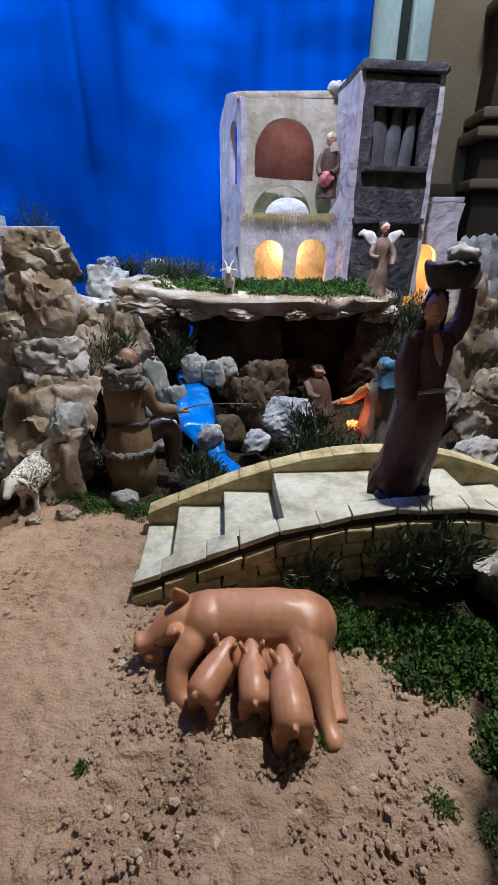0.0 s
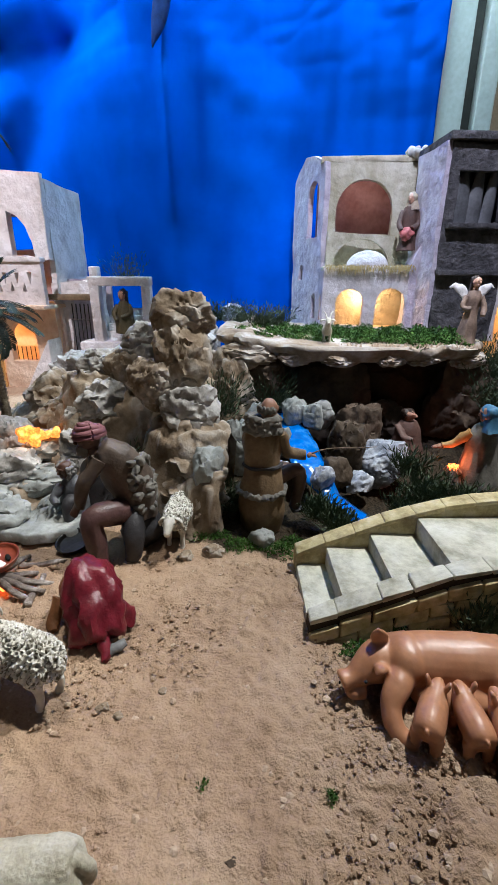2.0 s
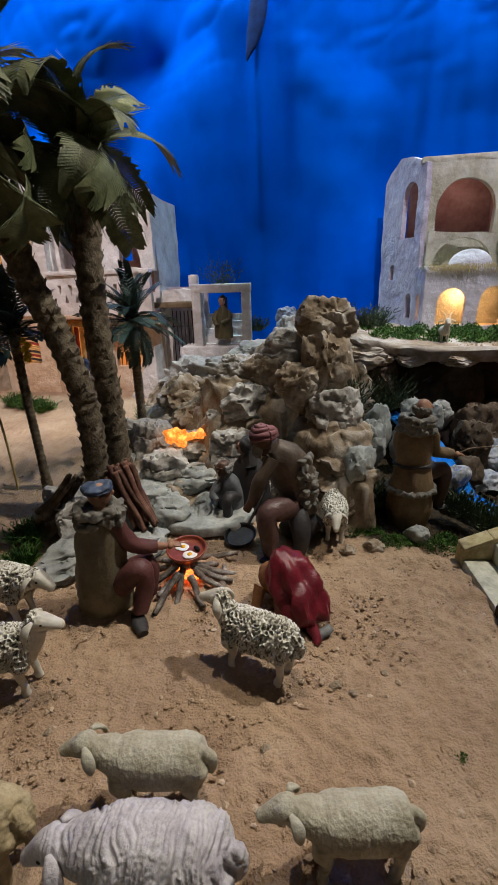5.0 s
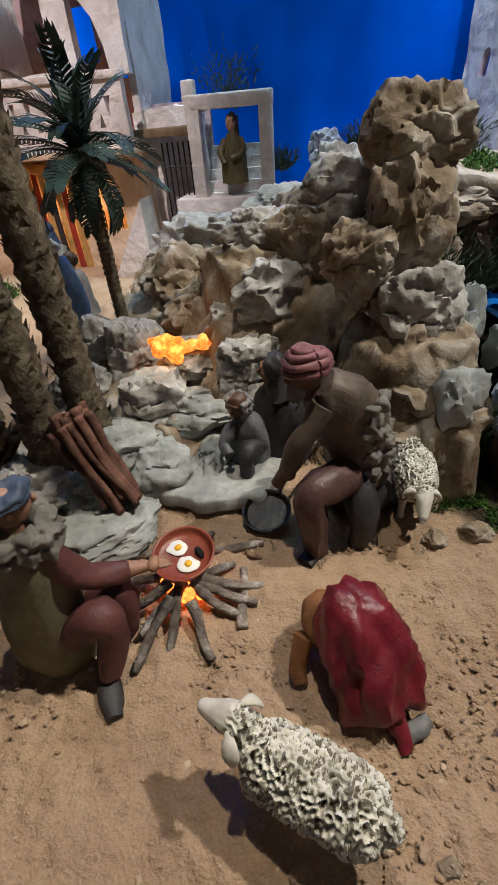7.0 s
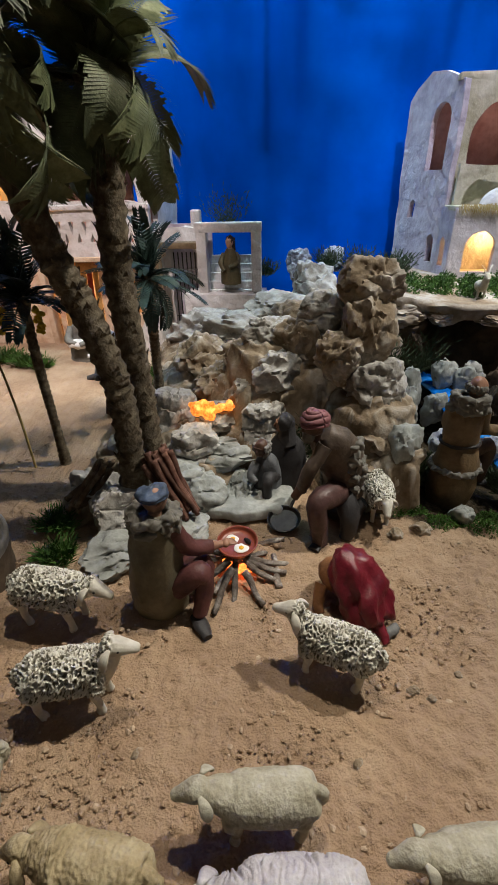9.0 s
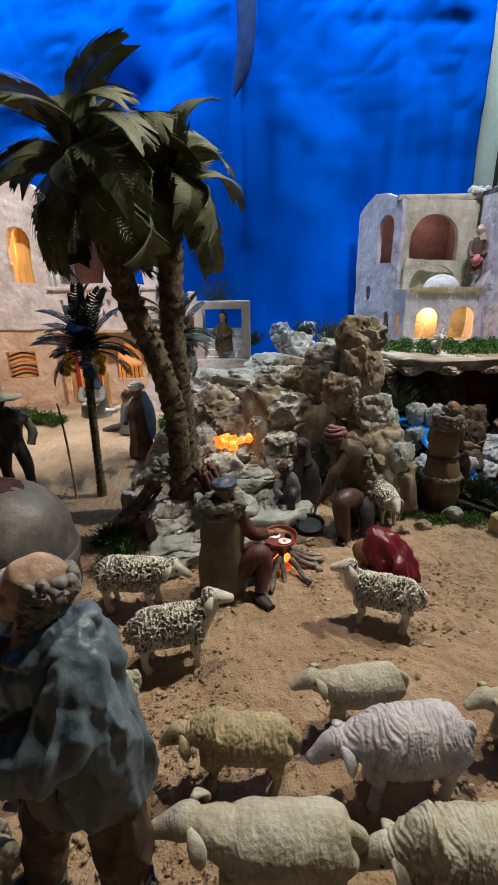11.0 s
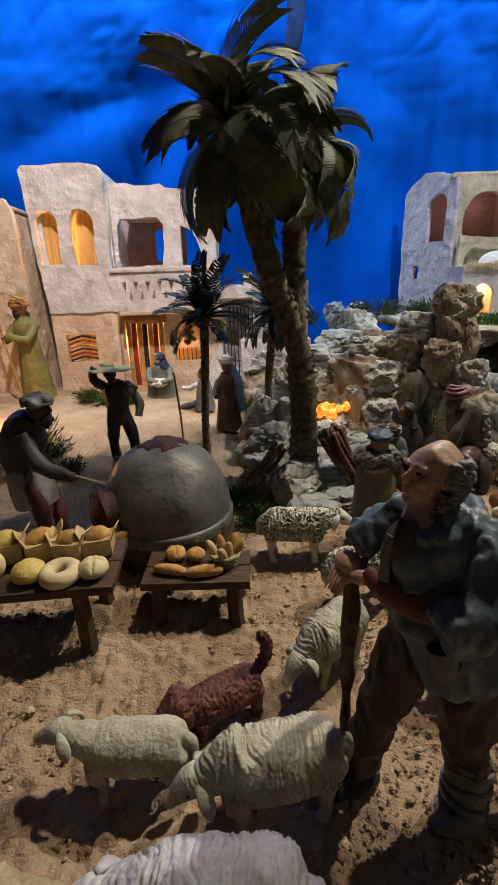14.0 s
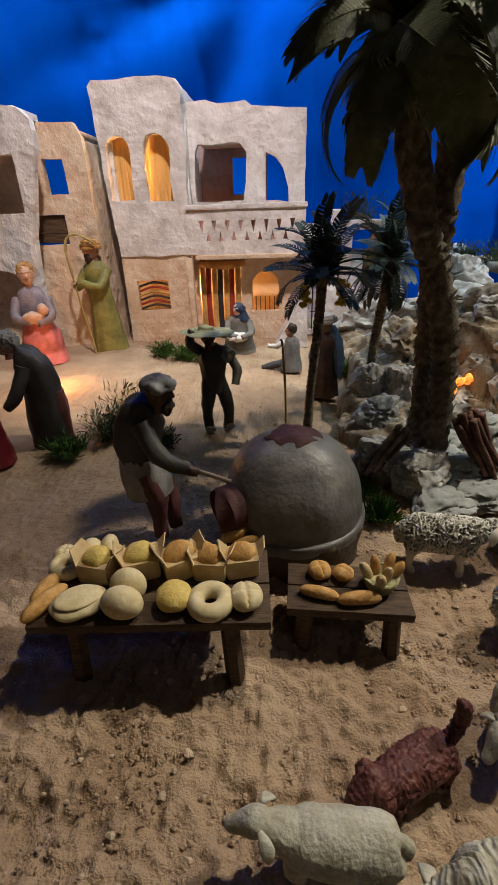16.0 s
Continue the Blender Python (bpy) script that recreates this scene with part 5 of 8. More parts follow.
for i, (x, y, h, n) in enumerate(((-1.545, 0.78, 0.085, 900), (-1.50, 0.84, 0.06, 600), (-1.42, 0.74, 0.045, 450), (-1.47, 1.32, 0.045, 500), (-1.56, 1.36, 0.05, 500), (-1.40, 1.30, 0.04, 400), (-0.98, 1.25, 0.06, 500), (-0.94, 1.18, 0.05, 400), (-1.0, 0.60, 0.035, 420), (-0.96, 0.52, 0.03, 380), (-1.62, 0.70, 0.05, 400))):
    tuft("shrub", (x, y, ground_z(x, y)), (0.06, 0.05, h), int(n * 2.2), 0.019, SHRUB if i < 3 else MOSS, "low dark green shrub on the sand", 240 + i, "needle", 1.0, "plaza shrubs")
tuft("shrub", (0.125, 1.01, 0.005), (0.06, 0.05, 0.075), 520, 0.024, SHRUB, "grey-green needle shrub beside the craggy boulder", 271, "needle", 0.8, "shrubs among rocks")
tuft("dry_grass", (-1.51, 0.83, ground_z(-1.51, 0.83)), (0.04, 0.04, 0.12), 260, 0.03, STRAW, "dry yellow grass tuft", 260, "needle", 0.5)

rnd = random.Random(77)
gverts, gfaces = [], []
for i in range(700):     # gravel on the ledge
    x, y, r = rnd.uniform(-0.34, 0.34), rnd.uniform(1.20, 1.42), rnd.uniform(0.0012, 0.0045)
    k = len(gverts)
    gverts += [(x - r, y - r * 0.6, 0.298), (x + r, y - r * 0.8, 0.298), (x + r * 0.7, y + r, 0.298), (x - r * 0.8, y + r * 0.9, 0.298), (x + r * 0.1, y, 0.303 + r * 1.1)]
    gfaces += [(k, k + 1, k + 4), (k + 1, k + 2, k + 4), (k + 2, k + 3, k + 4), (k + 3, k, k + 4), (k + 3, k + 2, k + 1, k)]
me = bpy.data.meshes.new("gravel")
me.from_pydata(gverts, [], gfaces)
me.materials.append(PEBBLE)
tagged(new("gravel", me), "loose tan gravel on the rock ledge", "gravel", kind="stuff")


def frond_mesh(name, length, width, droop, mat, leaflets=34, sway=0.0, stiff=0.0):
    """One palm leaf: a bowed midrib with a close comb of folded leaflets on both sides, growing along +x."""
    bm = bmesh.new()
    rib = []
    for i in range(leaflets + 1):
        t = i / leaflets
        a = 0.75 - droop * 1.9 * t
        if i:
            last = rib[-1]
            rib.append(Vector((last.x + length / leaflets * math.cos(a), sway * length * t * t, last.z + length / leaflets * math.sin(a))))
        else:
            rib.append(Vector((0, 0, 0)))
    for i in range(2, leaflets + 1):
        t = i / leaflets
        d = (rib[i] - rib[i - 1]).normalized()
        up = Vector((-d.z, 0, d.x))
        l = width * (math.sin(math.pi * (0.10 + 0.86 * t)) ** 0.6 + 0.12) * (0.9 + 0.25 * noise.noise(Vector((i * 3.1, length * 40, droop))))
        for s in (-1, 1):
            side = Vector((0, s, 0))
            jag = noise.noise(Vector((i * 5.7, s * 9.0, length * 60)))
            tip = rib[i] + side * l * (0.92 - 0.42 * t + 0.08 * jag) + d * l * (0.50 + 0.7 * t + 0.12 * jag) - up * l * (0.22 + 0.12 * jag - stiff * 0.4)
            mid = rib[i] + side * l * 0.60 + d * l * 0.30 - up * l * (0.06 - stiff * 0.2)
            w = d * length / leaflets * (0.58 if stiff else 0.84)
            fs = [bm.verts.new(p) for p in (rib[i] - w * 0.5, mid - w * 0.85, tip, mid + w * 0.60, rib[i] + w * 0.5)]
            bm.faces.new(fs if s > 0 else fs[::-1])
    loft(bm, [(*p, 0.0026 * (1 - 0.8 * k / 9)) for k, p in enumerate(rib[::max(1, leaflets // 9)])], segs=5)
    me = bpy.data.meshes.new(name)
    bm.to_mesh(me)
    bm.free()
    me.materials.append(mat)
    return me


def palm(name, line, radius, fronds, meshes, label, seed, leaf_part="frond", mat=TRUNK, low=-50, high=70, scales=True, twist=0.4):
    th = base(name, pose(*line[0]), label, "palm tree", "palm trees")
    o = Vector(line[0])
    rnd = random.Random(seed)
    bm = bmesh.new()
    n = 60
    rings = []
    pts = [Vector(p) - o for p in line]
    for i in range(n + 1):
        t = i / n * (len(pts) - 1)
        k = min(int(t), len(pts) - 2)
        f = t - k
        p0, p1, p2, p3 = pts[max(k - 1, 0)], pts[k], pts[k + 1], pts[min(k + 2, len(pts) - 1)]
        p = 0.5 * ((2 * p1) + (p2 - p0) * f + (2 * p0 - 5 * p1 + 4 * p2 - p3) * f * f + (3 * p1 - p0 - 3 * p2 + p3) * f ** 3)
        g = i / n
        r = radius * (1.25 - 0.35 * smooth01(0, 0.25, g) + 0.10 * g) * (1.08 if i % 2 else 0.92)
        rings.append((*p, r))
    loft(bm, rings, segs=14)
    for v in bm.verts:
        v.co += noise.noise_vector(v.co * 180) * radius * 0.16
    if scales:
        for i in range(330):
            k = rnd.randrange(2, n - 1)
            c, r = Vector(rings[k][:3]), rings[k][3]
            a = rnd.uniform(0, 6.283)
            d = Vector((math.cos(a), math.sin(a), 0))
            s = Vector((-d.y, d.x, 0)) * radius * 0.28
            q = c + d * r * 0.9
            bm.faces.new([bm.verts.new(v) for v in (q - s, q + s, q + d * radius * 0.28 + Vector((0, 0, radius * 0.5)))])
    part("trunk", bm, mat, th, "rough scaly trunk")
    top = pts[-1]
    bm = bmesh.new()
    blob(bm, top + Vector((0, 0, radius * 0.3)), (radius * 1.25, radius * 1.25, radius * 1.9), rough=0.5, freq=120)
    part("crown_heart", bm, mat, th)
    for i in range(fronds):
        me = meshes[i % len(meshes)]
        f = new(leaf_part, me)
        f.parent = th
        up = high + (low - high) * ((i + 0.5) / fronds) ** 0.8
        f.matrix_basis = Matrix.Translation(top + Vector((0, 0, radius * (1.4 - 1.2 * i / fronds)))) @ Matrix.Rotation(i * 2.399 + rnd.uniform(-0.3, 0.3), 4, "Z") @ Matrix.Rotation(-radians(up + rnd.uniform(-8, 8)), 4, "Y") @ Matrix.Rotation(rnd.uniform(-twist, twist), 4, "X") @ Matrix.Diagonal((*(rnd.uniform(0.8, 1.15),) * 3, 1))
    return th


BIG_FRONDS = [frond_mesh("frond", l, 0.062, d, PALM_LEAF, 38, s) for l, d, s in ((0.205, 1.0, 0.1), (0.20, 1.2, -0.15), (0.215, 1.35, 0.05), (0.185, 0.85, 0.2))]
palm("palm_tree", [(-0.850, 0.632, 0.02), (-0.845, 0.640, 0.16), (-0.851, 0.646, 0.28), (-0.884, 0.650, 0.40), (-0.924, 0.652, 0.50), (-0.974, 0.656, 0.690)], 0.0245, 23, BIG_FRONDS, "tall leaning model palm with broad drooping olive leaves", 5, twist=0.95, low=-52, high=80)
palm("palm_tree", [(-0.838, 0.725, 0.04), (-0.847, 0.738, 0.22), (-0.860, 0.748, 0.45), (-0.850, 0.755, 0.675)], 0.026, 19, BIG_FRONDS, "upright model palm with broad drooping olive leaves", 8, twist=0.95, low=-42, high=70)
SMALL_FRONDS = [frond_mesh("frond", 0.125, 0.030, d, TEAL_LEAF, 20, s, 0.2) for d, s in ((0.6, 0.1), (0.85, -0.1), (0.45, 0.1))]
palm("small_palm", [(-1.078, 0.80, 0.02), (-1.074, 0.79, 0.15), (-1.066, 0.775, 0.27), (-1.06, 0.767, 0.385)], 0.0100, 26, SMALL_FRONDS, "thin model date palm with dark fronds and yellow fruit", 3, low=-35, high=80)
palm("small_palm", [(-0.902, 1.01, 0.08), (-0.900, 1.005, 0.2), (-0.892, 0.99, 0.30), (-0.886, 0.98, 0.385)], 0.012, 38, SMALL_FRONDS, "short bushy model palm with glossy teal fronds", 9, low=-70, high=80)
for i, (dx, dy) in enumerate(((-0.034, -0.020), (0.036, -0.018))):
    bm = bmesh.new()
    for k in range(28):
        blob(bm, (random.Random(k + i * 50).gauss(0, 0.005), random.Random(k + i * 50 + 9).gauss(0, 0.005), -0.0016 * k), (0.0052, 0.0052, 0.0052), level=1)
    ob = finish(bm, "date_bunch", BANANA)
    ob.location = (-1.06 + dx, 0.767 + dy, 0.384)
    tagged(ob, "hanging bunch of yellow dates under the palm", "fruit bunch", "date bunches")


# ---- animals of painted resin: each one plain mesh ----
def sheep_mesh(name, mats, wool, style="plain", raised=0.0, voxel=0.00105, fat=1.0):
    """A standing sheep that looks along +x; 0.12 long. raised: degrees by which the neck is lifted."""
    bm = bmesh.new()
    w = fat
    loft(bm, smooth_rings([(-0.056, 0, 0.062, 0.006, 0.008), (-0.053, 0, 0.061, 0.017 * w, 0.018 * w), (-0.042, 0, 0.060, 0.0245 * w, 0.0225 * w), (-0.020, 0, 0.059, 0.026 * w, 0.0245 * w), (0.004, 0, 0.059, 0.026 * w, 0.0245 * w), (0.024, 0, 0.061, 0.0245 * w, 0.0225 * w), (0.036, 0, 0.063, 0.018, 0.017), (0.041, 0, 0.064, 0.009, 0.009)], 3), segs=26)
    up = radians(raised)
    root = Vector((0.034, 0, 0.068))
    fwd = Vector((math.cos(up), 0, math.sin(up)))
    loft(bm, [(*(root - fwd * 0.018), 0.021, 0.019), (*(root + fwd * 0.004), 0.0175, 0.0155), (*(root + fwd * 0.018), 0.0135, 0.012), (*(root + fwd * 0.026), 0.0115, 0.0105)], segs=18)
    hd = root + fwd * 0.030 + Vector((0, 0, 0.004))
    snout = Vector((0.84, 0, -0.52 + 0.35 * math.sin(up))).normalized()
    loft(bm, [(*(hd - snout * 0.012), 0.005, 0.005), (*(hd - snout * 0.007), 0.0105, 0.010), (*(hd + snout * 0.002), 0.0118, 0.0108), (*(hd + snout * 0.010), 0.0098, 0.0088), (*(hd + snout * 0.019), 0.0070, 0.0066), (*(hd + snout * 0.025), 0.0058, 0.0056), (*(hd + snout * 0.028), 0.003, 0.003)], segs=16)
    for x, y in ((0.028, 0.0135), (0.024, -0.0135), (-0.038, 0.0135), (-0.042, -0.0135)):
        k = 1 if x > 0 else -1
        loft(bm, [(x, y, 0.056, 0.0125, 0.0095), (x + 0.001 * k, y * 1.04, 0.042, 0.0100, 0.0080), (x - 0.003, y, 0.028, 0.0060, 0.0056), (x + (0.0005 if k > 0 else -0.003), y, 0.012, 0.0048, 0.0044), (x, y, 0.004, 0.0056, 0.0048), (x + 0.001, y, -0.002, 0.0060, 0.0050)], segs=12)
    loft(bm, [(-0.050, 0, 0.072, 0.0055), (-0.059, 0, 0.066, 0.0062), (-0.061, 0, 0.052, 0.0056), (-0.059, 0, 0.042, 0.003)], segs=10)
    bm = fuse(bm, voxel, 4)
    for v in bm.verts:
        c = v.co
        q = (c - hd).dot(snout)
        cover = smooth01(0.034, 0.046, c.z) * (1 - smooth01(-0.010, 0.0, q) * smooth01(0.030, 0.042, c.x))
        n = v.normal.copy()
        if style == "curly":
            g = Vector((c.x * 235, c.y * 220, c.z * 165))
            lift = max(-1.0, 1 - abs(noise.noise(g)) * 3.4) * wool
        elif style == "ridged":
            g = Vector((c.x * 330 + 3 * noise.noise(c * 45), c.y * 40, c.z * 46))
            lift = wool * (1 - abs(noise.noise(g)) * 2.6) + 0.0007 * noise.noise(c * 420)
        else:
            g = Vector((c.x * 250, c.y * 130, c.z * 130))
            lift = wool * (noise.noise(g) + 0.7 * noise.noise(g * 2.3 + Vector((7, 3, 1)))) + 0.0010 * noise.noise(c * 62)
        v.co += n * lift * cover + noise.noise_vector(c * 70) * 0.0009
    for f in bm.faces:
        c = f.calc_center_median()
        q = (c - hd).dot(snout)
        bare = c.z < 0.038 or (q > -0.006 and c.x > 0.034)
        f.material_index = 1 if bare else 0
        # hollows between curls get the darker wool, shade painted in
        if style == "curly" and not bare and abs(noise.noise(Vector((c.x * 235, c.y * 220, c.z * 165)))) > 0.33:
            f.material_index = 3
    for s in (-1, 1):
        e = hd - snout * 0.004 + Vector((0, s * 0.0095, 0.0045))
        loft(bm, [(*e, 0.0020, 0.0024), (*(e + Vector((-0.004, s * 0.006, -0.003))), 0.0052, 0.0022), (*(e + Vector((-0.007, s * 0.010, -0.010))), 0.0058, 0.0020), (*(e + Vector((-0.008, s * 0.011, -0.017))), 0.0038, 0.0016), (*(e + Vector((-0.008, s * 0.011, -0.021))), 0.001, 0.001)], 1, segs=10)
        blob(bm, hd + snout * 0.005 + Vector((0, s * 0.0098, 0.0028)), (0.0020, 0.0012, 0.0018), 2, level=2)
        blob(bm, hd + snout * 0.025 + Vector((0, s * 0.0040, 0.0016)), (0.0012, 0.0010, 0.0008), 2, level=1)
    bmesh.ops.recalc_face_normals(bm, faces=bm.faces)
    me = bpy.data.meshes.new(name)
    bm.to_mesh(me)
    bm.free()
    for m in mats:
        me.materials.append(m)
    me.shade_smooth()
    return me


CURLY = sheep_mesh("sheep_figurine", (WOOL, FACE, IRON, WOOL_HOLLOW_SHADE), 0.0040, "curly", 52, 0.0009)
CURLY_UP = sheep_mesh("sheep_figurine", (WOOL, FACE, IRON, WOOL_HOLLOW_SHADE), 0.0036, "curly", 5, 0.0009)
PLAIN = sheep_mesh("sheep_figurine", (WOOL_CREAM, WOOL_CREAM, IRON), 0.0006, "plain", 22)
PLAIN_TAN = sheep_mesh("sheep_figurine", (WOOL_TAN, WOOL_TAN, IRON), 0.0016, "plain", -18)
RIDGED = sheep_mesh("sheep_figurine", (WOOL_LILAC, WOOL_LILAC, IRON), 0.0017, "ridged", -12, fat=1.12)
GRAZING = sheep_mesh("sheep_figurine", (WOOL_CREAM, WOOL_CREAM, IRON), 0.0015, "ridged", -28, fat=1.05)
FLOCK = [
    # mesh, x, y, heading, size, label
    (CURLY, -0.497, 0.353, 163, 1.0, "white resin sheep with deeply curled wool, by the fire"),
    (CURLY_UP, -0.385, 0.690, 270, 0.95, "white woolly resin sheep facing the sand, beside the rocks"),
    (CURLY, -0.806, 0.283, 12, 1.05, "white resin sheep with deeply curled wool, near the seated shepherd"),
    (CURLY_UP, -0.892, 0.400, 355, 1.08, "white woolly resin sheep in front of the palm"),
    (PLAIN, -0.572, 0.182, 188, 0.96, "cream resin sheep with short wool on the sand"),
    (PLAIN, -0.385, 0.158, 190, 0.92, "cream resin sheep with short wool, ear hanging"),
    (RIDGED, -0.545, 0.106, 186, 1.16, "plump white resin sheep with ridged wool"),
    (PLAIN_TAN, -0.715, 0.118, 176, 1.0, "tan resin sheep standing among the flock"),
    (PLAIN, -0.682, 0.020, 180, 1.18, "cream resin sheep with head raised, by the standing shepherd"),
    (GRAZING, -0.525, 0.016, 180, 1.1, "cream resin sheep lowering its head"),
    (GRAZING, -0.888, 0.155, 222, 1.0, "white resin sheep grazing toward the dog"),
    (PLAIN, -1.098, 0.026, 179, 0.95, "cream resin sheep crossing in front of the bread table"),
    (GRAZING, -0.970, 0.003, 190, 1.12, "white resin sheep with ridged fleece, head lowered"),
    (RIDGED, -1.020, -0.090, 180, 1.2, "plump white resin sheep with ridged wool"),
    (PLAIN_TAN, -1.140, -0.100, 165, 1.1, "tan resin sheep at the edge of the flock"),
]
for me, x, y, a, s, label in FLOCK:
    ob = new("sheep_figurine", me)
    ob.matrix_basis = pose(x, y, ground_z(x, y) + 0.001, 0, 0, a) @ Matrix.Diagonal((s, s, s, 1))
    tagged(ob, label, "sheep figurine", "flock of sheep")


def make_goat(at):
    bm = bmesh.new()
    loft(bm, [(0, 0.018, 0.03, 0.008, 0.008), (0, 0.012, 0.032, 0.014, 0.014), (0, -0.008, 0.034, 0.014, 0.015), (0, -0.018, 0.038, 0.011, 0.012), (0, -0.024, 0.052, 0.008), (0, -0.026, 0.060, 0.007)], 0)
    loft(bm, [(0, -0.022, 0.064, 0.005), (0, -0.028, 0.062, 0.008), (0, -0.040, 0.054, 0.004)], 0)
    for s in (-1, 1):
        loft(bm, [(s * 0.004, -0.022, 0.068, 0.002), (s * 0.008, -0.016, 0.080, 0.0018), (s * 0.014, -0.010, 0.086, 0.0008)], 0, segs=6)
        loft(bm, [(s * 0.007, -0.022, 0.064, 0.002), (s * 0.018, -0.020, 0.062, 0.003), (s * 0.022, -0.020, 0.058, 0.001)], 0, segs=6)
        for y in (-0.012, 0.012):
            loft(bm, [(s * 0.008, y, 0.03, 0.005), (s * 0.008, y, 0.012, 0.003), (s * 0.008, y, -0.001, 0.003)], 0, segs=7)
    ob = finish(bm, "goat_figurine", WOOL_CREAM)
    ob.location = at
    tagged(ob, "small white resin goat on the rock ledge", "goat figurine")


make_goat((-0.078, 1.245, 0.303))


def make_dog():
    bm = bmesh.new()
    v0 = loft(bm, [(-0.042, 0, 0.040, 0.010, 0.010), (-0.034, 0, 0.040, 0.019, 0.018), (-0.008, 0, 0.042, 0.021, 0.019), (0.022, 0, 0.044, 0.020, 0.019), (0.040, 0, 0.050, 0.015, 0.015), (0.048, 0, 0.056, 0.012, 0.012)], 0, segs=22)
    loft(bm, [(0.042, 0, 0.064, 0.008), (0.050, 0, 0.064, 0.0155, 0.014), (0.062, 0, 0.058, 0.013, 0.011), (0.074, 0, 0.050, 0.008, 0.007), (0.080, 0, 0.047, 0.003)], 0, segs=16)
    for s in (-1, 1):
        loft(bm, [(0.050, s * 0.013, 0.070, 0.004), (0.050, s * 0.018, 0.060, 0.007, 0.003), (0.052, s * 0.018, 0.048, 0.005, 0.002)], 0, segs=8)
        for x in (0.032, -0.032):
            loft(bm, [(x, s * 0.012, 0.040, 0.010), (x, s * 0.013, 0.020, 0.006), (x, s * 0.013, 0.004, 0.005), (x + 0.004, s * 0.013, -0.001, 0.006)], 0, segs=9)
    loft(bm, [(-0.038, 0, 0.048, 0.006), (-0.052, 0, 0.062, 0.007), (-0.056, 0, 0.080, 0.0065), (-0.050, 0, 0.094, 0.006), (-0.046, 0, 0.098, 0.003)], 0, segs=10)
    bm = fuse(bm, 0.0011, 3)
    for v in bm.verts:
        c = v.co
        v.co += v.normal * (0.0012 * (1 - 2.4 * abs(noise.noise(Vector((c.x * 170, c.y * 200, c.z * 90))))) + 0.0012 * noise.noise(c * 420))
    ob = finish(bm, "dog_figurine", DOG)
    ob.matrix_basis = pose(-1.014, 0.094, ground_z(-1.0, 0.1) - 0.002, 0, 0, 211)
    tagged(ob, "dark reddish brown resin dog walking past the flock", "dog figurine")


make_dog()


def make_sow():
    """Sow lying on her side towards the viewer, head to -x."""
    bm = bmesh.new()
    body = loft(bm, [(0.108, 0, 0.034, 0.008, 0.010), (0.104, 0, 0.036, 0.028, 0.030), (0.085, 0, 0.040, 0.042, 0.038), (0.05, 0, 0.041, 0.045, 0.038), (0.01, 0, 0.040, 0.043, 0.037), (-0.025, 0, 0.040, 0.040, 0.036), (-0.055, 0.002, 0.040, 0.034, 0.032), (-0.075, 0.002, 0.040, 0.026, 0.026)], 0, segs=28)
    loft(bm, [(-0.062, 0.002, 0.042, 0.025, 0.026), (-0.085, -0.004, 0.040, 0.026, 0.026), (-0.102, -0.012, 0.033, 0.020, 0.020), (-0.116, -0.019, 0.027, 0.013, 0.013), (-0.127, -0.023, 0.025, 0.0115, 0.0115), (-0.131, -0.024, 0.025, 0.0135, 0.0125), (-0.134, -0.025, 0.024, 0.0125, 0.0115)], 0, segs=20)
    loft(bm, [(-0.080, 0.004, 0.058, 0.006, 0.004), (-0.083, 0.002, 0.072, 0.013, 0.005), (-0.086, -0.002, 0.084, 0.010, 0.004), (-0.088, -0.004, 0.092, 0.002, 0.002)], 0, segs=12)
    loft(bm, [(-0.075, -0.018, 0.050, 0.005, 0.004), (-0.085, -0.030, 0.056, 0.010, 0.005), (-0.092, -0.036, 0.052, 0.003, 0.002)], 0, segs=10)
    loft(bm, [(-0.100, -0.026, 0.012, 0.010), (-0.118, -0.030, 0.013, 0.009), (-0.126, -0.032, 0.015, 0.004)], 0, segs=10)
    loft(bm, [(-0.05, -0.015, 0.046, 0.020, 0.018), (-0.063, -0.038, 0.042, 0.0165), (-0.074, -0.056, 0.028, 0.0135), (-0.068, -0.073, 0.014, 0.012), (-0.052, -0.080, 0.008, 0.010), (-0.043, -0.082, 0.007, 0.005)], 0, segs=16)
    loft(bm, [(0.072, -0.015, 0.052, 0.030, 0.026), (0.082, -0.045, 0.040, 0.022), (0.094, -0.072, 0.022, 0.012), (0.101, -0.092, 0.012, 0.009), (0.105, -0.104, 0.008, 0.011), (0.106, -0.112, 0.006, 0.009)], 0, segs=16)
    loft(bm, [(0.09, -0.02, 0.030, 0.018), (0.108, -0.045, 0.020, 0.011), (0.113, -0.070, 0.012, 0.008), (0.115, -0.085, 0.008, 0.008)], 0, segs=12)
    loft(bm, [(0.104, 0.002, 0.058, 0.003), (0.112, -0.002, 0.064, 0.003), (0.110, -0.004, 0.056, 0.002)], 0, segs=8)
    blob(bm, (0.078, -0.004, 0.050), (0.036, 0.038, 0.034))
    blob(bm, (-0.046, -0.004, 0.050), (0.030, 0.034, 0.030))
    blob(bm, (0.012, -0.030, 0.026), (0.058, 0.026, 0.024))
    bm = fuse(bm, 0.0018, 5)
    for v in bm.verts:
        v.co += noise.noise_vector(v.co * 45) * 0.0013
    for q in (-0.014, 0.006):
        blob(bm, (-0.104, -0.026 + q, 0.044), (0.0022, 0.0020, 0.0020), 1, level=2)
    for q in (-0.004, 0.004):
        blob(bm, (-0.1355, -0.025 + q, 0.0255), (0.0014, 0.0018, 0.0024), 1, level=2)
    ob = finish(bm, "sow_figurine", [PIG, IRON])
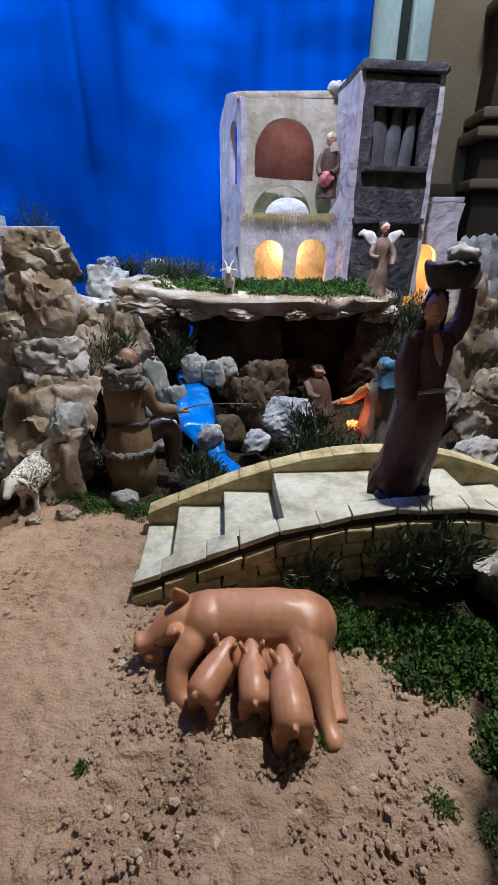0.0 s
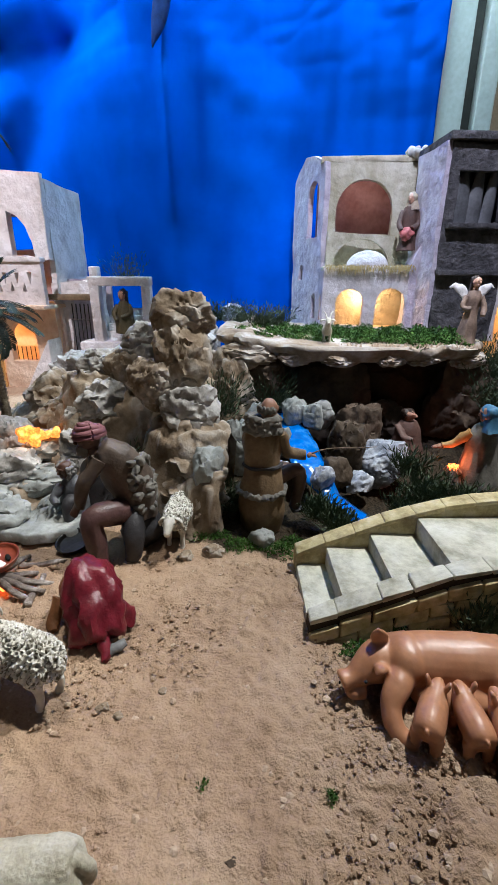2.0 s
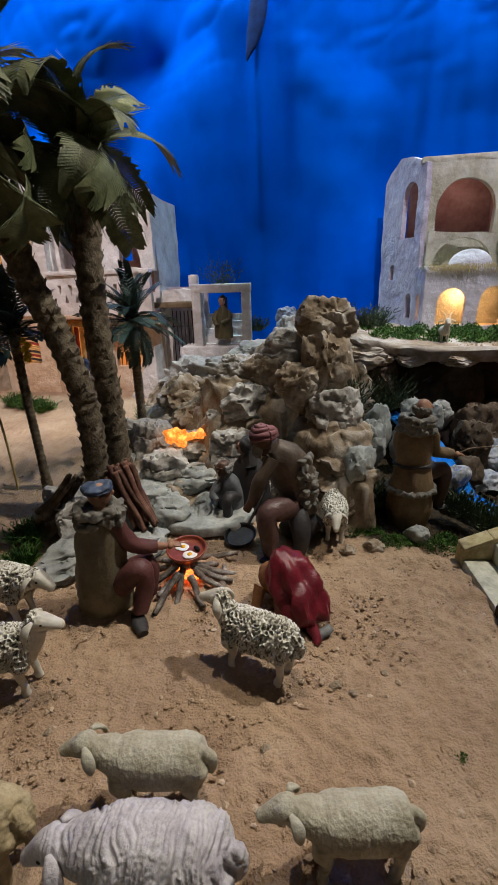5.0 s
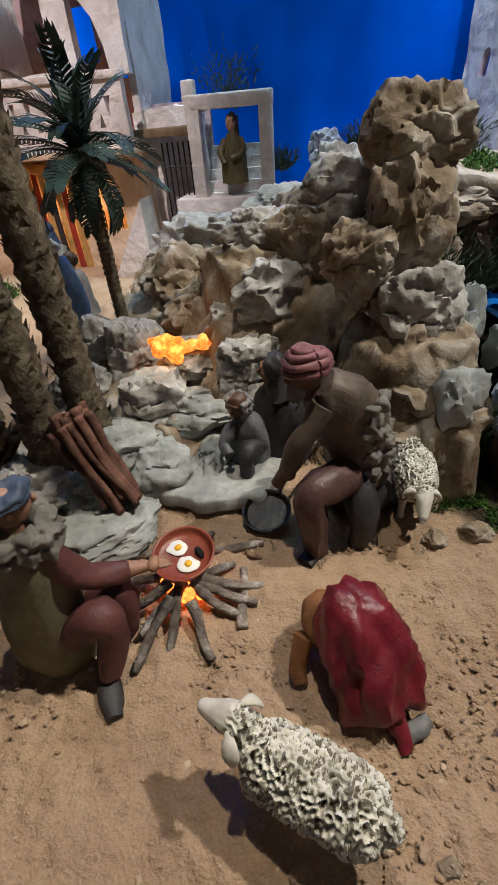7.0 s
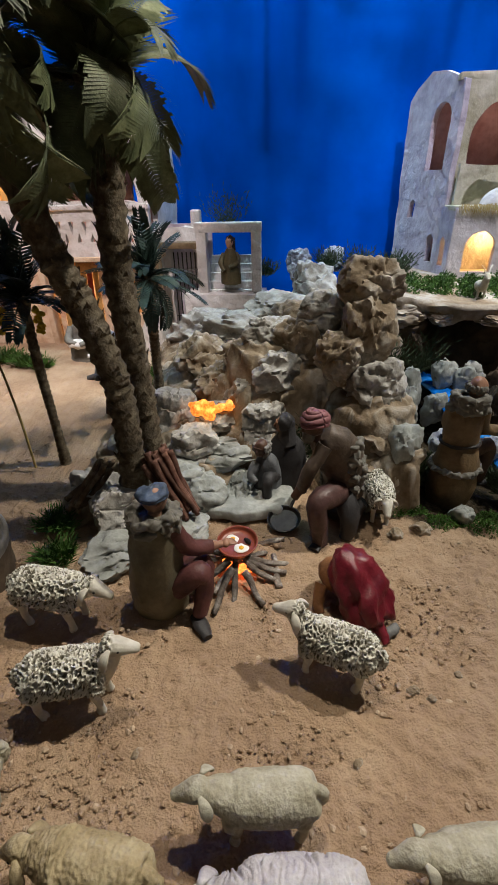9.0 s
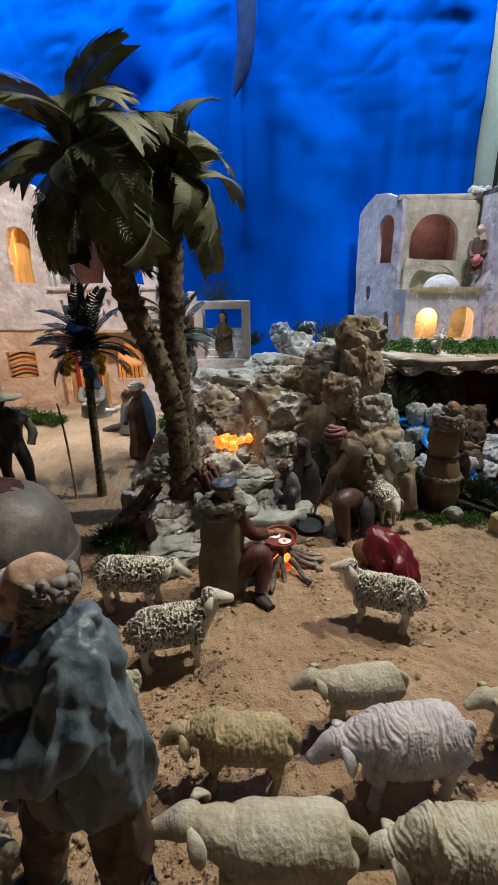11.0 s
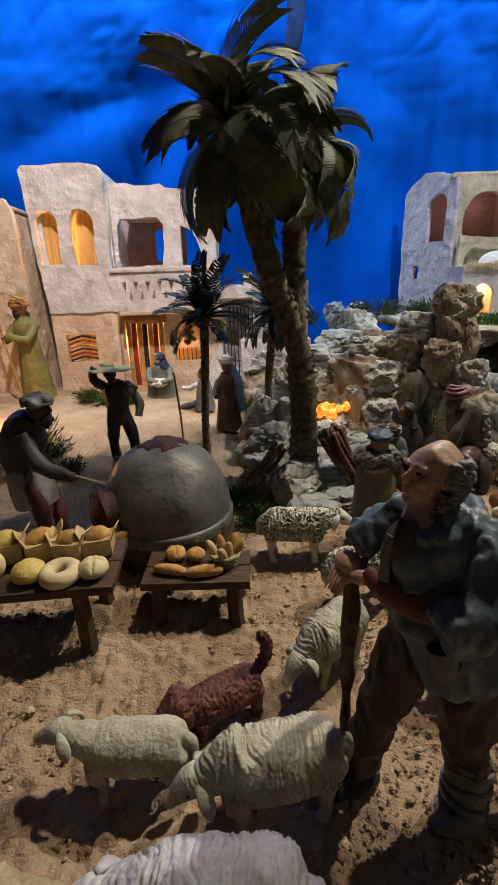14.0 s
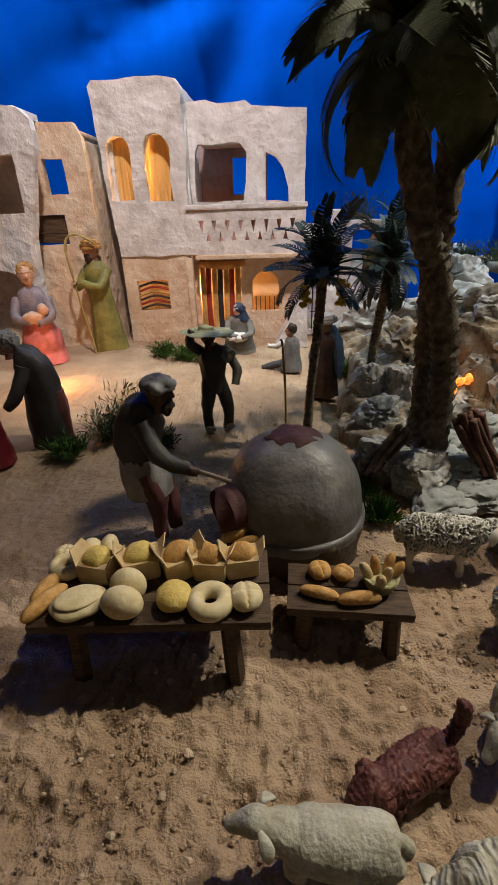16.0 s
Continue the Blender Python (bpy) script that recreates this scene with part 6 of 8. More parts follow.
    ob.matrix_basis = pose(-0.003, 0.392, ground_z(0, 0.38) - 0.003, 0, 0, -3) @ Matrix.Diagonal((0.86, 0.98, 0.92, 1))
    tagged(ob, "glossy pink clay sow lying on the sand, suckling piglets", "pig figurine")
    for x, y, a, s, label in ((-0.032, 0.326, 64, 0.90, "small pink clay piglet suckling at the sow"), (0.008, 0.322, 96, 0.88, "pink clay piglet suckling between two others"), (0.041, 0.302, 97, 1.04, "larger pink clay piglet pushing at the sow")):
        bm = bmesh.new()
        loft(bm, [(-0.034, 0, 0.024, 0.006, 0.008), (-0.030, 0, 0.025, 0.015, 0.016), (-0.010, 0, 0.027, 0.018, 0.0175), (0.014, 0, 0.028, 0.0165, 0.0165), (0.028, 0, 0.032, 0.0135), (0.040, 0, 0.036, 0.010), (0.050, 0, 0.038, 0.006), (0.053, 0, 0.038, 0.005)], 0, segs=18)
        for q in (-1, 1):
            loft(bm, [(0.030, q * 0.009, 0.042, 0.003), (0.033, q * 0.012, 0.050, 0.006, 0.003), (0.037, q * 0.013, 0.053, 0.001)], 0, segs=8)
            loft(bm, [(-0.022, q * 0.010, 0.018, 0.0095), (-0.026, q * 0.011, 0.004, 0.0065), (-0.026, q * 0.011, -0.008, 0.006)], 0, segs=10)
            loft(bm, [(0.020, q * 0.010, 0.018, 0.008), (0.022, q * 0.010, -0.006, 0.005)], 0, segs=10)
        loft(bm, [(-0.034, 0, 0.034, 0.002), (-0.040, 0.002, 0.037, 0.0026), (-0.040, -0.001, 0.031, 0.0022)], 0, segs=7)
        bm = fuse(bm, 0.0014, 3)
        ob = finish(bm, "piglet_figurine", PIG)
        ob.matrix_basis = pose(x, y, ground_z(x, y) + 0.004, 0, 0, a) @ Matrix.Diagonal((s * 0.84, s * 1.02, s * 1.05, 1))
        tagged(ob, label, "pig figurine", "suckling piglets")


make_sow()


# ---- figurines: each one plain mesh ----
def limb(bm, pts, r0, r1, mat, m=Matrix(), segs=12):
    n = len(pts) - 1
    loft(bm, smooth_rings([(*p, r0 + (r1 - r0) * i / n) for i, p in enumerate(pts)]), mat, m, segs)


def head(bm, at, r, skin, hair, m=Matrix(), face=(0, -1, 0), style="hair", cloth=None, beard=None):
    """A head with brow, nose, chin and ears that looks along face; hair, bald crown, turban, scarf or hat over it."""
    f = Vector(face).normalized()
    turn = Matrix.Rotation(math.atan2(f.x, -f.y), 4, "Z")
    mm = m @ Matrix.Translation(at) @ turn
    blob(bm, (0, 0, 0), (r * 0.80, r * 0.92, r * 1.05), skin, mm, 4)
    blob(bm, (0, -r * 0.34, -r * 0.62), (r * 0.50, r * 0.50, r * 0.46), skin, mm, 3)
    loft(bm, [(0, -r * 0.84, r * 0.22, r * 0.09), (0, -r * 1.06, -r * 0.16, r * 0.15), (0, -r * 0.90, -r * 0.28, r * 0.10)], skin, mm, 8)
    blob(bm, (0, -r * 0.80, r * 0.30), (r * 0.55, r * 0.16, r * 0.11), skin, mm, 2)
    blob(bm, (0, -r * 0.80, -r * 0.52), (r * 0.26, r * 0.12, r * 0.09), skin, mm, 2)
    for s in (-1, 1):
        blob(bm, (s * r * 0.80, 0, -r * 0.05), (r * 0.12, r * 0.20, r * 0.28), skin, mm, 2)
    loft(bm, [(0, 0.1 * r, -r * 0.7, r * 0.48), (0, 0.15 * r, -r * 1.45, r * 0.52)], skin, mm, 12)
    if style in ("hair", "long"):
        blob(bm, (0, r * 0.30, r * 0.26), (r * 0.95, r * 0.95, r * 0.98), hair, mm, 4, 0.22, 260)
        if style == "long":
            loft(bm, [(0, r * 0.35, r * 0.4, r * 0.85, r * 0.6), (0, r * 0.55, -r * 0.6, r * 0.95, r * 0.6), (0, r * 0.65, -r * 1.8, r * 0.9, r * 0.42), (0, r * 0.6, -r * 2.5, r * 0.5, r * 0.2)], hair, mm, 14, 5, 0.10)
    if style == "curls":
        rnd = random.Random(3)
        for i in range(130):
            a, z = rnd.uniform(-0.55, 3.69), rnd.uniform(-1.0, 0.55)
            q = math.sqrt(max(0.05, 1 - (z * 0.75) ** 2))
            blob(bm, (r * 0.88 * q * math.cos(a), r * 0.95 * q * math.sin(a) + r * 0.1, r * z), (r * 0.22,) * 3, hair, mm, 2, 0.5, 500)
    if style == "fringe":
        for i in range(26):
            a = -0.3 + 3.7 * i / 25
            blob(bm, (r * 0.86 * math.cos(a), r * 0.92 * math.sin(a), -r * 0.05 + r * 0.12 * (i % 3)), (r * 0.2, r * 0.2, r * 0.26), hair, mm, 2, 0.4, 400)
    if style == "turban":
        for k, (z, q) in enumerate(((0.35, 1.08), (0.62, 1.05), (0.88, 0.86), (1.06, 0.55))):
            loft(bm, [(r * q * 0.92 * math.cos(a), r * q * math.sin(a) + 0.08 * r, r * (z + 0.10 * math.sin(a + k)), r * 0.25) for a in (2 * math.pi * i / 16 for i in range(17))], cloth, mm, 8)
        blob(bm, (0, 0.1 * r, r * 0.65), (r * 0.85, r * 0.85, r * 0.6), cloth, mm, 3)
    if style == "cap":
        blob(bm, (0, r * 0.05, r * 0.60), (r * 1.12, r * 1.2, r * 0.50), cloth, mm, 4, 0.12, 120)
        loft(bm, [(r * 1.02 * math.cos(a), r * 1.06 * math.sin(a), r * 0.40, r * 0.13) for a in (2 * math.pi * i / 18 for i in range(19))], cloth, mm, 7)
    if style == "scarf":
        blob(bm, (0, r * 0.18, r * 0.12), (r * 1.0, r * 1.02, r * 1.08), cloth, mm, 4, 0.10, 90)
        loft(bm, [(0, r * 0.40, -r * 0.2, r * 1.0, r * 0.75), (0, r * 0.40, -r * 1.1, r * 1.25, r * 0.95), (0, r * 0.45, -r * 2.1, r * 1.75, r * 1.1)], cloth, mm, 18, 6, 0.06)
    if style == "hat":
        loft(bm, [(0, 0, r * 0.46, r * 2.9, r * 2.2), (0, 0, r * 0.52, r * 3.0, r * 2.3), (0, 0, r * 0.70, r * 1.1, r * 1.05), (0, 0, r * 1.05, r * 0.86, r * 0.82), (0, 0, r * 1.15, r * 0.5, r * 0.5)], cloth, mm, 20)
    if beard is not None:
        blob(bm, (0, -r * 0.55, -r * 0.85), (r * 0.50, r * 0.42, r * 0.66), beard, mm, 3, 0.35, 300)


def robe(bm, rings, mat, m=Matrix(), folds=7, amp=0.07, seed=0.0, segs=30):
    loft(bm, smooth_rings(rings), mat, m, segs, folds, amp, seed)


def statue(name, bm, mats, m, label, category="figurine"):
    bm.normal_update()
    for v in bm.verts:
        if v.link_faces and v.link_faces[0].material_index:
            c = v.co
            v.co += v.normal * 0.0030 * (0.55 - 2.0 * abs(noise.noise(Vector((c.x * 62 + c.z * 14, c.y * 62 - c.z * 10, c.z * 17)))))
    for v in bm.verts:
        v.co += noise.noise_vector(v.co * 90) * 0.0009 + noise.noise_vector(Vector((v.co.x * 62, v.co.y * 62, v.co.z * 16))) * 0.0032
    ob = finish(bm, name, mats)
    ob.matrix_basis = m
    return tagged(ob, label, category, "nativity figurines")


def hand(bm, at, r, mat, m=Matrix(), way=(0, -1, 0)):
    w = Vector(way).normalized()
    blob(bm, at, (r, r * 1.25, r * 0.8), mat, m, 2)
    side = w.cross(Vector((0, 0, 1))).normalized() if abs(w.z) < 0.9 else Vector((1, 0, 0))
    for k in (-1.2, -0.4, 0.4, 1.2):
        p = Vector(at) + side * k * r * 0.5 + w * r * 0.7
        loft(bm, [(*p, r * 0.28), (*(p + w * r * 1.0 + Vector((0, 0, -r * 0.2))), r * 0.26), (*(p + w * r * 1.5 + Vector((0, 0, -r * 0.6))), r * 0.12)], mat, m, 6)


# woman carrying a bundle on her head, on the bridge
bm = bmesh.new()
robe(bm, [(0, 0, 0.225, 0.026, 0.020), (0, 0, 0.20, 0.034, 0.026), (0.002, 0, 0.17, 0.030, 0.024), (0.002, 0, 0.150, 0.026, 0.022)], 1, amp=0.04)
robe(bm, [(0.002, 0, 0.152, 0.027, 0.023), (0.004, 0, 0.12, 0.040, 0.032), (0.0, 0.004, 0.07, 0.044, 0.036), (-0.008, 0.006, 0.03, 0.048, 0.038), (-0.016, 0.004, 0.006, 0.054, 0.040), (-0.016, 0.004, 0.002, 0.05, 0.036)], 1, folds=8, amp=0.10, seed=1.0)
loft(bm, [(0.029 * math.cos(a), 0.025 * math.sin(a), 0.150 + 0.002 * math.sin(3 * a), 0.0026) for a in (2 * math.pi * i / 20 for i in range(21))], 2, segs=7)
head(bm, (-0.006, -0.004, 0.252), 0.0185, 0, 3, face=(-0.55, -0.85, 0), style="long")
loft(bm, [(-0.012, -0.020, 0.222, 0.004, 0.003), (-0.008, -0.026, 0.205, 0.008, 0.003), (-0.002, -0.027, 0.186, 0.003, 0.002)], 0, segs=8)
limb(bm, [(0.028, 0, 0.215), (0.050, 0.0, 0.235), (0.052, 0.0, 0.275)], 0.015, 0.012, 1)
limb(bm, [(0.052, 0, 0.272), (0.048, -0.004, 0.305)], 0.0075, 0.006, 0)
hand(bm, (0.043, -0.004, 0.312), 0.0065, 0, way=(-1, 0, 0.1))
limb(bm, [(-0.03, 0, 0.215), (-0.040, -0.002, 0.18), (-0.036, -0.006, 0.14)], 0.014, 0.017, 1)
loft(bm, [(0.012, 0, 0.274, 0.026, 0.020), (0.012, 0, 0.282, 0.034, 0.026), (0.012, 0, 0.300, 0.040, 0.030), (0.012, 0, 0.304, 0.038, 0.028)], 4, segs=22)
loft(bm, [(-0.026, -0.018, -0.002, 0.044, 0.034), (-0.026, -0.018, 0.006, 0.045, 0.035), (-0.026, -0.018, 0.008, 0.041, 0.031)], 6, segs=24)
blob(bm, (0.022, -0.006, 0.309), (0.022, 0.020, 0.012), 5, rough=0.5, freq=90)
limb(bm, [(0.036, -0.008, 0.303), (0.043, -0.016, 0.292), (0.041, -0.018, 0.280)], 0.008, 0.004, 5)
for s, x in ((-1, -0.035), (1, 0.005)):
    loft(bm, [(x - 0.010, -0.044, 0.006, 0.010, 0.006), (x, -0.030, 0.007, 0.013, 0.007), (x + 0.004, -0.012, 0.006, 0.011, 0.006)], 6, segs=12)
statue("woman_figurine", bm, [SKIN_PALE, PURPLE, CREAM_CLOTH, HAIR, BLACK_CLOTH, WHITE_CLOTH, NAVY], pose(0.225, 0.598, 0.101, 0, 0, 20) @ Matrix.Diagonal((0.84, 0.84, 1.0, 1)), "long-haired woman in plum robe carrying a bundle on her head")

# fisherman sitting on a barrel-like rock, seen from behind
bm = bmesh.new()
loft(bm, [(0, 0, -0.02, 0.040, 0.036), (0, 0, 0.02, 0.047, 0.043), (0, 0, 0.055, 0.044, 0.040), (0, 0, 0.066, 0.036, 0.032)], 4, segs=20, folds=6, amp=0.03)
robe(bm, [(0, 0.0, 0.062, 0.046, 0.042), (0, 0.0, 0.085, 0.040, 0.036), (0, 0.004, 0.118, 0.034, 0.028), (-0.002, 0.006, 0.165, 0.037, 0.028), (-0.002, 0.006, 0.190, 0.030, 0.022), (0, 0.004, 0.200, 0.016, 0.014)], 1, folds=9, amp=0.03)
wool = bmesh.new()
for i in range(34):
    a = 2 * math.pi * i / 34
    blob(wool, (0.045 * math.cos(a), 0.041 * math.sin(a), 0.066), (0.007, 0.007, 0.006), 5, level=2, rough=0.6, freq=300)
for k in range(4):
    for i in range(16):
        a = 2 * math.pi * i / 16 + k
        blob(wool, (0.026 * math.cos(a) * (1 + 0.2 * (k == 0)), 0.004 + 0.022 * math.sin(a), 0.188 + 0.008 * k), (0.009, 0.009, 0.006), 5, level=2, rough=0.6, freq=250)
absorb(bm, fuse(wool, 0.0014, 1), 5)
loft(bm, [(0.036 * math.cos(a), 0.004 + 0.030 * math.sin(a), 0.118, 0.0028) for a in (2 * math.pi * i / 20 for i in range(21))], 3, segs=7)
head(bm, (0.010, 0.008, 0.228), 0.0195, 0, 5, face=(0.8, 0.5, 0), style="fringe", beard=5)
limb(bm, [(0.032, 0.012, 0.178), (0.050, 0.024, 0.135), (0.085, 0.035, 0.128)], 0.0135, 0.009, 1)
hand(bm, (0.093, 0.036, 0.127), 0.007, 0, way=(1, 0.2, 0))
limb(bm, [(0.02, 0.02, 0.075), (0.068, 0.04, 0.092), (0.076, 0.042, 0.052), (0.066, 0.036, 0.008)], 0.018, 0.010, 2)
limb(bm, [(0.01, 0.03, 0.07), (0.055, 0.06, 0.085), (0.06, 0.06, 0.01)], 0.017, 0.010, 2)
loft(bm, [(0.062, 0.032, 0.005, 0.010, 0.006), (0.085, 0.042, 0.003, 0.011, 0.006)], 3, segs=10)
statue("fisherman_figurine", bm, [SKIN, TAN, BROWN, BLACK_CLOTH, TAN, FLEECE], pose(-0.232, 0.764, 0.012, 0, 0, 0), "bald fisherman in tan fleece-trimmed tunic sitting on a rounded rock")
bm = bmesh.new()
loft(bm, [(-0.138, 0.800, 0.140, 0.0016), (-0.10, 0.83, 0.142, 0.0013), (-0.02, 0.90, 0.120, 0.0010), (0.02, 0.93, 0.112, 0.0008)], 0, segs=6)
tagged(finish(bm, "fishing_rod", STICK), "thin wooden fishing rod held over the stream", "fishing rod")

# woman in a blue scarf warming her hands by the grotto fire
bm = bmesh.new()
robe(bm, [(0, 0, 0.15, 0.020, 0.016), (0, 0, 0.12, 0.032, 0.024), (0, 0, 0.08, 0.034, 0.028), (0, 0, 0.03, 0.044, 0.040), (0, 0, 0.0, 0.050, 0.046)], 1, folds=9, amp=0.06)
head(bm, (0, -0.002, 0.178), 0.019, 0, 3, face=(-1, 0.3, 0), style="scarf", cloth=2)
limb(bm, [(-0.026, 0, 0.13), (-0.055, 0.01, 0.098), (-0.080, 0.012, 0.088)], 0.0125, 0.008, 4)
hand(bm, (-0.086, 0.012, 0.086), 0.007, 0, way=(-1, 0, 0))
statue("kneeling_woman_figurine", bm, [SKIN, FLEECE, BLUE_SCARF, HAIR, OCHRE], pose(0.288, 1.01, 0.0) @ Matrix.Diagonal((1.08, 1.08, 0.98, 1)), "kneeling woman in blue scarf and grey fleece by a small fire")
bm = bmesh.new()
robe(bm, [(0, 0, 0.14, 0.018, 0.016), (0, 0, 0.11, 0.030, 0.024), (0, 0, 0.05, 0.036, 0.030), (0, 0, 0.0, 0.044, 0.04)], 1, folds=7, amp=0.07)
head(bm, (0, 0, 0.166), 0.018, 0, 2, face=(0.6, -0.8, 0), style="hair")
limb(bm, [(-0.024, 0, 0.12), (-0.02, -0.04, 0.09), (0.0, -0.055, 0.085)], 0.012, 0.008, 1)
statue("crouching_man_figurine", bm, [SKIN, BROWN, HAIR], pose(0.165, 1.20, 0.0) @ Matrix.Diagonal((1.1, 1.1, 0.68, 1)), "crouching man in ochre cloak inside the dark grotto")
bm = bmesh.new()
for i in range(9):
    a = i * 0.7
    limb(bm, [(0.02 * math.cos(a), 0.02 * math.sin(a), 0), (0.004 * math.cos(a), 0.004 * math.sin(a), 0.016)], 0.003, 0.002, 0, segs=6)
blob(bm, (0, 0, 0.010), (0.012, 0.012, 0.008), 1, level=3, rough=0.6, freq=200)
ob = finish(bm, "small_fire", [STICK, EMBER])
ob.location = (0.226, 1.0, 0.03)
tagged(ob, "small red ember fire in the grotto", "fire")

# woman leaning on the wall of the arched house, and the winged figure below the tower
bm = bmesh.new()
robe(bm, [(0, 0, 0.135, 0.017, 0.014), (0, 0, 0.11, 0.024, 0.018), (0, 0, 0.06, 0.024, 0.02), (0, 0, 0.0, 0.030, 0.026)], 1, folds=6, amp=0.08)
head(bm, (0, -0.004, 0.158), 0.0155, 0, 2, face=(-0.6, -0.8, 0), style="scarf", cloth=2)
limb(bm, [(-0.02, 0, 0.12), (-0.034, -0.012, 0.085), (-0.03, -0.03, 0.06)], 0.010, 0.007, 1)
limb(bm, [(0.02, 0, 0.12), (0.025, -0.014, 0.085), (0.005, -0.03, 0.065)], 0.010, 0.007, 1)
blob(bm, (-0.01, -0.028, 0.05), (0.022, 0.014, 0.02), 3, rough=0.4, freq=90)
statue("woman_figurine", bm, [SKIN_PALE, BROWN, CREAM_CLOTH, PINK], pose(0.212, 1.655, 0.565), "woman in brown dress standing on the house terrace")
bm = bmesh.new()
robe(bm, [(0, 0, 0.165, 0.016, 0.013), (0, 0, 0.14, 0.026, 0.018), (0, 0, 0.10, 0.020, 0.016), (-0.004, 0, 0.05, 0.026, 0.022), (-0.010, 0, 0.0, 0.034, 0.028)], 1, folds=7, amp=0.10)
head(bm, (0.002, -0.002, 0.190), 0.0155, 0, 2, face=(0.3, -1, 0), style="long")
for s in (-1, 1):
    loft(bm, [(s * 0.012, 0.014, 0.135, 0.008, 0.004), (s * 0.034, 0.02, 0.165, 0.016, 0.004), (s * 0.056, 0.02, 0.178, 0.008, 0.003), (s * 0.068, 0.02, 0.172, 0.002, 0.001)], 3, segs=12)
limb(bm, [(-0.022, 0, 0.145), (-0.032, -0.01, 0.115), (-0.012, -0.022, 0.11)], 0.010, 0.007, 1)
limb(bm, [(0.022, 0, 0.145), (0.036, -0.006, 0.115), (0.03, -0.02, 0.09)], 0.010, 0.007, 1)
statue("winged_figurine", bm, [SKIN_PALE, dye("faded_brown_robe", (0.22, 0.155, 0.115)), HAIR, WHITE_CLOTH], pose(0.318, 1.285, 0.302) @ Matrix.Scale(0.86, 4), "winged figurine in pale brown robe below the tower")

# old man bending by the pot beside the rocks
bm = bmesh.new()
robe(bm, [(0.03, 0.02, 0.055, 0.036, 0.034), (0.028, 0.02, 0.09, 0.036, 0.034), (0.018, 0.015, 0.13, 0.040, 0.032), (-0.002, 0.005, 0.165, 0.034, 0.028), (-0.016, -0.002, 0.185, 0.018, 0.016)], 1, folds=7, amp=0.05)
wool = bmesh.new()
for i in range(70):
    q = random.Random(i)
    a, z = q.uniform(-1.2, 2.4), q.uniform(0.06, 0.165)
    blob(wool, (0.022 + 0.038 * math.cos(a) - 0.20 * max(0, z - 0.11), 0.016 + 0.034 * math.sin(a), z), (0.009, 0.009, 0.007), 5, level=1, rough=0.6, freq=300)
absorb(bm, fuse(wool, 0.0014, 1), 5)
head(bm, (-0.030, -0.008, 0.200), 0.0195, 0, 4, face=(-0.75, -0.5, -0.4), style="turban", cloth=4, beard=5)
limb(bm, [(-0.012, -0.02, 0.17), (-0.034, -0.038, 0.13), (-0.046, -0.036, 0.095)], 0.013, 0.009, 1)
limb(bm, [(-0.046, -0.036, 0.10), (-0.058, -0.040, 0.078)], 0.008, 0.006, 0)
limb(bm, [(0.02, -0.012, 0.075), (-0.018, -0.055, 0.082), (-0.014, -0.060, 0.035), (-0.010, -0.062, 0.0)], 0.022, 0.012, 2)
limb(bm, [(0.025, 0.0, 0.07), (0.04, -0.035, 0.04), (0.035, -0.04, 0.0)], 0.022, 0.012, 3)
loft(bm, [(-0.008, -0.055, 0.004, 0.009, 0.006), (-0.022, -0.080, 0.003, 0.009, 0.005)], 3, segs=10)
blob(bm, (0.034, 0.022, 0.025), (0.038, 0.036, 0.034), 3, rough=0.3, freq=50)
statue("old_man_figurine", bm, [SKIN_DARK, dye("grey_brown_tunic", (0.10, 0.075, 0.058)), dye("maroon_brown_trousers", (0.085, 0.045, 0.042), 0.4), BLACK_CLOTH, dye("dusky_rose_turban", (0.20, 0.085, 0.095)), FLEECE], pose(-0.489, 0.660, 0.002, 0, 0, 0) @ Matrix.Scale(1.06, 4), "bearded old man in rose turban bending over a pan")
# man kneeling behind him
bm = bmesh.new()
robe(bm, [(0, 0, 0.0, 0.05, 0.04), (0, 0, 0.05, 0.044, 0.036), (0, 0, 0.09, 0.034, 0.026), (0, 0, 0.115, 0.016, 0.014)], 1, folds=6, amp=0.04)
head(bm, (-0.006, 0, 0.138), 0.018, 0, 2, face=(-1, -0.2, 0), style="scarf", cloth=1)
statue("crouching_man_figurine", bm, [SKIN, BLACK_CLOTH, HAIR], pose(-0.568, 0.775, 0.015), "man crouching in black shadowed cloak against the rocks")

# curly-haired child squatting at the edge of the slab
bm = bmesh.new()
robe(bm, [(0, 0, 0.0, 0.030, 0.026), (0, 0, 0.03, 0.030, 0.026), (-0.002, 0, 0.058, 0.024, 0.020), (-0.006, 0, 0.076, 0.012, 0.011)], 1, folds=6, amp=0.06)
head(bm, (-0.010, -0.004, 0.094), 0.0165, 0, 2, face=(-0.5, -0.85, 0), style="curls")
limb(bm, [(-0.018, -0.010, 0.062), (-0.030, -0.026, 0.044), (-0.020, -0.038, 0.034)], 0.010, 0.007, 1)
limb(bm, [(0.016, -0.012, 0.03), (0.004, -0.040, 0.042), (0.004, -0.044, 0.004)], 0.013, 0.009, 3)
statue("squatting_child_figurine", bm, [SKIN_DARK, dye("slate_grey_coat", (0.12, 0.125, 0.135)), HAIR_GREY, BLACK_CLOTH], pose(-0.606, 0.742, 0.022), "curly-haired child in slate grey coat squatting by the slab")

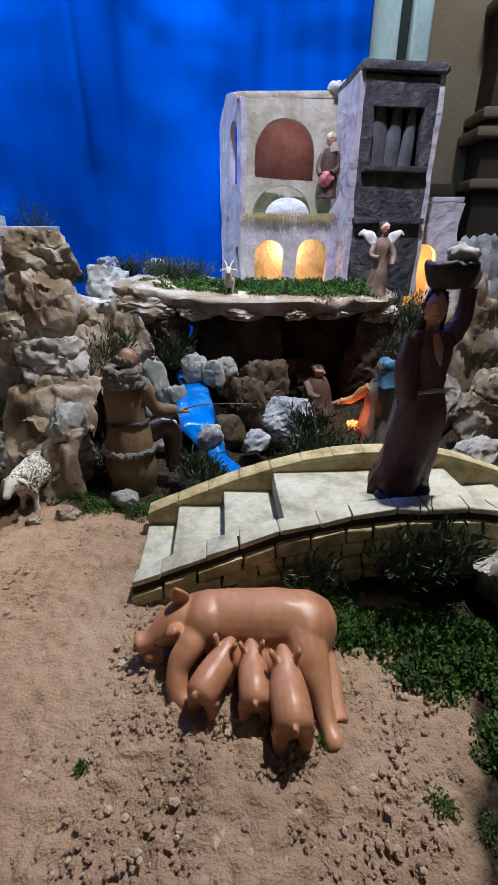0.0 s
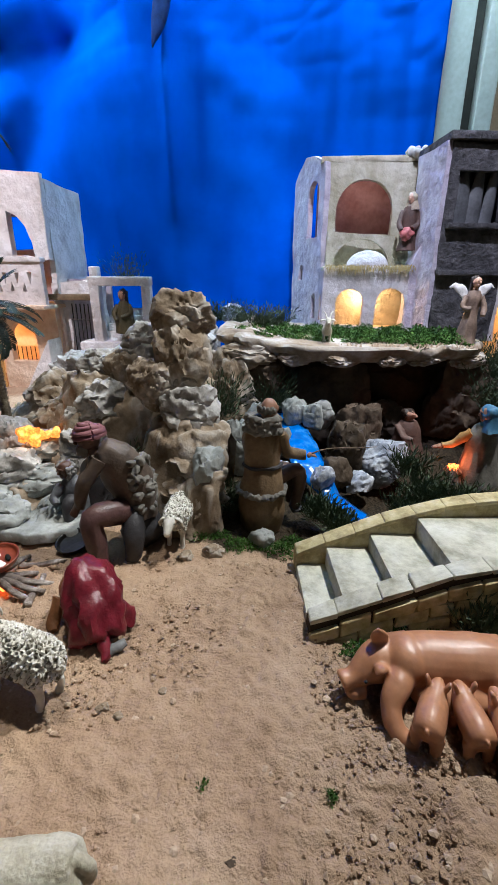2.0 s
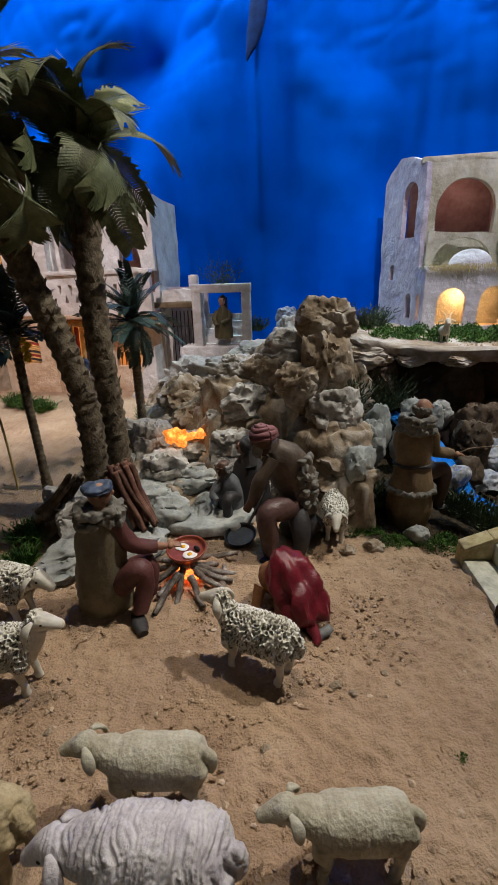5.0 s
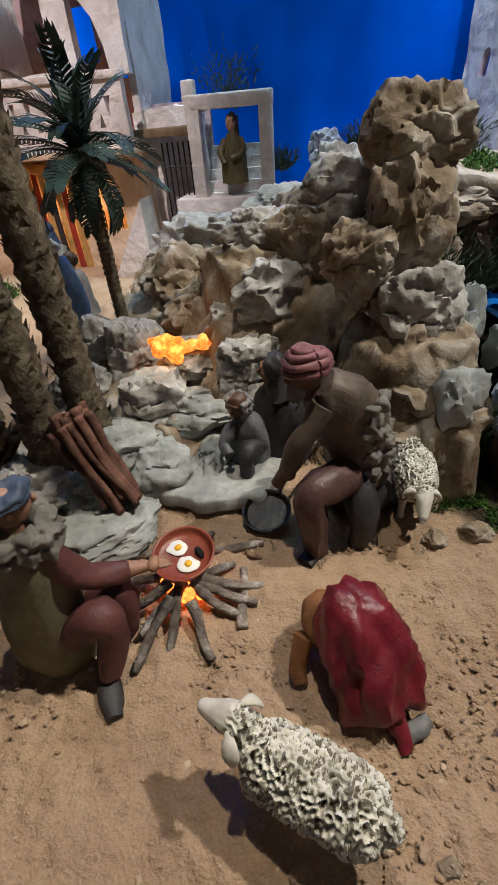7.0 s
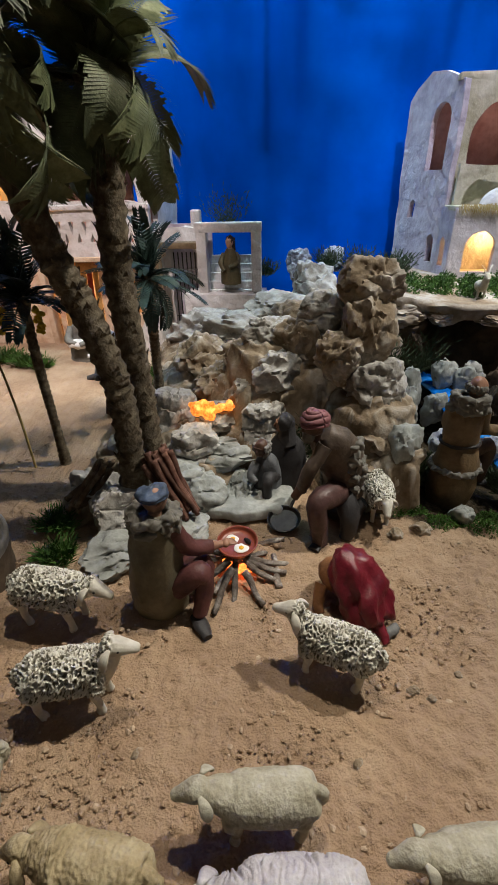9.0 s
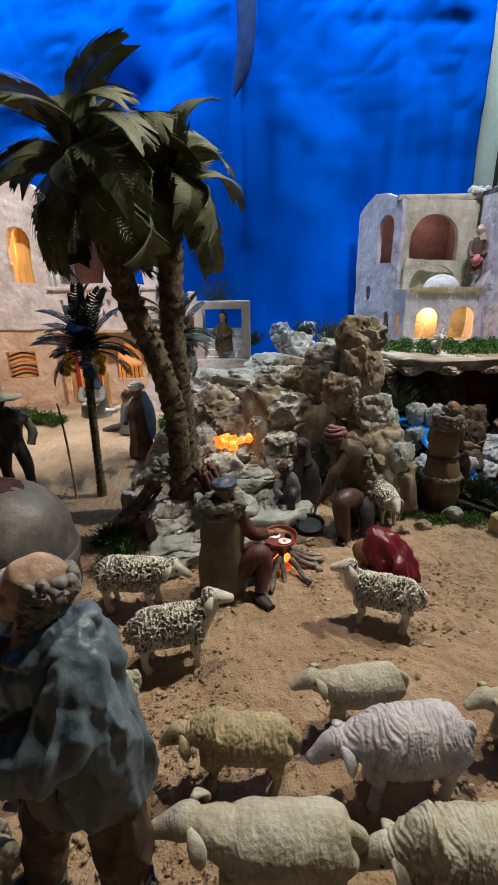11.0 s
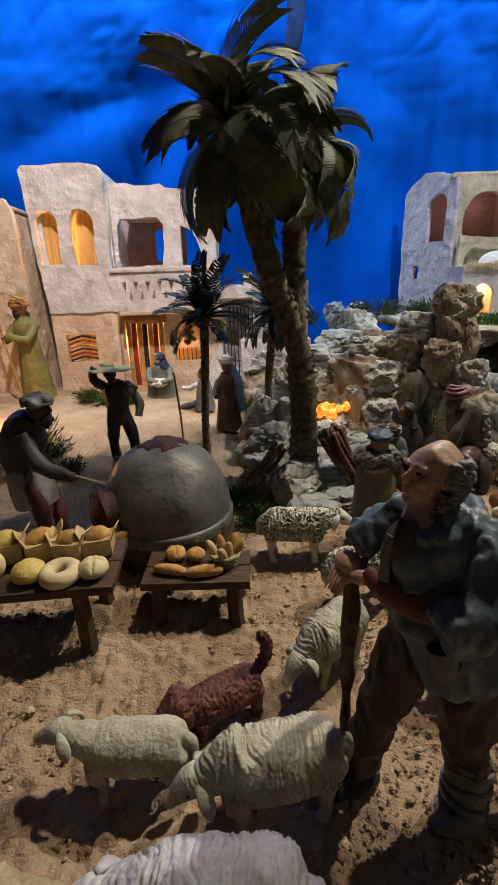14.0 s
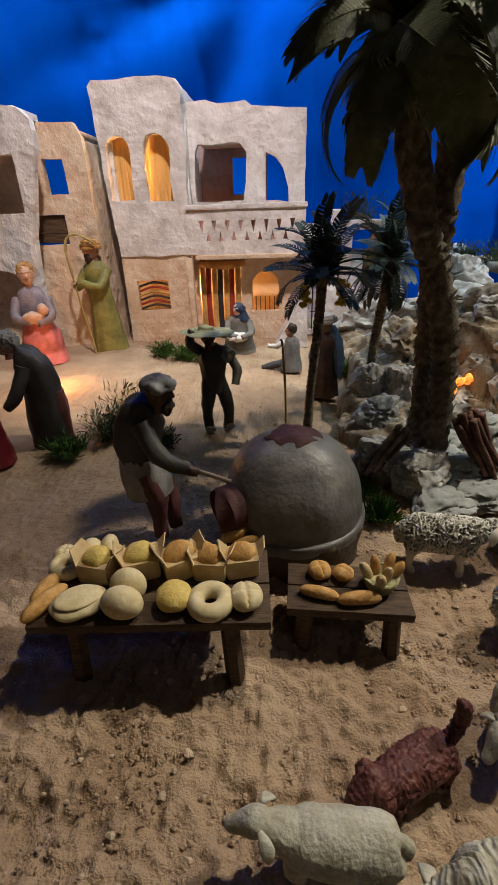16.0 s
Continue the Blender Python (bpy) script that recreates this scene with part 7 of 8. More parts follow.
# child kneeling under a crimson cloak
bm = bmesh.new()
loft(bm, [(-0.050, 0.024, 0.040, 0.010, 0.010), (-0.040, 0.022, 0.045, 0.026, 0.026), (-0.018, 0.014, 0.048, 0.032, 0.030), (0.0, 0.006, 0.046, 0.030, 0.030)], 0, segs=20)
robe(bm, [(-0.022, 0.024, 0.083, 0.012, 0.010), (-0.012, 0.016, 0.080, 0.034, 0.026), (0.006, 0.0, 0.062, 0.042, 0.036), (0.022, -0.018, 0.036, 0.046, 0.038), (0.036, -0.034, 0.012, 0.046, 0.034), (0.040, -0.040, 0.004, 0.036, 0.026)], 1, folds=6, amp=0.15, seed=2.0, segs=56)
loft(bm, [(0.040, -0.045, 0.020, 0.012, 0.008), (0.050, -0.066, 0.010, 0.007, 0.004), (0.054, -0.080, 0.004, 0.002, 0.001)], 1, segs=8)
limb(bm, [(-0.048, 0.0, 0.04), (-0.055, -0.02, 0.015), (-0.05, -0.034, 0.004)], 0.012, 0.008, 0)
loft(bm, [(0.052, -0.072, 0.005, 0.007, 0.005), (0.066, -0.060, 0.008, 0.009, 0.006), (0.076, -0.052, 0.010, 0.005, 0.004)], 2, segs=10)
bm.normal_update()
for v in bm.verts:
    if v.link_faces and v.link_faces[0].material_index == 1:
        c = v.co
        v.co += v.normal * 0.0100 * (0.6 - 2.4 * abs(noise.noise(Vector((c.x * 34 - c.z * 16 + 4, c.y * 24, c.z * 9)))))
statue("kneeling_child_figurine", bm, [dye("ochre_brown_tunic", (0.24, 0.11, 0.045)), RED, GREY_CLOTH], pose(-0.462, 0.468, 0.002) @ Matrix.Diagonal((0.86, 0.86, 0.92, 1)), "kneeling child in ochre tunic and crimson cloak")

# shepherd in a blue cap sitting by the fire, back to the viewer
bm = bmesh.new()
robe(bm, [(0, 0, 0.0, 0.042, 0.036), (0, 0, 0.03, 0.043, 0.038), (0, 0.002, 0.08, 0.038, 0.032), (0.002, 0.006, 0.125, 0.036, 0.028), (0.004, 0.008, 0.155, 0.028, 0.022), (0.006, 0.010, 0.168, 0.014, 0.012)], 1, folds=6, amp=0.03)
wool = bmesh.new()
for i in range(60):
    q = random.Random(i + 5)
    a = q.uniform(0, 6.283)
    blob(wool, (0.004 + 0.030 * math.cos(a), 0.008 + 0.024 * math.sin(a), 0.146 + q.uniform(0, 0.026)), (0.011, 0.010, 0.007), 4, level=2, rough=0.6, freq=250)
absorb(bm, fuse(wool, 0.0014, 1), 4)
head(bm, (0.008, 0.012, 0.190), 0.0185, 0, 4, face=(0.7, 0.7, -0.3), style="cap", cloth=3, beard=4)
limb(bm, [(0.03, 0.006, 0.145), (0.052, 0.010, 0.105), (0.075, 0.035, 0.090)], 0.014, 0.010, 2)
limb(bm, [(0.075, 0.035, 0.090), (0.092, 0.045, 0.086)], 0.008, 0.006, 0)
hand(bm, (0.098, 0.048, 0.086), 0.0068, 0, way=(0.8, 0.5, 0))
limb(bm, [(0.02, -0.004, 0.035), (0.062, -0.010, 0.075), (0.075, -0.008, 0.06), (0.068, -0.028, 0.012)], 0.021, 0.011, 2)
limb(bm, [(0.02, 0.02, 0.035), (0.065, 0.03, 0.06), (0.065, 0.02, 0.01)], 0.020, 0.011, 2)
loft(bm, [(0.060, -0.024, 0.004, 0.010, 0.007), (0.075, -0.046, 0.004, 0.012, 0.007), (0.084, -0.060, 0.003, 0.007, 0.005)], 5, segs=10)
statue("shepherd_figurine", bm, [SKIN, dye("khaki_waistcoat", (0.14, 0.12, 0.075)), MAROON, dye("slate_cap", (0.06, 0.085, 0.14)), FLEECE, BLACK_CLOTH], pose(-0.750, 0.444, 0.002, 0, 0, 0), "shepherd in slate cap and khaki waistcoat sitting by the fire")

# the tall shepherd leaning on his staff
def make_tall_shepherd():
    bm = bmesh.new()
    # trousers and wrapped boots
    legs = bmesh.new()
    limb(legs, [(0.012, 0.004, 0.205), (-0.008, 0.006, 0.135), (-0.022, 0.010, 0.075), (-0.030, 0.014, 0.018)], 0.0245, 0.0140, 0, segs=16)
    limb(legs, [(0.030, -0.006, 0.205), (0.046, -0.012, 0.135), (0.054, -0.017, 0.060)], 0.0245, 0.0170, 0, segs=16)
    legs = fuse(legs, 0.0017, 3)
    for v in legs.verts:
        c = v.co
        v.co += v.normal * 0.0030 * (1 - 2.5 * abs(noise.noise(Vector((c.x * 55, c.y * 55, c.z * 34 + c.x * 30)))))
    absorb(bm, legs, 3)
    limb(bm, [(0.053, -0.017, 0.070), (0.057, -0.018, 0.036), (0.058, -0.018, 0.006)], 0.0185, 0.0165, 6, segs=16)
    for k in range(4):
        z = 0.014 + 0.015 * k
        loft(bm, [(0.0565 + 0.018 * math.cos(a), -0.018 + 0.018 * math.sin(a), z + 0.004 * math.sin(a + k), 0.0028) for a in (2 * math.pi * i / 14 for i in range(15))], 6, segs=6)
    for x, y, mat in ((-0.030, 0.012, 9), (0.058, -0.020, 6)):
        loft(bm, [(x + 0.016, y + 0.004, 0.007, 0.010, 0.009), (x, y - 0.002, 0.009, 0.0165, 0.012), (x - 0.020, y - 0.008, 0.007, 0.013, 0.009), (x - 0.034, y - 0.013, 0.005, 0.006, 0.005)], mat, segs=14)
    # cloak, melted out of body, sleeves, drape and collar
    ck = bmesh.new()
    robe(ck, [(0.004, 0.002, 0.291, 0.018, 0.016), (0.006, 0.0, 0.284, 0.028, 0.024), (0.009, 0.0, 0.268, 0.042, 0.031), (0.012, 0.0, 0.240, 0.043, 0.034), (0.018, 0.0, 0.205, 0.041, 0.035), (0.030, -0.004, 0.180, 0.040, 0.036), (0.040, -0.006, 0.158, 0.036, 0.034), (0.042, -0.006, 0.150, 0.028, 0.026)], 0, folds=5, amp=0.08, seed=0.7, segs=40)
    limb(ck, [(-0.012, 0.016, 0.276), (-0.034, 0.020, 0.264), (-0.050, 0.016, 0.250)], 0.020, 0.0125, 0)
    limb(ck, [(0.026, -0.008, 0.278), (0.030, -0.028, 0.258), (0.018, -0.042, 0.234), (-0.004, -0.042, 0.218)], 0.020, 0.021, 0, segs=18)
    limb(ck, [(0.030, -0.014, 0.262), (0.046, -0.022, 0.225), (0.050, -0.018, 0.185)], 0.018, 0.019, 0, segs=16)
    loft(ck, [(0.004 + 0.027 * math.cos(a), 0.0 + 0.022 * math.sin(a), 0.282 + 0.009 * math.cos(a), 0.0070 + 0.002 * math.cos(a)) for a in (2 * math.pi * i / 20 for i in range(21))], 0, segs=9)
    ck = fuse(ck, 0.0016, 3)
    for v in ck.verts:
        c = v.co
        a = math.atan2(c.x - 0.036, 0.292 - c.z) * 3.6 + c.y * 20
        far = smooth01(0.015, 0.07, (c - Vector((0.034, -0.008, 0.288))).length)
        v.co += v.normal * (0.0040 * far * (0.7 - 2.4 * abs(noise.noise(Vector((a, c.y * 12, c.z * 9 + 2.0))))) + 0.0010 * noise.noise(c * 130))
    absorb(bm, ck, 1)
    # open chest, forearm, hands, pouch
    blob(bm, (-0.021, -0.007, 0.262), (0.0165, 0.014, 0.025), 3, level=4, rough=0.15, freq=70)
    limb(bm, [(-0.034, -0.012, 0.276), (-0.038, -0.014, 0.260), (-0.036, -0.016, 0.242)], 0.0036, 0.0040, 10, segs=8)
    limb(bm, [(0.002, -0.034, 0.228), (-0.024, -0.024, 0.228), (-0.046, -0.002, 0.238)], 0.0105, 0.0085, 5)
    loft(bm, [(-0.046 + 0.0 * a, 0.017 + 0.013 * math.cos(a), 0.249 + 0.013 * math.sin(a), 0.0028) for a in (2 * math.pi * i / 12 for i in range(13))], 2, segs=6)
    hand(bm, (-0.058, 0.010, 0.240), 0.0098, 7, way=(-0.6, -0.4, -0.5))
    hand(bm, (-0.052, 0.001, 0.236), 0.0088, 7, way=(-0.7, 0.1, -0.3))
    limb(bm, [(0.004, -0.034, 0.200), (0.008, -0.036, 0.180), (0.012, -0.034, 0.158)], 0.011, 0.008, 6)
    loft(bm, [(-0.054, 0.008, 0.236, 0.0068), (-0.049, 0.014, 0.17, 0.0064), (-0.044, 0.026, 0.09, 0.0060), (-0.034, 0.040, 0.0, 0.0056)], 8, segs=10)
    # head in one piece, bald on the crown, curls round the back
    r = 0.0225
    hm = Matrix.Translation((-0.005, 0.0, 0.319)) @ Matrix.Rotation(math.atan2(-1, 0.20), 4, "Z") @ Matrix.Rotation(radians(-14), 4, "X")
    hb = bmesh.new()
    blob(hb, (0, r * 0.12, r * 0.16), (r * 0.78, r * 0.94, r * 0.90), 0, level=4)
    blob(hb, (0, -r * 0.28, -r * 0.42), (r * 0.58, r * 0.58, r * 0.62), 0, level=4)
    blob(hb, (0, -r * 0.66, -r * 0.84), (r * 0.28, r * 0.22, r * 0.20), 0, level=3)
    blob(hb, (0, -r * 0.72, r * 0.18), (r * 0.56, r * 0.16, r * 0.12), 0, level=3)
    loft(hb, [(0, -r * 0.80, r * 0.12, r * 0.10), (0, -r * 0.96, -r * 0.14, r * 0.11), (0, -r * 1.00, -r * 0.24, r * 0.13), (0, -r * 0.86, -r * 0.32, r * 0.11)], 0, segs=10)
    for z in (-0.50, -0.64):
        blob(hb, (0, -r * 0.82, r * z), (r * 0.24, r * 0.12, r * 0.07), 0, level=3)
    for s in (-1, 1):
        blob(hb, (s * r * 0.42, -r * 0.56, -r * 0.20), (r * 0.22, r * 0.22, r * 0.20), 0, level=3)
        blob(hb, (s * r * 0.80, r * 0.02, -r * 0.08), (r * 0.12, r * 0.20, r * 0.28), 0, level=3)
    loft(hb, [(0, 0.10 * r, -r * 0.5, r * 0.52), (0, 0.16 * r, -r * 1.0, r * 0.50), (0, 0.20 * r, -r * 1.7, r * 0.66)], 0, segs=16)
    hb = fuse(hb, 0.0009, 2)
    absorb(bm, hb, 0, hm)
    for s in (-1, 1):
        blob(bm, (s * r * 0.32, -r * 0.78, r * 0.02), (r * 0.13, r * 0.07, r * 0.055), 11, hm, 2)
        loft(bm, [(s * r * 0.14, -r * 0.86, r * 0.20, r * 0.03), (s * r * 0.36, -r * 0.82, r * 0.25, r * 0.05), (s * r * 0.56, -r * 0.66, r * 0.18, r * 0.025)], 4, hm, 6)
    rnd = random.Random(3)
    for i in range(230):
        a, z = rnd.uniform(-0.02, 3.16), rnd.uniform(-1.15, 0.58)
        q = math.sqrt(max(0.10, 1 - (z * 0.70) ** 2))
        blob(bm, (r * 0.86 * q * math.cos(a), r * 1.02 * q * math.sin(a) + r * 0.10, r * z + r * 0.10 * math.sin(a)), (r * 0.17, r * 0.17, r * 0.13), 4, hm, 2, 0.6, 600)
    statue("standing_shepherd_figurine", bm, [dye("weathered_skin", (0.40, 0.265, 0.195), 0.42), BLUE_GREY, BLUE_GREY, dye("dark_umber_trousers", (0.075, 0.048, 0.034)), HAIR_GREY, dye("rust_sleeve", (0.13, 0.045, 0.035)), GREY_CLOTH, SKIN_PALE, STICK, BLACK_CLOTH, FLEECE, IRON], pose(-0.857, 0.014, 0.0) @ Matrix(((1, 0, 0.095, 0), (0, 1, 0.085, 0), (0, 0, 1, 0), (0, 0, 0, 1))), "tall bald shepherd in slate blue cloak leaning on a staff")


make_tall_shepherd()

# baker in front of the oven
bm = bmesh.new()
limb(bm, [(-0.006, -0.012, 0.105), (0.006, -0.016, 0.06), (0.004, -0.016, 0.0)], 0.018, 0.010, 2)
limb(bm, [(-0.01, 0.012, 0.105), (0.014, 0.010, 0.06), (0.018, 0.010, 0.0)], 0.018, 0.010, 2)
robe(bm, [(-0.008, 0, 0.065, 0.034, 0.030), (-0.014, 0, 0.10, 0.036, 0.030), (-0.014, 0, 0.128, 0.028, 0.026)], 3, folds=6, amp=0.06)
robe(bm, [(-0.016, 0, 0.12, 0.029, 0.026), (-0.018, 0, 0.155, 0.032, 0.028), (-0.004, 0, 0.190, 0.030, 0.026), (0.010, 0, 0.205, 0.016, 0.014)], 1, folds=5, amp=0.05)
head(bm, (0.024, 0, 0.222), 0.0195, 0, 4, face=(1, -0.2, -0.2), style="cap", cloth=4, beard=5)
limb(bm, [(0.0, -0.022, 0.185), (0.028, -0.034, 0.145), (0.066, -0.030, 0.125)], 0.013, 0.009, 1)
limb(bm, [(0.066, -0.030, 0.126), (0.078, -0.028, 0.122)], 0.008, 0.007, 0)
loft(bm, [(0.060, -0.030, 0.128, 0.0022), (0.118, -0.022, 0.108, 0.0022)], 6, segs=7)
statue("baker_figurine", bm, [SKIN_DARK, dye("charcoal_tunic", (0.045, 0.042, 0.04)), MAROON, dye("grey_apron", (0.26, 0.25, 0.24)), GREY_CLOTH, HAIR, CREAM_CLOTH], pose(-1.338, 0.440, 0.036, 0, 0, -8) @ Matrix.Scale(1.10, 4), "stooping baker in charcoal tunic and grey apron, feeding the oven")

# man in a wide straw hat with a staff
bm = bmesh.new()
limb(bm, [(-0.008, 0, 0.11), (-0.018, -0.01, 0.06), (-0.016, 0, 0.0)], 0.016, 0.010, 2)
limb(bm, [(0.008, 0, 0.11), (0.022, -0.012, 0.06), (0.024, -0.004, 0.0)], 0.016, 0.010, 2)
robe(bm, [(0, 0, 0.085, 0.026, 0.022), (0, 0, 0.12, 0.024, 0.020), (0, -0.002, 0.16, 0.030, 0.022), (-0.004, -0.006, 0.180, 0.014, 0.012)], 1, folds=5, amp=0.06)
head(bm, (-0.010, -0.012, 0.200), 0.0175, 0, 4, face=(-0.5, -0.8, 0), style="hat", cloth=3)
limb(bm, [(-0.026, 0, 0.168), (-0.045, -0.006, 0.19), (-0.040, -0.012, 0.215)], 0.010, 0.007, 1)
limb(bm, [(0.028, 0, 0.165), (0.046, -0.012, 0.130), (0.040, -0.02, 0.10)], 0.010, 0.007, 5)
blob(bm, (0.024, -0.01, 0.16), (0.018, 0.016, 0.016), 5, rough=0.4, freq=120)
for x in (-0.018, 0.024):
    loft(bm, [(x, 0.004, 0.005, 0.009, 0.006), (x, -0.02, 0.004, 0.010, 0.006)], 5, segs=10)
statue("man_with_hat_figurine", bm, [SKIN_DARK, dye("dark_olive_tunic", (0.05, 0.048, 0.04)), BLACK_CLOTH, STRAW_HAT, HAIR, FLEECE], pose(-1.294, 0.818, 0.045, 0, 0, 22) @ Matrix.Scale(1.12, 4), "man in a wide straw hat walking on the sand")

# seated woman by the house, kneeling boy, woman in a blue veil
bm = bmesh.new()
robe(bm, [(0, 0, 0.0, 0.052, 0.044), (0, 0, 0.04, 0.046, 0.040), (0, 0, 0.09, 0.034, 0.028), (0, 0, 0.125, 0.030, 0.024), (0, 0, 0.142, 0.014, 0.012)], 1, folds=7, amp=0.06)
head(bm, (0, -0.006, 0.165), 0.019, 0, 3, face=(-0.5, -0.8, -0.3), style="scarf", cloth=2)
limb(bm, [(-0.03, -0.004, 0.12), (-0.03, -0.04, 0.085), (0.0, -0.055, 0.075)], 0.012, 0.008, 1)
limb(bm, [(0.03, -0.004, 0.12), (0.04, -0.04, 0.085), (0.014, -0.06, 0.075)], 0.012, 0.008, 1)
blob(bm, (0, -0.04, 0.07), (0.03, 0.024, 0.016), 4, rough=0.3, freq=90)
statue("seated_woman_figurine", bm, [SKIN_PALE, FLEECE, NAVY, HAIR, WHITE_CLOTH], pose(-1.290, 1.42, 0.063) @ Matrix.Diagonal((1.15, 1.15, 0.92, 1)), "woman in navy shawl sitting by the house door")
bm = bmesh.new()
robe(bm, [(0, 0, 0.0, 0.034, 0.03), (0, 0, 0.05, 0.028, 0.024), (0, 0, 0.09, 0.022, 0.018), (0, 0, 0.105, 0.012, 0.010)], 1, folds=6, amp=0.05)
head(bm, (0.004, 0, 0.125), 0.016, 0, 2, face=(1, -0.2, -0.2), style="hair")
limb(bm, [(0.02, 0, 0.09), (0.05, -0.01, 0.075), (0.075, -0.01, 0.08)], 0.009, 0.006, 3)
limb(bm, [(0.01, -0.01, 0.02), (0.05, -0.02, 0.012), (0.09, -0.02, 0.004)], 0.014, 0.009, 4)
statue("kneeling_boy_figurine", bm, [SKIN, GREY_CLOTH, HAIR, WHITE_CLOTH, BLACK_CLOTH], pose(-1.108, 1.215, 0.060, 0, 0, 190), "kneeling boy in grey shirt on the plaza sand")
bm = bmesh.new()
robe(bm, [(0, 0, 0.165, 0.016, 0.014), (0, 0, 0.14, 0.028, 0.022), (0, 0, 0.09, 0.026, 0.022), (0, 0, 0.0, 0.036, 0.030)], 1, folds=8, amp=0.09)
head(bm, (0, -0.004, 0.188), 0.018, 0, 3, face=(-0.8, -0.5, -0.2), style="turban", cloth=3)
loft(bm, [(0.006, 0.006, 0.175, 0.016, 0.014), (0.024, 0.0, 0.14, 0.016, 0.018), (0.032, -0.004, 0.085, 0.014, 0.018), (0.034, -0.004, 0.05, 0.006, 0.010)], 2, segs=14, folds=4, amp=0.1)
limb(bm, [(-0.024, 0, 0.14), (-0.036, -0.016, 0.105), (-0.030, -0.03, 0.10)], 0.010, 0.007, 4)
statue("veiled_woman_figurine", bm, [SKIN, BROWN, dye("pale_blue_veil", (0.18, 0.28, 0.45)), WHITE_CLOTH, GREY_CLOTH], pose(-1.022, 1.02, 0.050) @ Matrix.Scale(1.05, 4), "woman in pale blue veil and white headband on the plaza")

# guitar-like player sitting under the porch
bm = bmesh.new()
robe(bm, [(0, 0, 0.0, 0.036, 0.034), (0, 0, 0.05, 0.034, 0.030), (0, 0, 0.09, 0.026, 0.022), (0, 0, 0.118, 0.013, 0.012)], 1, folds=6, amp=0.07)
head(bm, (-0.002, -0.004, 0.140), 0.017, 0, 2, face=(-0.4, -0.9, 0), style="long")
limb(bm, [(0.02, 0, 0.10), (0.028, -0.02, 0.075), (0.0, -0.034, 0.06)], 0.010, 0.007, 1)
limb(bm, [(-0.02, 0, 0.10), (-0.034, -0.02, 0.075), (-0.02, -0.034, 0.05)], 0.010, 0.007, 1)
statue("seated_player_figurine", bm, [SKIN_PALE, dye("moss_brown_robe", (0.11, 0.09, 0.045)), HAIR, OLIVE], pose(-0.80, 1.66, 0.275), "long-haired figure in moss brown robe sitting under the porch")

# the holy family side of the plaza
bm = bmesh.new()
robe(bm, [(0, 0, 0.0, 0.075, 0.060), (0, 0, 0.05, 0.068, 0.055), (0.006, -0.02, 0.10, 0.060, 0.050), (0, 0, 0.14, 0.042, 0.036)], 2, folds=7, amp=0.06)
robe(bm, [(0, 0, 0.13, 0.046, 0.038), (0, 0, 0.19, 0.052, 0.038), (0, 0, 0.235, 0.040, 0.030), (0, 0, 0.255, 0.018, 0.016)], 1, folds=5, amp=0.05)
head(bm, (0, -0.004, 0.292), 0.029, 0, 3, face=(0.3, -0.9, -0.3), style="hair")
limb(bm, [(-0.044, -0.004, 0.215), (-0.05, -0.05, 0.165), (0.0, -0.075, 0.155)], 0.018, 0.012, 1)
limb(bm, [(0.044, -0.004, 0.215), (0.056, -0.05, 0.165), (0.02, -0.080, 0.150)], 0.018, 0.012, 1)
blob(bm, (0.010, -0.068, 0.165), (0.036, 0.022, 0.020), 4, rough=0.3, freq=60)
blob(bm, (0.040, -0.066, 0.190), (0.017, 0.017, 0.018), 0, level=3)
statue("mother_figurine", bm, [SKIN_PALE, dye("grey_violet_shawl", (0.22, 0.18, 0.20)), PINK, OCHRE, SKIN_PALE], pose(-1.965, 1.315, 0.062, 0, 0, 15), "seated mother in violet shawl and rose skirt with a baby")
bm = bmesh.new()
robe(bm, [(0, 0, 0.315, 0.022, 0.020), (0, 0, 0.285, 0.044, 0.034), (0, 0, 0.23, 0.040, 0.034), (0.004, 0, 0.12, 0.048, 0.042), (0.008, 0, 0.0, 0.064, 0.050)], 1, folds=9, amp=0.07)
head(bm, (-0.006, -0.004, 0.350), 0.028, 0, 3, face=(-0.5, -0.8, -0.2), style="turban", cloth=3, beard=4)
limb(bm, [(-0.038, 0, 0.285), (-0.062, -0.02, 0.235), (-0.064, -0.045, 0.245)], 0.018, 0.012, 1)
limb(bm, [(0.038, 0, 0.285), (0.020, -0.050, 0.235), (-0.040, -0.055, 0.250)], 0.018, 0.012, 1)
hand(bm, (-0.062, -0.052, 0.25), 0.010, 0)
loft(bm, [(-0.030, -0.055, 0.0, 0.004), (-0.055, -0.058, 0.20, 0.0038), (-0.07, -0.058, 0.33, 0.0036), (-0.06, -0.058, 0.39, 0.0034), (-0.02, -0.05, 0.40, 0.003), (0.03, -0.04, 0.37, 0.0025)], 5, segs=8)
statue("robed_man_figurine", bm, [SKIN, OLIVE, OCHRE, OCHRE, HAIR, STRAW], pose(-1.795, 1.475, 0.062, 0, 0, 0), "bearded man in olive robe and ochre turban with a staff")
bm = bmesh.new()
robe(bm, [(0, 0, 0.0, 0.044, 0.036), (0, 0, 0.09, 0.038, 0.032), (0.0, 0, 0.15, 0.036, 0.028), (-0.016, 0, 0.185, 0.030, 0.024), (-0.03, 0, 0.20, 0.014, 0.012)], 1, folds=6, amp=0.06)
head(bm, (-0.046, -0.004, 0.215), 0.02, 0, 2, face=(-0.9, -0.3, -0.3), style="hair")
limb(bm, [(-0.01, -0.024, 0.175), (-0.03, -0.045, 0.12), (-0.05, -0.05, 0.10)], 0.014, 0.009, 1)
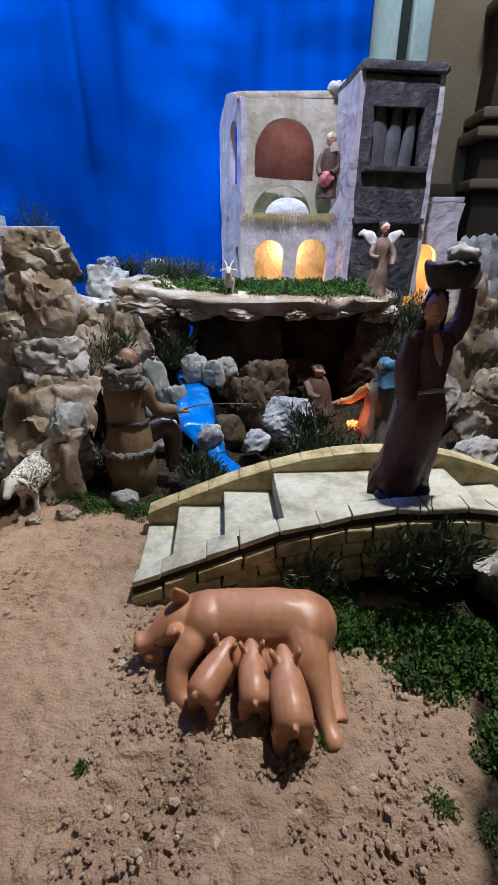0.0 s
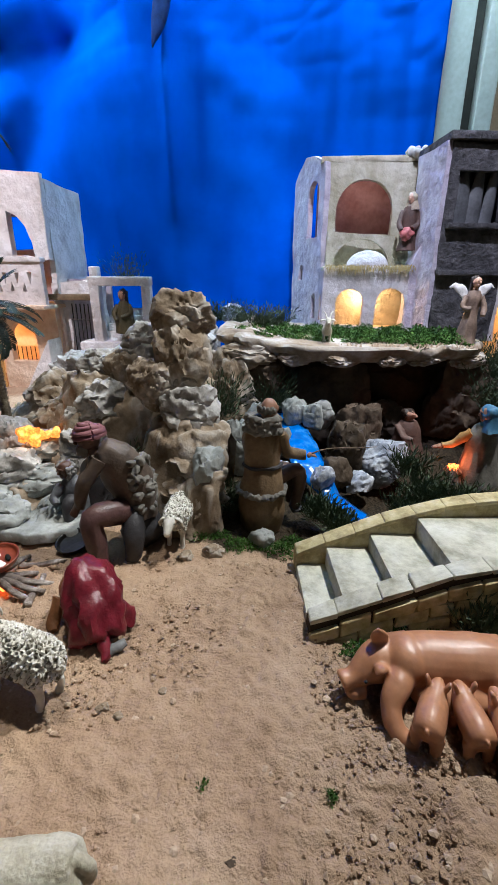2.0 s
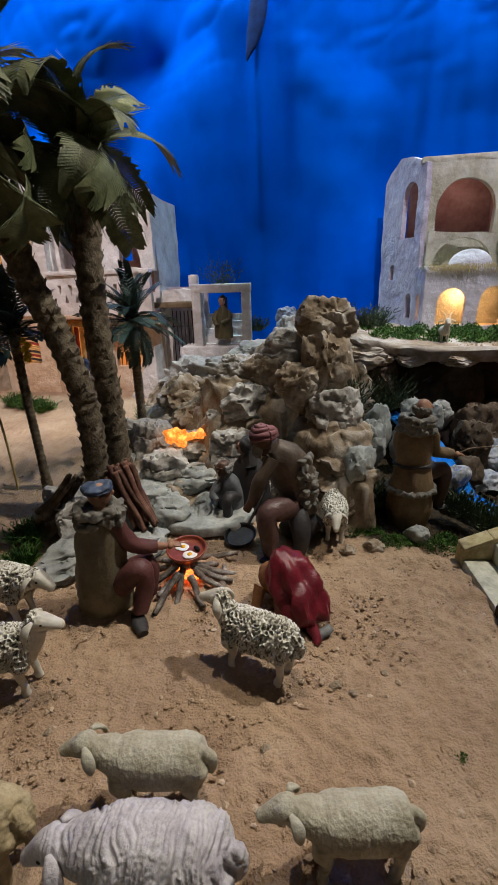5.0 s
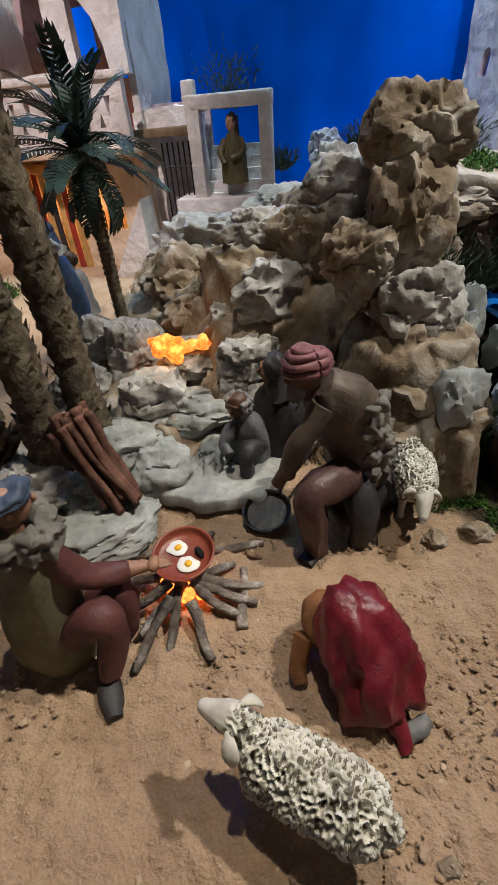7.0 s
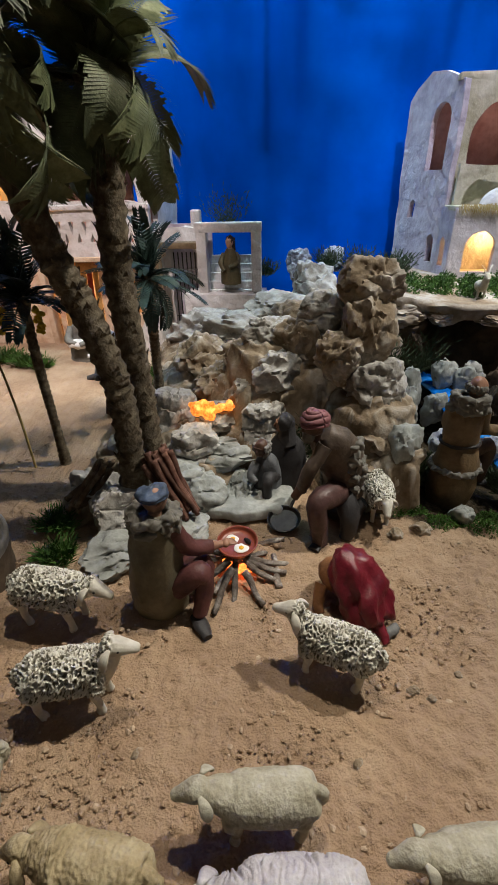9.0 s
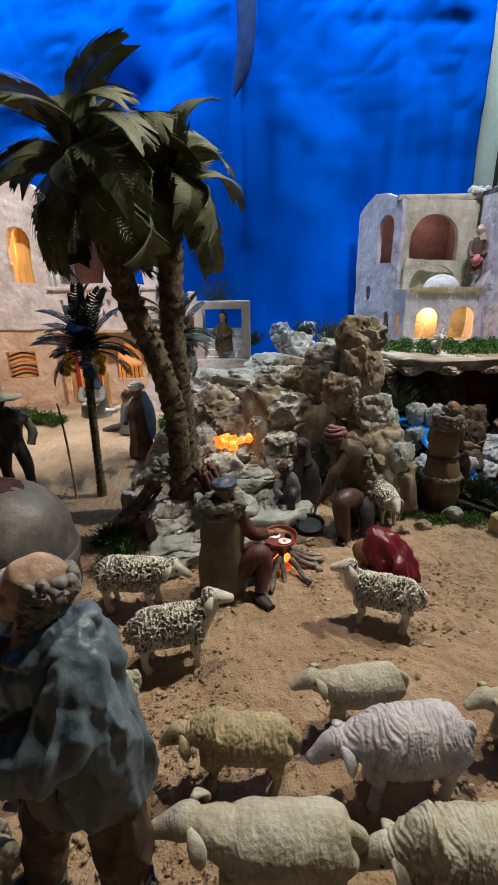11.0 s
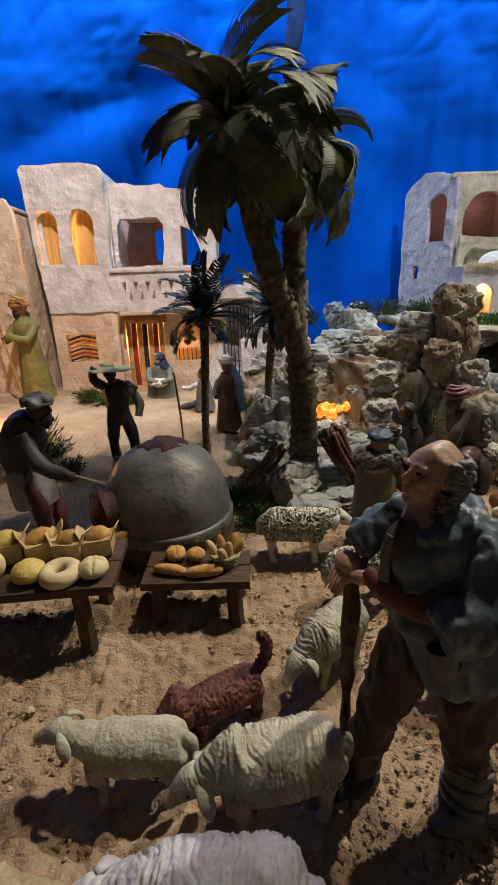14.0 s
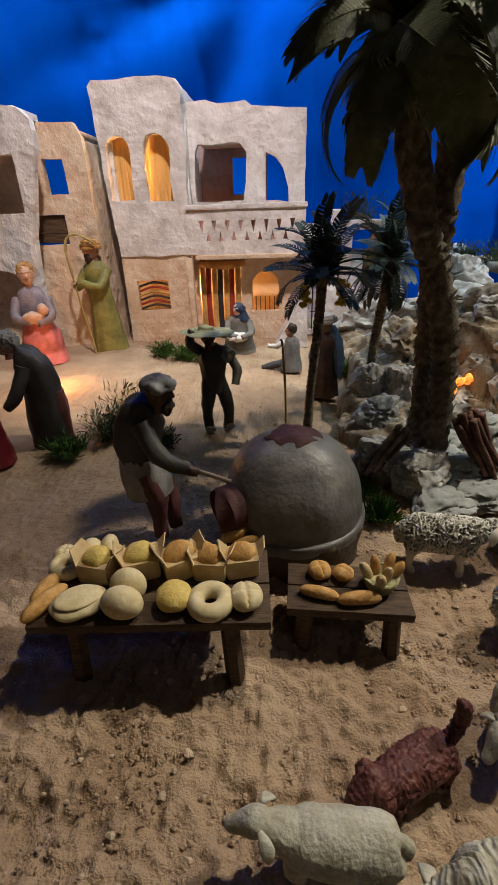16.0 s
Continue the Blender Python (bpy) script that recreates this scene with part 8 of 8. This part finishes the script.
robe(bm, [(0.03, 0.0, 0.12, 0.012, 0.012), (0.03, 0, 0.06, 0.018, 0.014), (0.03, 0, 0.01, 0.014, 0.012)], 3, folds=4, amp=0.1)
statue("stooping_man_figurine", bm, [SKIN, BLACK_CLOTH, GREY_CLOTH, MAROON], pose(-1.680, 0.76, 0.03, 0, 0, 0) @ Matrix.Scale(1.12, 4), "stooping man in black coat with maroon sash")
bm = bmesh.new()
robe(bm, [(0, 0, 0.0, 0.05, 0.042), (0, 0, 0.06, 0.044, 0.038), (0, 0, 0.11, 0.036, 0.028), (0, 0, 0.14, 0.014, 0.012)], 1, folds=6, amp=0.06)
head(bm, (0, -0.004, 0.165), 0.02, 0, 2, face=(0.6, -0.8, -0.2), style="scarf", cloth=3)
statue("seated_woman_figurine", bm, [SKIN_PALE, RED, HAIR, WHITE_CLOTH], pose(-1.775, 0.66, 0.03), "woman in white headscarf and red dress sitting on the sand")


# ---- the campfire ----
def stick_mesh(length, r, mat, seed, bend=0.06):
    bm = bmesh.new()
    rnd = random.Random(seed)
    loft(bm, [(length * (t / 6 - 0.5), bend * length * math.sin(t * 1.1 + seed) * 0.3, bend * length * math.cos(t * 0.9 + seed) * 0.2, r * (1.05 - 0.05 * t) * rnd.uniform(0.88, 1.1)) for t in range(7)], segs=9)
    bmesh.ops.recalc_face_normals(bm, faces=bm.faces)
    me = bpy.data.meshes.new("stick")
    bm.to_mesh(me)
    bm.free()
    me.materials.append(mat)
    me.shade_smooth()
    return me


LOGS = [stick_mesh(0.074, 0.0058, STICK_GREY, k) for k in range(4)]
fire = base("campfire", pose(-0.640, 0.515, 0.004), "campfire of radiating sticks with glowing red embers", "campfire")
for i in range(14):
    a = 2 * math.pi * i / 14 + 0.2 * math.sin(i * 5)
    log = new("log", LOGS[i % 4])
    log.parent = fire
    r = 0.046 + 0.012 * math.sin(i * 2.7)
    log.matrix_basis = Matrix.Translation((r * math.cos(a), r * math.sin(a), 0.013)) @ Matrix.Rotation(a, 4, "Z") @ Matrix.Rotation(radians(16 + 5 * (i % 3)), 4, "Y") @ Matrix.Diagonal((1.0 + 0.25 * math.sin(i * 1.9),) + (1.0, 1.0, 1))
bm = bmesh.new()
for i in range(22):
    q = random.Random(i)
    blob(bm, (q.gauss(0, 0.009), q.gauss(0, 0.008), 0.010 + q.uniform(0, 0.014)), (0.006, 0.006, 0.005), level=2, rough=0.7, freq=220)
part("embers", bm, EMBER, fire, "glowing red embers")
pan = base("frying_dish", pose(-0.641, 0.535, 0.040, 6, 0, 0), "round terracotta dish with fried eggs over the fire", "frying dish")
bm = bmesh.new()
loft(bm, [(0, 0, 0.0, 0.026), (0, 0, 0.006, 0.031), (0, 0, 0.013, 0.0345), (0, 0, 0.015, 0.0345), (0, 0, 0.0145, 0.032), (0, 0, 0.009, 0.0295), (0, 0, 0.007, 0.024)], segs=32)
part("dish", bm, TERRACOTTA, pan)
for i, (x, y) in enumerate(((-0.010, 0.008), (0.007, -0.010))):
    bm = bmesh.new()
    blob(bm, (x, y, 0.0085), (0.0125, 0.0095, 0.0016), rough=0.25, freq=140)
    egg = part("egg_white", bm, EGG_WHITE, pan, "fried egg white")
    bm = bmesh.new()
    blob(bm, (x + 0.001, y, 0.0098), (0.0042, 0.0042, 0.0022))
    part("egg_yolk", bm, EGG_YOLK, egg, "yellow yolk")
bm = bmesh.new()
loft(bm, [(0.012, 0.010, 0.009, 0.003), (0.018, 0.004, 0.010, 0.004), (0.021, 0.000, 0.009, 0.002)], segs=8)
part("sausage", bm, SOOT, pan, "dark burnt sausage")
skillet = base("skillet", pose(-0.566, 0.640, 0.012, 10, -8, 20), "black iron skillet standing by the fire", "skillet")
bm = bmesh.new()
loft(bm, [(0, 0, 0.0, 0.026), (0, 0, 0.008, 0.031), (0, 0, 0.011, 0.032), (0, 0, 0.010, 0.029), (0, 0, 0.004, 0.026)], segs=28)
part("bowl", bm, IRON, skillet)
bm = bmesh.new()
loft(bm, [(0.02, 0.02, 0.010, 0.003), (0.045, 0.045, 0.022, 0.003), (0.07, 0.07, 0.04, 0.003)], segs=8)
part("handle", bm, IRON, skillet)
for i, (x, y, a) in enumerate(((-0.575, 0.520, 100), (-0.70, 0.565, 20), (-0.60, 0.585, 15))):
    ob = new("stick", LOGS[i])
    ob.matrix_basis = pose(x, y, 0.006, 0, 0, a)
    tagged(ob, "short grey stick lying on the sand", "stick", "loose sticks")
bm = bmesh.new()
loft(bm, [(0.018 * math.cos(t), 0.014 * math.sin(t), 0.004, 0.003) for t in (2 * math.pi * k / 18 for k in range(19))], segs=7)
ob = finish(bm, "rope_ring", STICK)
ob.location = (-0.568, 0.590, 0.0)
tagged(ob, "small brown rope ring on the sand", "rope")


def bundle(name, at, m, count, length, mat, label, seed):
    th = base(name, Matrix.Translation(at) @ m, label, "firewood bundle", "firewood bundles")
    rnd = random.Random(seed)
    kinds = [stick_mesh(length, 0.0055, mat, seed + k) for k in range(3)]
    for i in range(count):
        a, r = rnd.uniform(0, 6.283), 0.021 * math.sqrt(rnd.random())
        s = new("stick", kinds[i % 3])
        s.parent = th
        s.matrix_basis = Matrix.Translation((rnd.uniform(-0.01, 0.01), r * math.cos(a), r * math.sin(a))) @ Matrix.Rotation(rnd.gauss(0, 0.08), 4, "Z") @ Matrix.Rotation(rnd.gauss(0, 0.08), 4, "Y")
    return th


bundle("firewood_bundle", (-0.768, 0.615, 0.105), Matrix.Rotation(radians(-20), 4, "Z") @ Matrix.Rotation(radians(63), 4, "Y"), 26, 0.125, STICK_RED, "upright bundle of reddish sticks leaning on the rock", 1)
bundle("firewood_bundle", (-0.930, 0.640, 0.075), Matrix.Rotation(radians(25), 4, "Z") @ Matrix.Rotation(radians(-48), 4, "Y"), 12, 0.105, STICK, "pile of brown split sticks leaning by the palm", 4)

# ---- the clay oven ----
oven = base("clay_oven", pose(-1.121, 0.448, 0.002) @ Matrix.Diagonal((1.10, 1.05, 1.02, 1)), "domed grey clay oven on a dark stone base", "oven")
bm = bmesh.new()
loft(bm, [(0, 0, -0.03, 0.098), (0, 0, 0.03, 0.100), (0, 0, 0.066, 0.104), (0, 0, 0.072, 0.098)], segs=36, folds=9, amp=0.02)
for v in bm.verts:
    v.co += noise.noise_vector(v.co * 40) * 0.005
part("stone_base", bm, ROCK_DARK, oven)
bm = bmesh.new()
loft(bm, [(0, 0, 0.060, 0.104), (0, 0, 0.076, 0.105), (0, 0, 0.080, 0.099)], segs=40)
part("rim", bm, OVEN, oven)
bm = bmesh.new()
loft(bm, [(0.0, 0, 0.075 + 0.128 * math.sin(t * math.pi / 2 / 14), 0.100 * math.cos(t * math.pi / 2 / 14) ** 0.82 + 0.001) for t in range(14)], segs=44)
for v in bm.verts:
    v.co += noise.noise_vector(v.co * 22) * 0.0025
part("dome", bm, OVEN, oven, "smooth grey clay dome")
bm = bmesh.new()
blob(bm, (0.0, 0, 0.196), (0.036, 0.034, 0.012), level=3, rough=0.3, freq=90)
part("top_cap", bm, OVEN_TOP, oven, "reddish sooty cap")
bm = bmesh.new()
loft(bm, [(-0.072, -0.046, 0.108, 0.034, 0.034), (-0.092, -0.058, 0.106, 0.036, 0.036), (-0.094, -0.060, 0.106, 0.028, 0.028), (-0.070, -0.045, 0.108, 0.026, 0.026)], segs=24)
part("mouth_ring", bm, OVEN_TOP, oven)
bm = bmesh.new()
loft(bm, [(-0.076, -0.048, 0.107, 0.027), (-0.0865, -0.0545, 0.107, 0.027)], segs=20)
part("mouth", bm, SOOT, oven, "black oven mouth")
for i, (x, y, z) in enumerate(((-0.080, -0.072, 0.078), (-0.062, -0.085, 0.074))):
    bm = bmesh.new()
    loft(bm, [(x - 0.018, y, z, 0.003), (x - 0.008, y - 0.004, z + 0.004, 0.009), (x + 0.010, y - 0.002, z + 0.012, 0.008), (x + 0.02, y, z + 0.016, 0.003)], segs=10)
    ob = finish(bm, "bread_loaf", BREAD_GOLD)
    ob.matrix_basis = pose(-1.128, 0.436, 0.002)
    tagged(ob, "golden loaf resting at the oven mouth", "bread", "loaves")


# ---- the two bread tables ----
def bread_table(at, size, label, legs, planks=2):
    th = base("bread_table", at, label, "table", "bread tables")
    w, d, h = size
    for k in range(planks):
        bm = bmesh.new()
        box(bm, (0, d * ((k + 0.5) / planks - 0.5), h - 0.006), (w, d / planks - 0.0015, 0.012), bevel=0.002, wobble=0.0012)
        part("plank", bm, WOOD, th)
    for sx in (-legs, legs):
        for sy in (-1, 1):
            bm = bmesh.new()
            loft(bm, [(sx, sy * d * 0.36, h - 0.010, 0.0105), (sx * 1.06, sy * d * 0.44, -0.012, 0.0115)], segs=6)
            part("leg", bm, WOOD, th)
        bm = bmesh.new()
        box(bm, (sx, 0, h - 0.018), (0.012, d * 0.9, 0.012), bevel=0.002)
        part("crossbar", bm, WOOD, th)
    return th


T1 = pose(-1.283, 0.232, 0.017, 0, 0, 4)
T2 = pose(-1.055, 0.275, 0.004, 0, 0, -2)
bread_table(T1, (0.262, 0.115, 0.100), "dark wooden plank table laden with round breads and cheeses", 0.085)
bread_table(T2, (0.150, 0.080, 0.074), "small dark wooden bench with loaves and a bread basket", 0.052)


def loaf(at, kind, turn=0.0, s=1.0, m=T1, top=0.1005):
    bm = bmesh.new()
    mats = {"round": BREAD_PALE, "yellow": BREAD_YELLOW, "ring": BREAD_PALE, "split": BREAD_PALE, "long": BREAD_GOLD, "bun": BREAD_GOLD, "wrapped": [PAPER, BREAD_GOLD], "wrapped_yellow": [PAPER, BREAD_YELLOW], "slice": BREAD_PALE}[kind]
    words = {"round": "pale round bread with a cross cut", "yellow": "round yellow bread", "ring": "pale ring-shaped bread", "split": "pale round cheese cut open with a wedge", "long": "golden long loaf", "bun": "golden bun with a scored top", "wrapped": "brown bread wrapped in paper", "wrapped_yellow": "speckled yellow bread wrapped in white paper", "slice": "flat pale oval bread"}[kind]
    if kind in ("round", "bun", "yellow"):
        blob(bm, (0, 0, 0.010), (0.0165, 0.0165, 0.0105), level=4, rough=0.06, freq=120)
        if kind != "yellow":
            for v in bm.verts:
                if v.co.z > 0.012 and min(abs(v.co.x), abs(v.co.y)) < 0.0013:
                    v.co.z -= 0.0018
    elif kind == "ring":
        loft(bm, [(0.0125 * math.cos(a), 0.0125 * math.sin(a), 0.0075, 0.0075) for a in (2 * math.pi * k / 24 for k in range(24))], segs=12, cap=False)
        bm.verts.ensure_lookup_table()
        n = len(bm.verts)
        for k in range(12):
            bm.faces.new((bm.verts[n - 12 + k], bm.verts[n - 12 + (k + 1) % 12], bm.verts[(k + 1) % 12], bm.verts[k]))
    elif kind == "split":
        blob(bm, (-0.010, 0, 0.014), (0.016, 0.022, 0.016), level=4, rough=0.05)
        blob(bm, (0.014, 0.004, 0.014), (0.013, 0.020, 0.017), level=4, rough=0.05, turn=Matrix.Rotation(0.3, 4, "Y"))
    elif kind == "long":
        loft(bm, [(-0.028, 0, 0.006, 0.003), (-0.02, 0, 0.007, 0.0075), (0, 0, 0.008, 0.009), (0.02, 0, 0.007, 0.0075), (0.028, 0, 0.006, 0.003)], segs=14, folds=3, amp=0.05)
    elif kind == "slice":
        blob(bm, (0, 0, 0.008), (0.026, 0.019, 0.008), level=4, rough=0.06, freq=90)
        blob(bm, (0, 0, 0.0145), (0.021, 0.015, 0.003), level=3)
    else:
        box(bm, (0, 0, 0.011), (0.034, 0.030, 0.022), bevel=0.004, wobble=0.002)
        blob(bm, (0, 0, 0.020), (0.016, 0.014, 0.012), 1, level=3, rough=0.15, freq=150)
        for sx, sy in ((-1, 0), (1, 0)):
            f = [bm.verts.new(p) for p in ((sx * 0.015, -0.015, 0.020), (sx * 0.015, 0.015, 0.020), (sx * 0.024, 0.012, 0.032), (sx * 0.022, -0.010, 0.034), (sx * 0.016, -0.015, 0.0185), (sx * 0.016, 0.015, 0.0185), (sx * 0.025, 0.012, 0.0315), (sx * 0.023, -0.010, 0.0335))]
            for q in ((0, 1, 2, 3), (7, 6, 5, 4), (0, 4, 5, 1), (1, 5, 6, 2), (2, 6, 7, 3), (3, 7, 4, 0)):
                bm.faces.new([f[i] for i in q])
    ob = finish(bm, "bread", mats)
    ob.matrix_basis = m @ pose(*at, top, 0, 0, turn) @ Matrix.Diagonal((s * 1.14, s * 1.14, s * 1.2, 1))
    tagged(ob, words + " on a plank table", "bread", "breads on the tables")


for at, kind, turn, s in (((0.105, -0.032), "round", 10, 1.0), ((0.066, -0.036), "ring", 0, 1.15), ((0.026, -0.030), "yellow", 0, 1.08), ((-0.026, -0.030), "split", 80, 0.95), ((-0.078, -0.034), "slice", 20, 1.05), ((-0.118, -0.030), "long", 60, 0.9), ((-0.125, -0.005), "long", 70, 0.8),
                         ((0.100, 0.022), "wrapped", 5, 1.0), ((0.064, 0.018), "wrapped", -8, 1.0), ((0.026, 0.022), "wrapped", 25, 1.1), ((-0.020, 0.022), "wrapped_yellow", 12, 1.1), ((-0.070, 0.018), "wrapped_yellow", -15, 1.05), ((-0.112, 0.026), "ring", 0, 1.0), ((-0.08, 0.046), "split", 10, 0.8), ((-0.122, 0.045), "round", 0, 0.8), ((-0.03, 0.048), "ring", 0, 0.8), ((0.05, 0.050), "bun", 0, 0.7)):
    loaf(at, kind, turn, s)
for at, kind, turn, s in (((-0.034, 0.018), "bun", 20, 0.80), ((-0.004, 0.016), "bun", 60, 0.72), ((-0.036, -0.018), "long", -12, 0.75), ((0.012, -0.024), "long", 8, 0.82)):
    loaf(at, kind, turn, s, T2, 0.0745)
basket = base("bread_basket", T2 @ pose(0.040, 0.004, 0.0745), "small woven basket full of striped rolls", "basket")
bm = bmesh.new()
for k in range(6):
    loft(bm, [((0.015 + 0.0012 * k + 0.0006 * math.sin(a * 12 + k * math.pi)) * math.cos(a), (0.015 + 0.0012 * k + 0.0006 * math.sin(a * 12 + k * math.pi)) * math.sin(a), 0.002 + 0.0034 * k, 0.0019) for a in (2 * math.pi * i / 48 for i in range(49))], segs=6)
loft(bm, [(0, 0, 0.0, 0.0145), (0, 0, 0.018, 0.019)], segs=24)
part("weave", bm, WICKER, basket)
for i, (x, y, tx, ty) in enumerate(((-0.012, 0, -0.5, 0), (-0.004, 0.006, -0.15, 0.2), (0.004, -0.004, 0.1, -0.2), (0.012, 0.002, 0.55, 0.1), (0.0, -0.010, -0.2, -0.5), (0.008, 0.010, 0.3, 0.4))):
    bm = bmesh.new()
    d = Vector((tx, ty, 1)).normalized()
    p = Vector((x, y, 0.012))
    loft(bm, [(*(p), 0.004), (*(p + d * 0.008), 0.0062), (*(p + d * 0.022), 0.006), (*(p + d * 0.029), 0.002)], segs=10)
    ob = finish(bm, "bread_roll", BREAD_GOLD if i % 2 else PAPER)
    ob.matrix_basis = T2 @ pose(0.040, 0.004, 0.0745)
    tagged(ob, "small baked roll standing in the basket", "bread", "rolls in the basket")

# staff leaning near the small palm
bm = bmesh.new()
loft(bm, [(-1.128, 0.76, 0.03, 0.0026), (-1.130, 0.76, 0.15, 0.0026), (-1.138, 0.76, 0.262, 0.0022), (-1.142, 0.76, 0.268, 0.0016)], segs=7)
tagged(finish(bm, "staff", STRAW), "pale hooked walking staff stuck in the sand", "staff")

# ---- pebbles, last ----
rnd = random.Random(21)
PB = bmesh.new()
bmesh.ops.create_icosphere(PB, subdivisions=1, radius=1.0)
PB.verts.index_update()
shape = [v.co.copy() for v in PB.verts]
tris = [[v.index for v in f.verts] for f in PB.faces]
PB.free()
for title, count, mat, label, least, most in (("sand_crumbs", 34000, SAND, "countless small crumbs of damp tan sand", 0.0008, 0.0024), ("pebbles", 5000, PEBBLE, "scattered tan pebbles on the sand", 0.0009, 0.0036)):
    verts, faces = [], []
    for i in range(count):
        x, y = rnd.uniform(-1.45, 0.2), rnd.triangular(-0.20, 1.1, 0.20)
        if i % 9 == 0:
            x, y = rnd.gauss(0.02, 0.09), rnd.gauss(0.30, 0.07)
        elif i % 9 < 5:
            x, y = (rnd.uniform(-0.62, 0.05), rnd.uniform(0.0, 0.62)) if i % 2 else (rnd.uniform(-1.35, -0.70), rnd.uniform(-0.14, 0.26))
        if x > 0.16 + 0.5 * (y - 0.2) or (y > 0.62 and x > -0.9) or noise.noise(Vector((x * 17, y * 17, 3))) * 0.35 < rnd.uniform(-0.8, 0.1):
            continue
        r = least + most * rnd.random() ** 4
        o = Vector((x, y, ground_z(x, y) + r * 0.5 + (0.0025 if x < -0.9 else 0.0008)))
        k = len(verts)
        q = Vector((rnd.uniform(0.7, 1.4), rnd.uniform(0.7, 1.4), rnd.uniform(0.5, 0.9)))
        verts += [tuple(o + Vector((p.x * q.x, p.y * q.y, p.z * q.z)) * r * rnd.uniform(0.75, 1.25)) for p in shape]
        faces += [[k + j for j in t] for t in tris]
    me = bpy.data.meshes.new(title)
    me.from_pydata(verts, [], faces)
    me.materials.append(mat)
    tagged(new(title, me), label, title.replace("_", " "), kind="stuff")
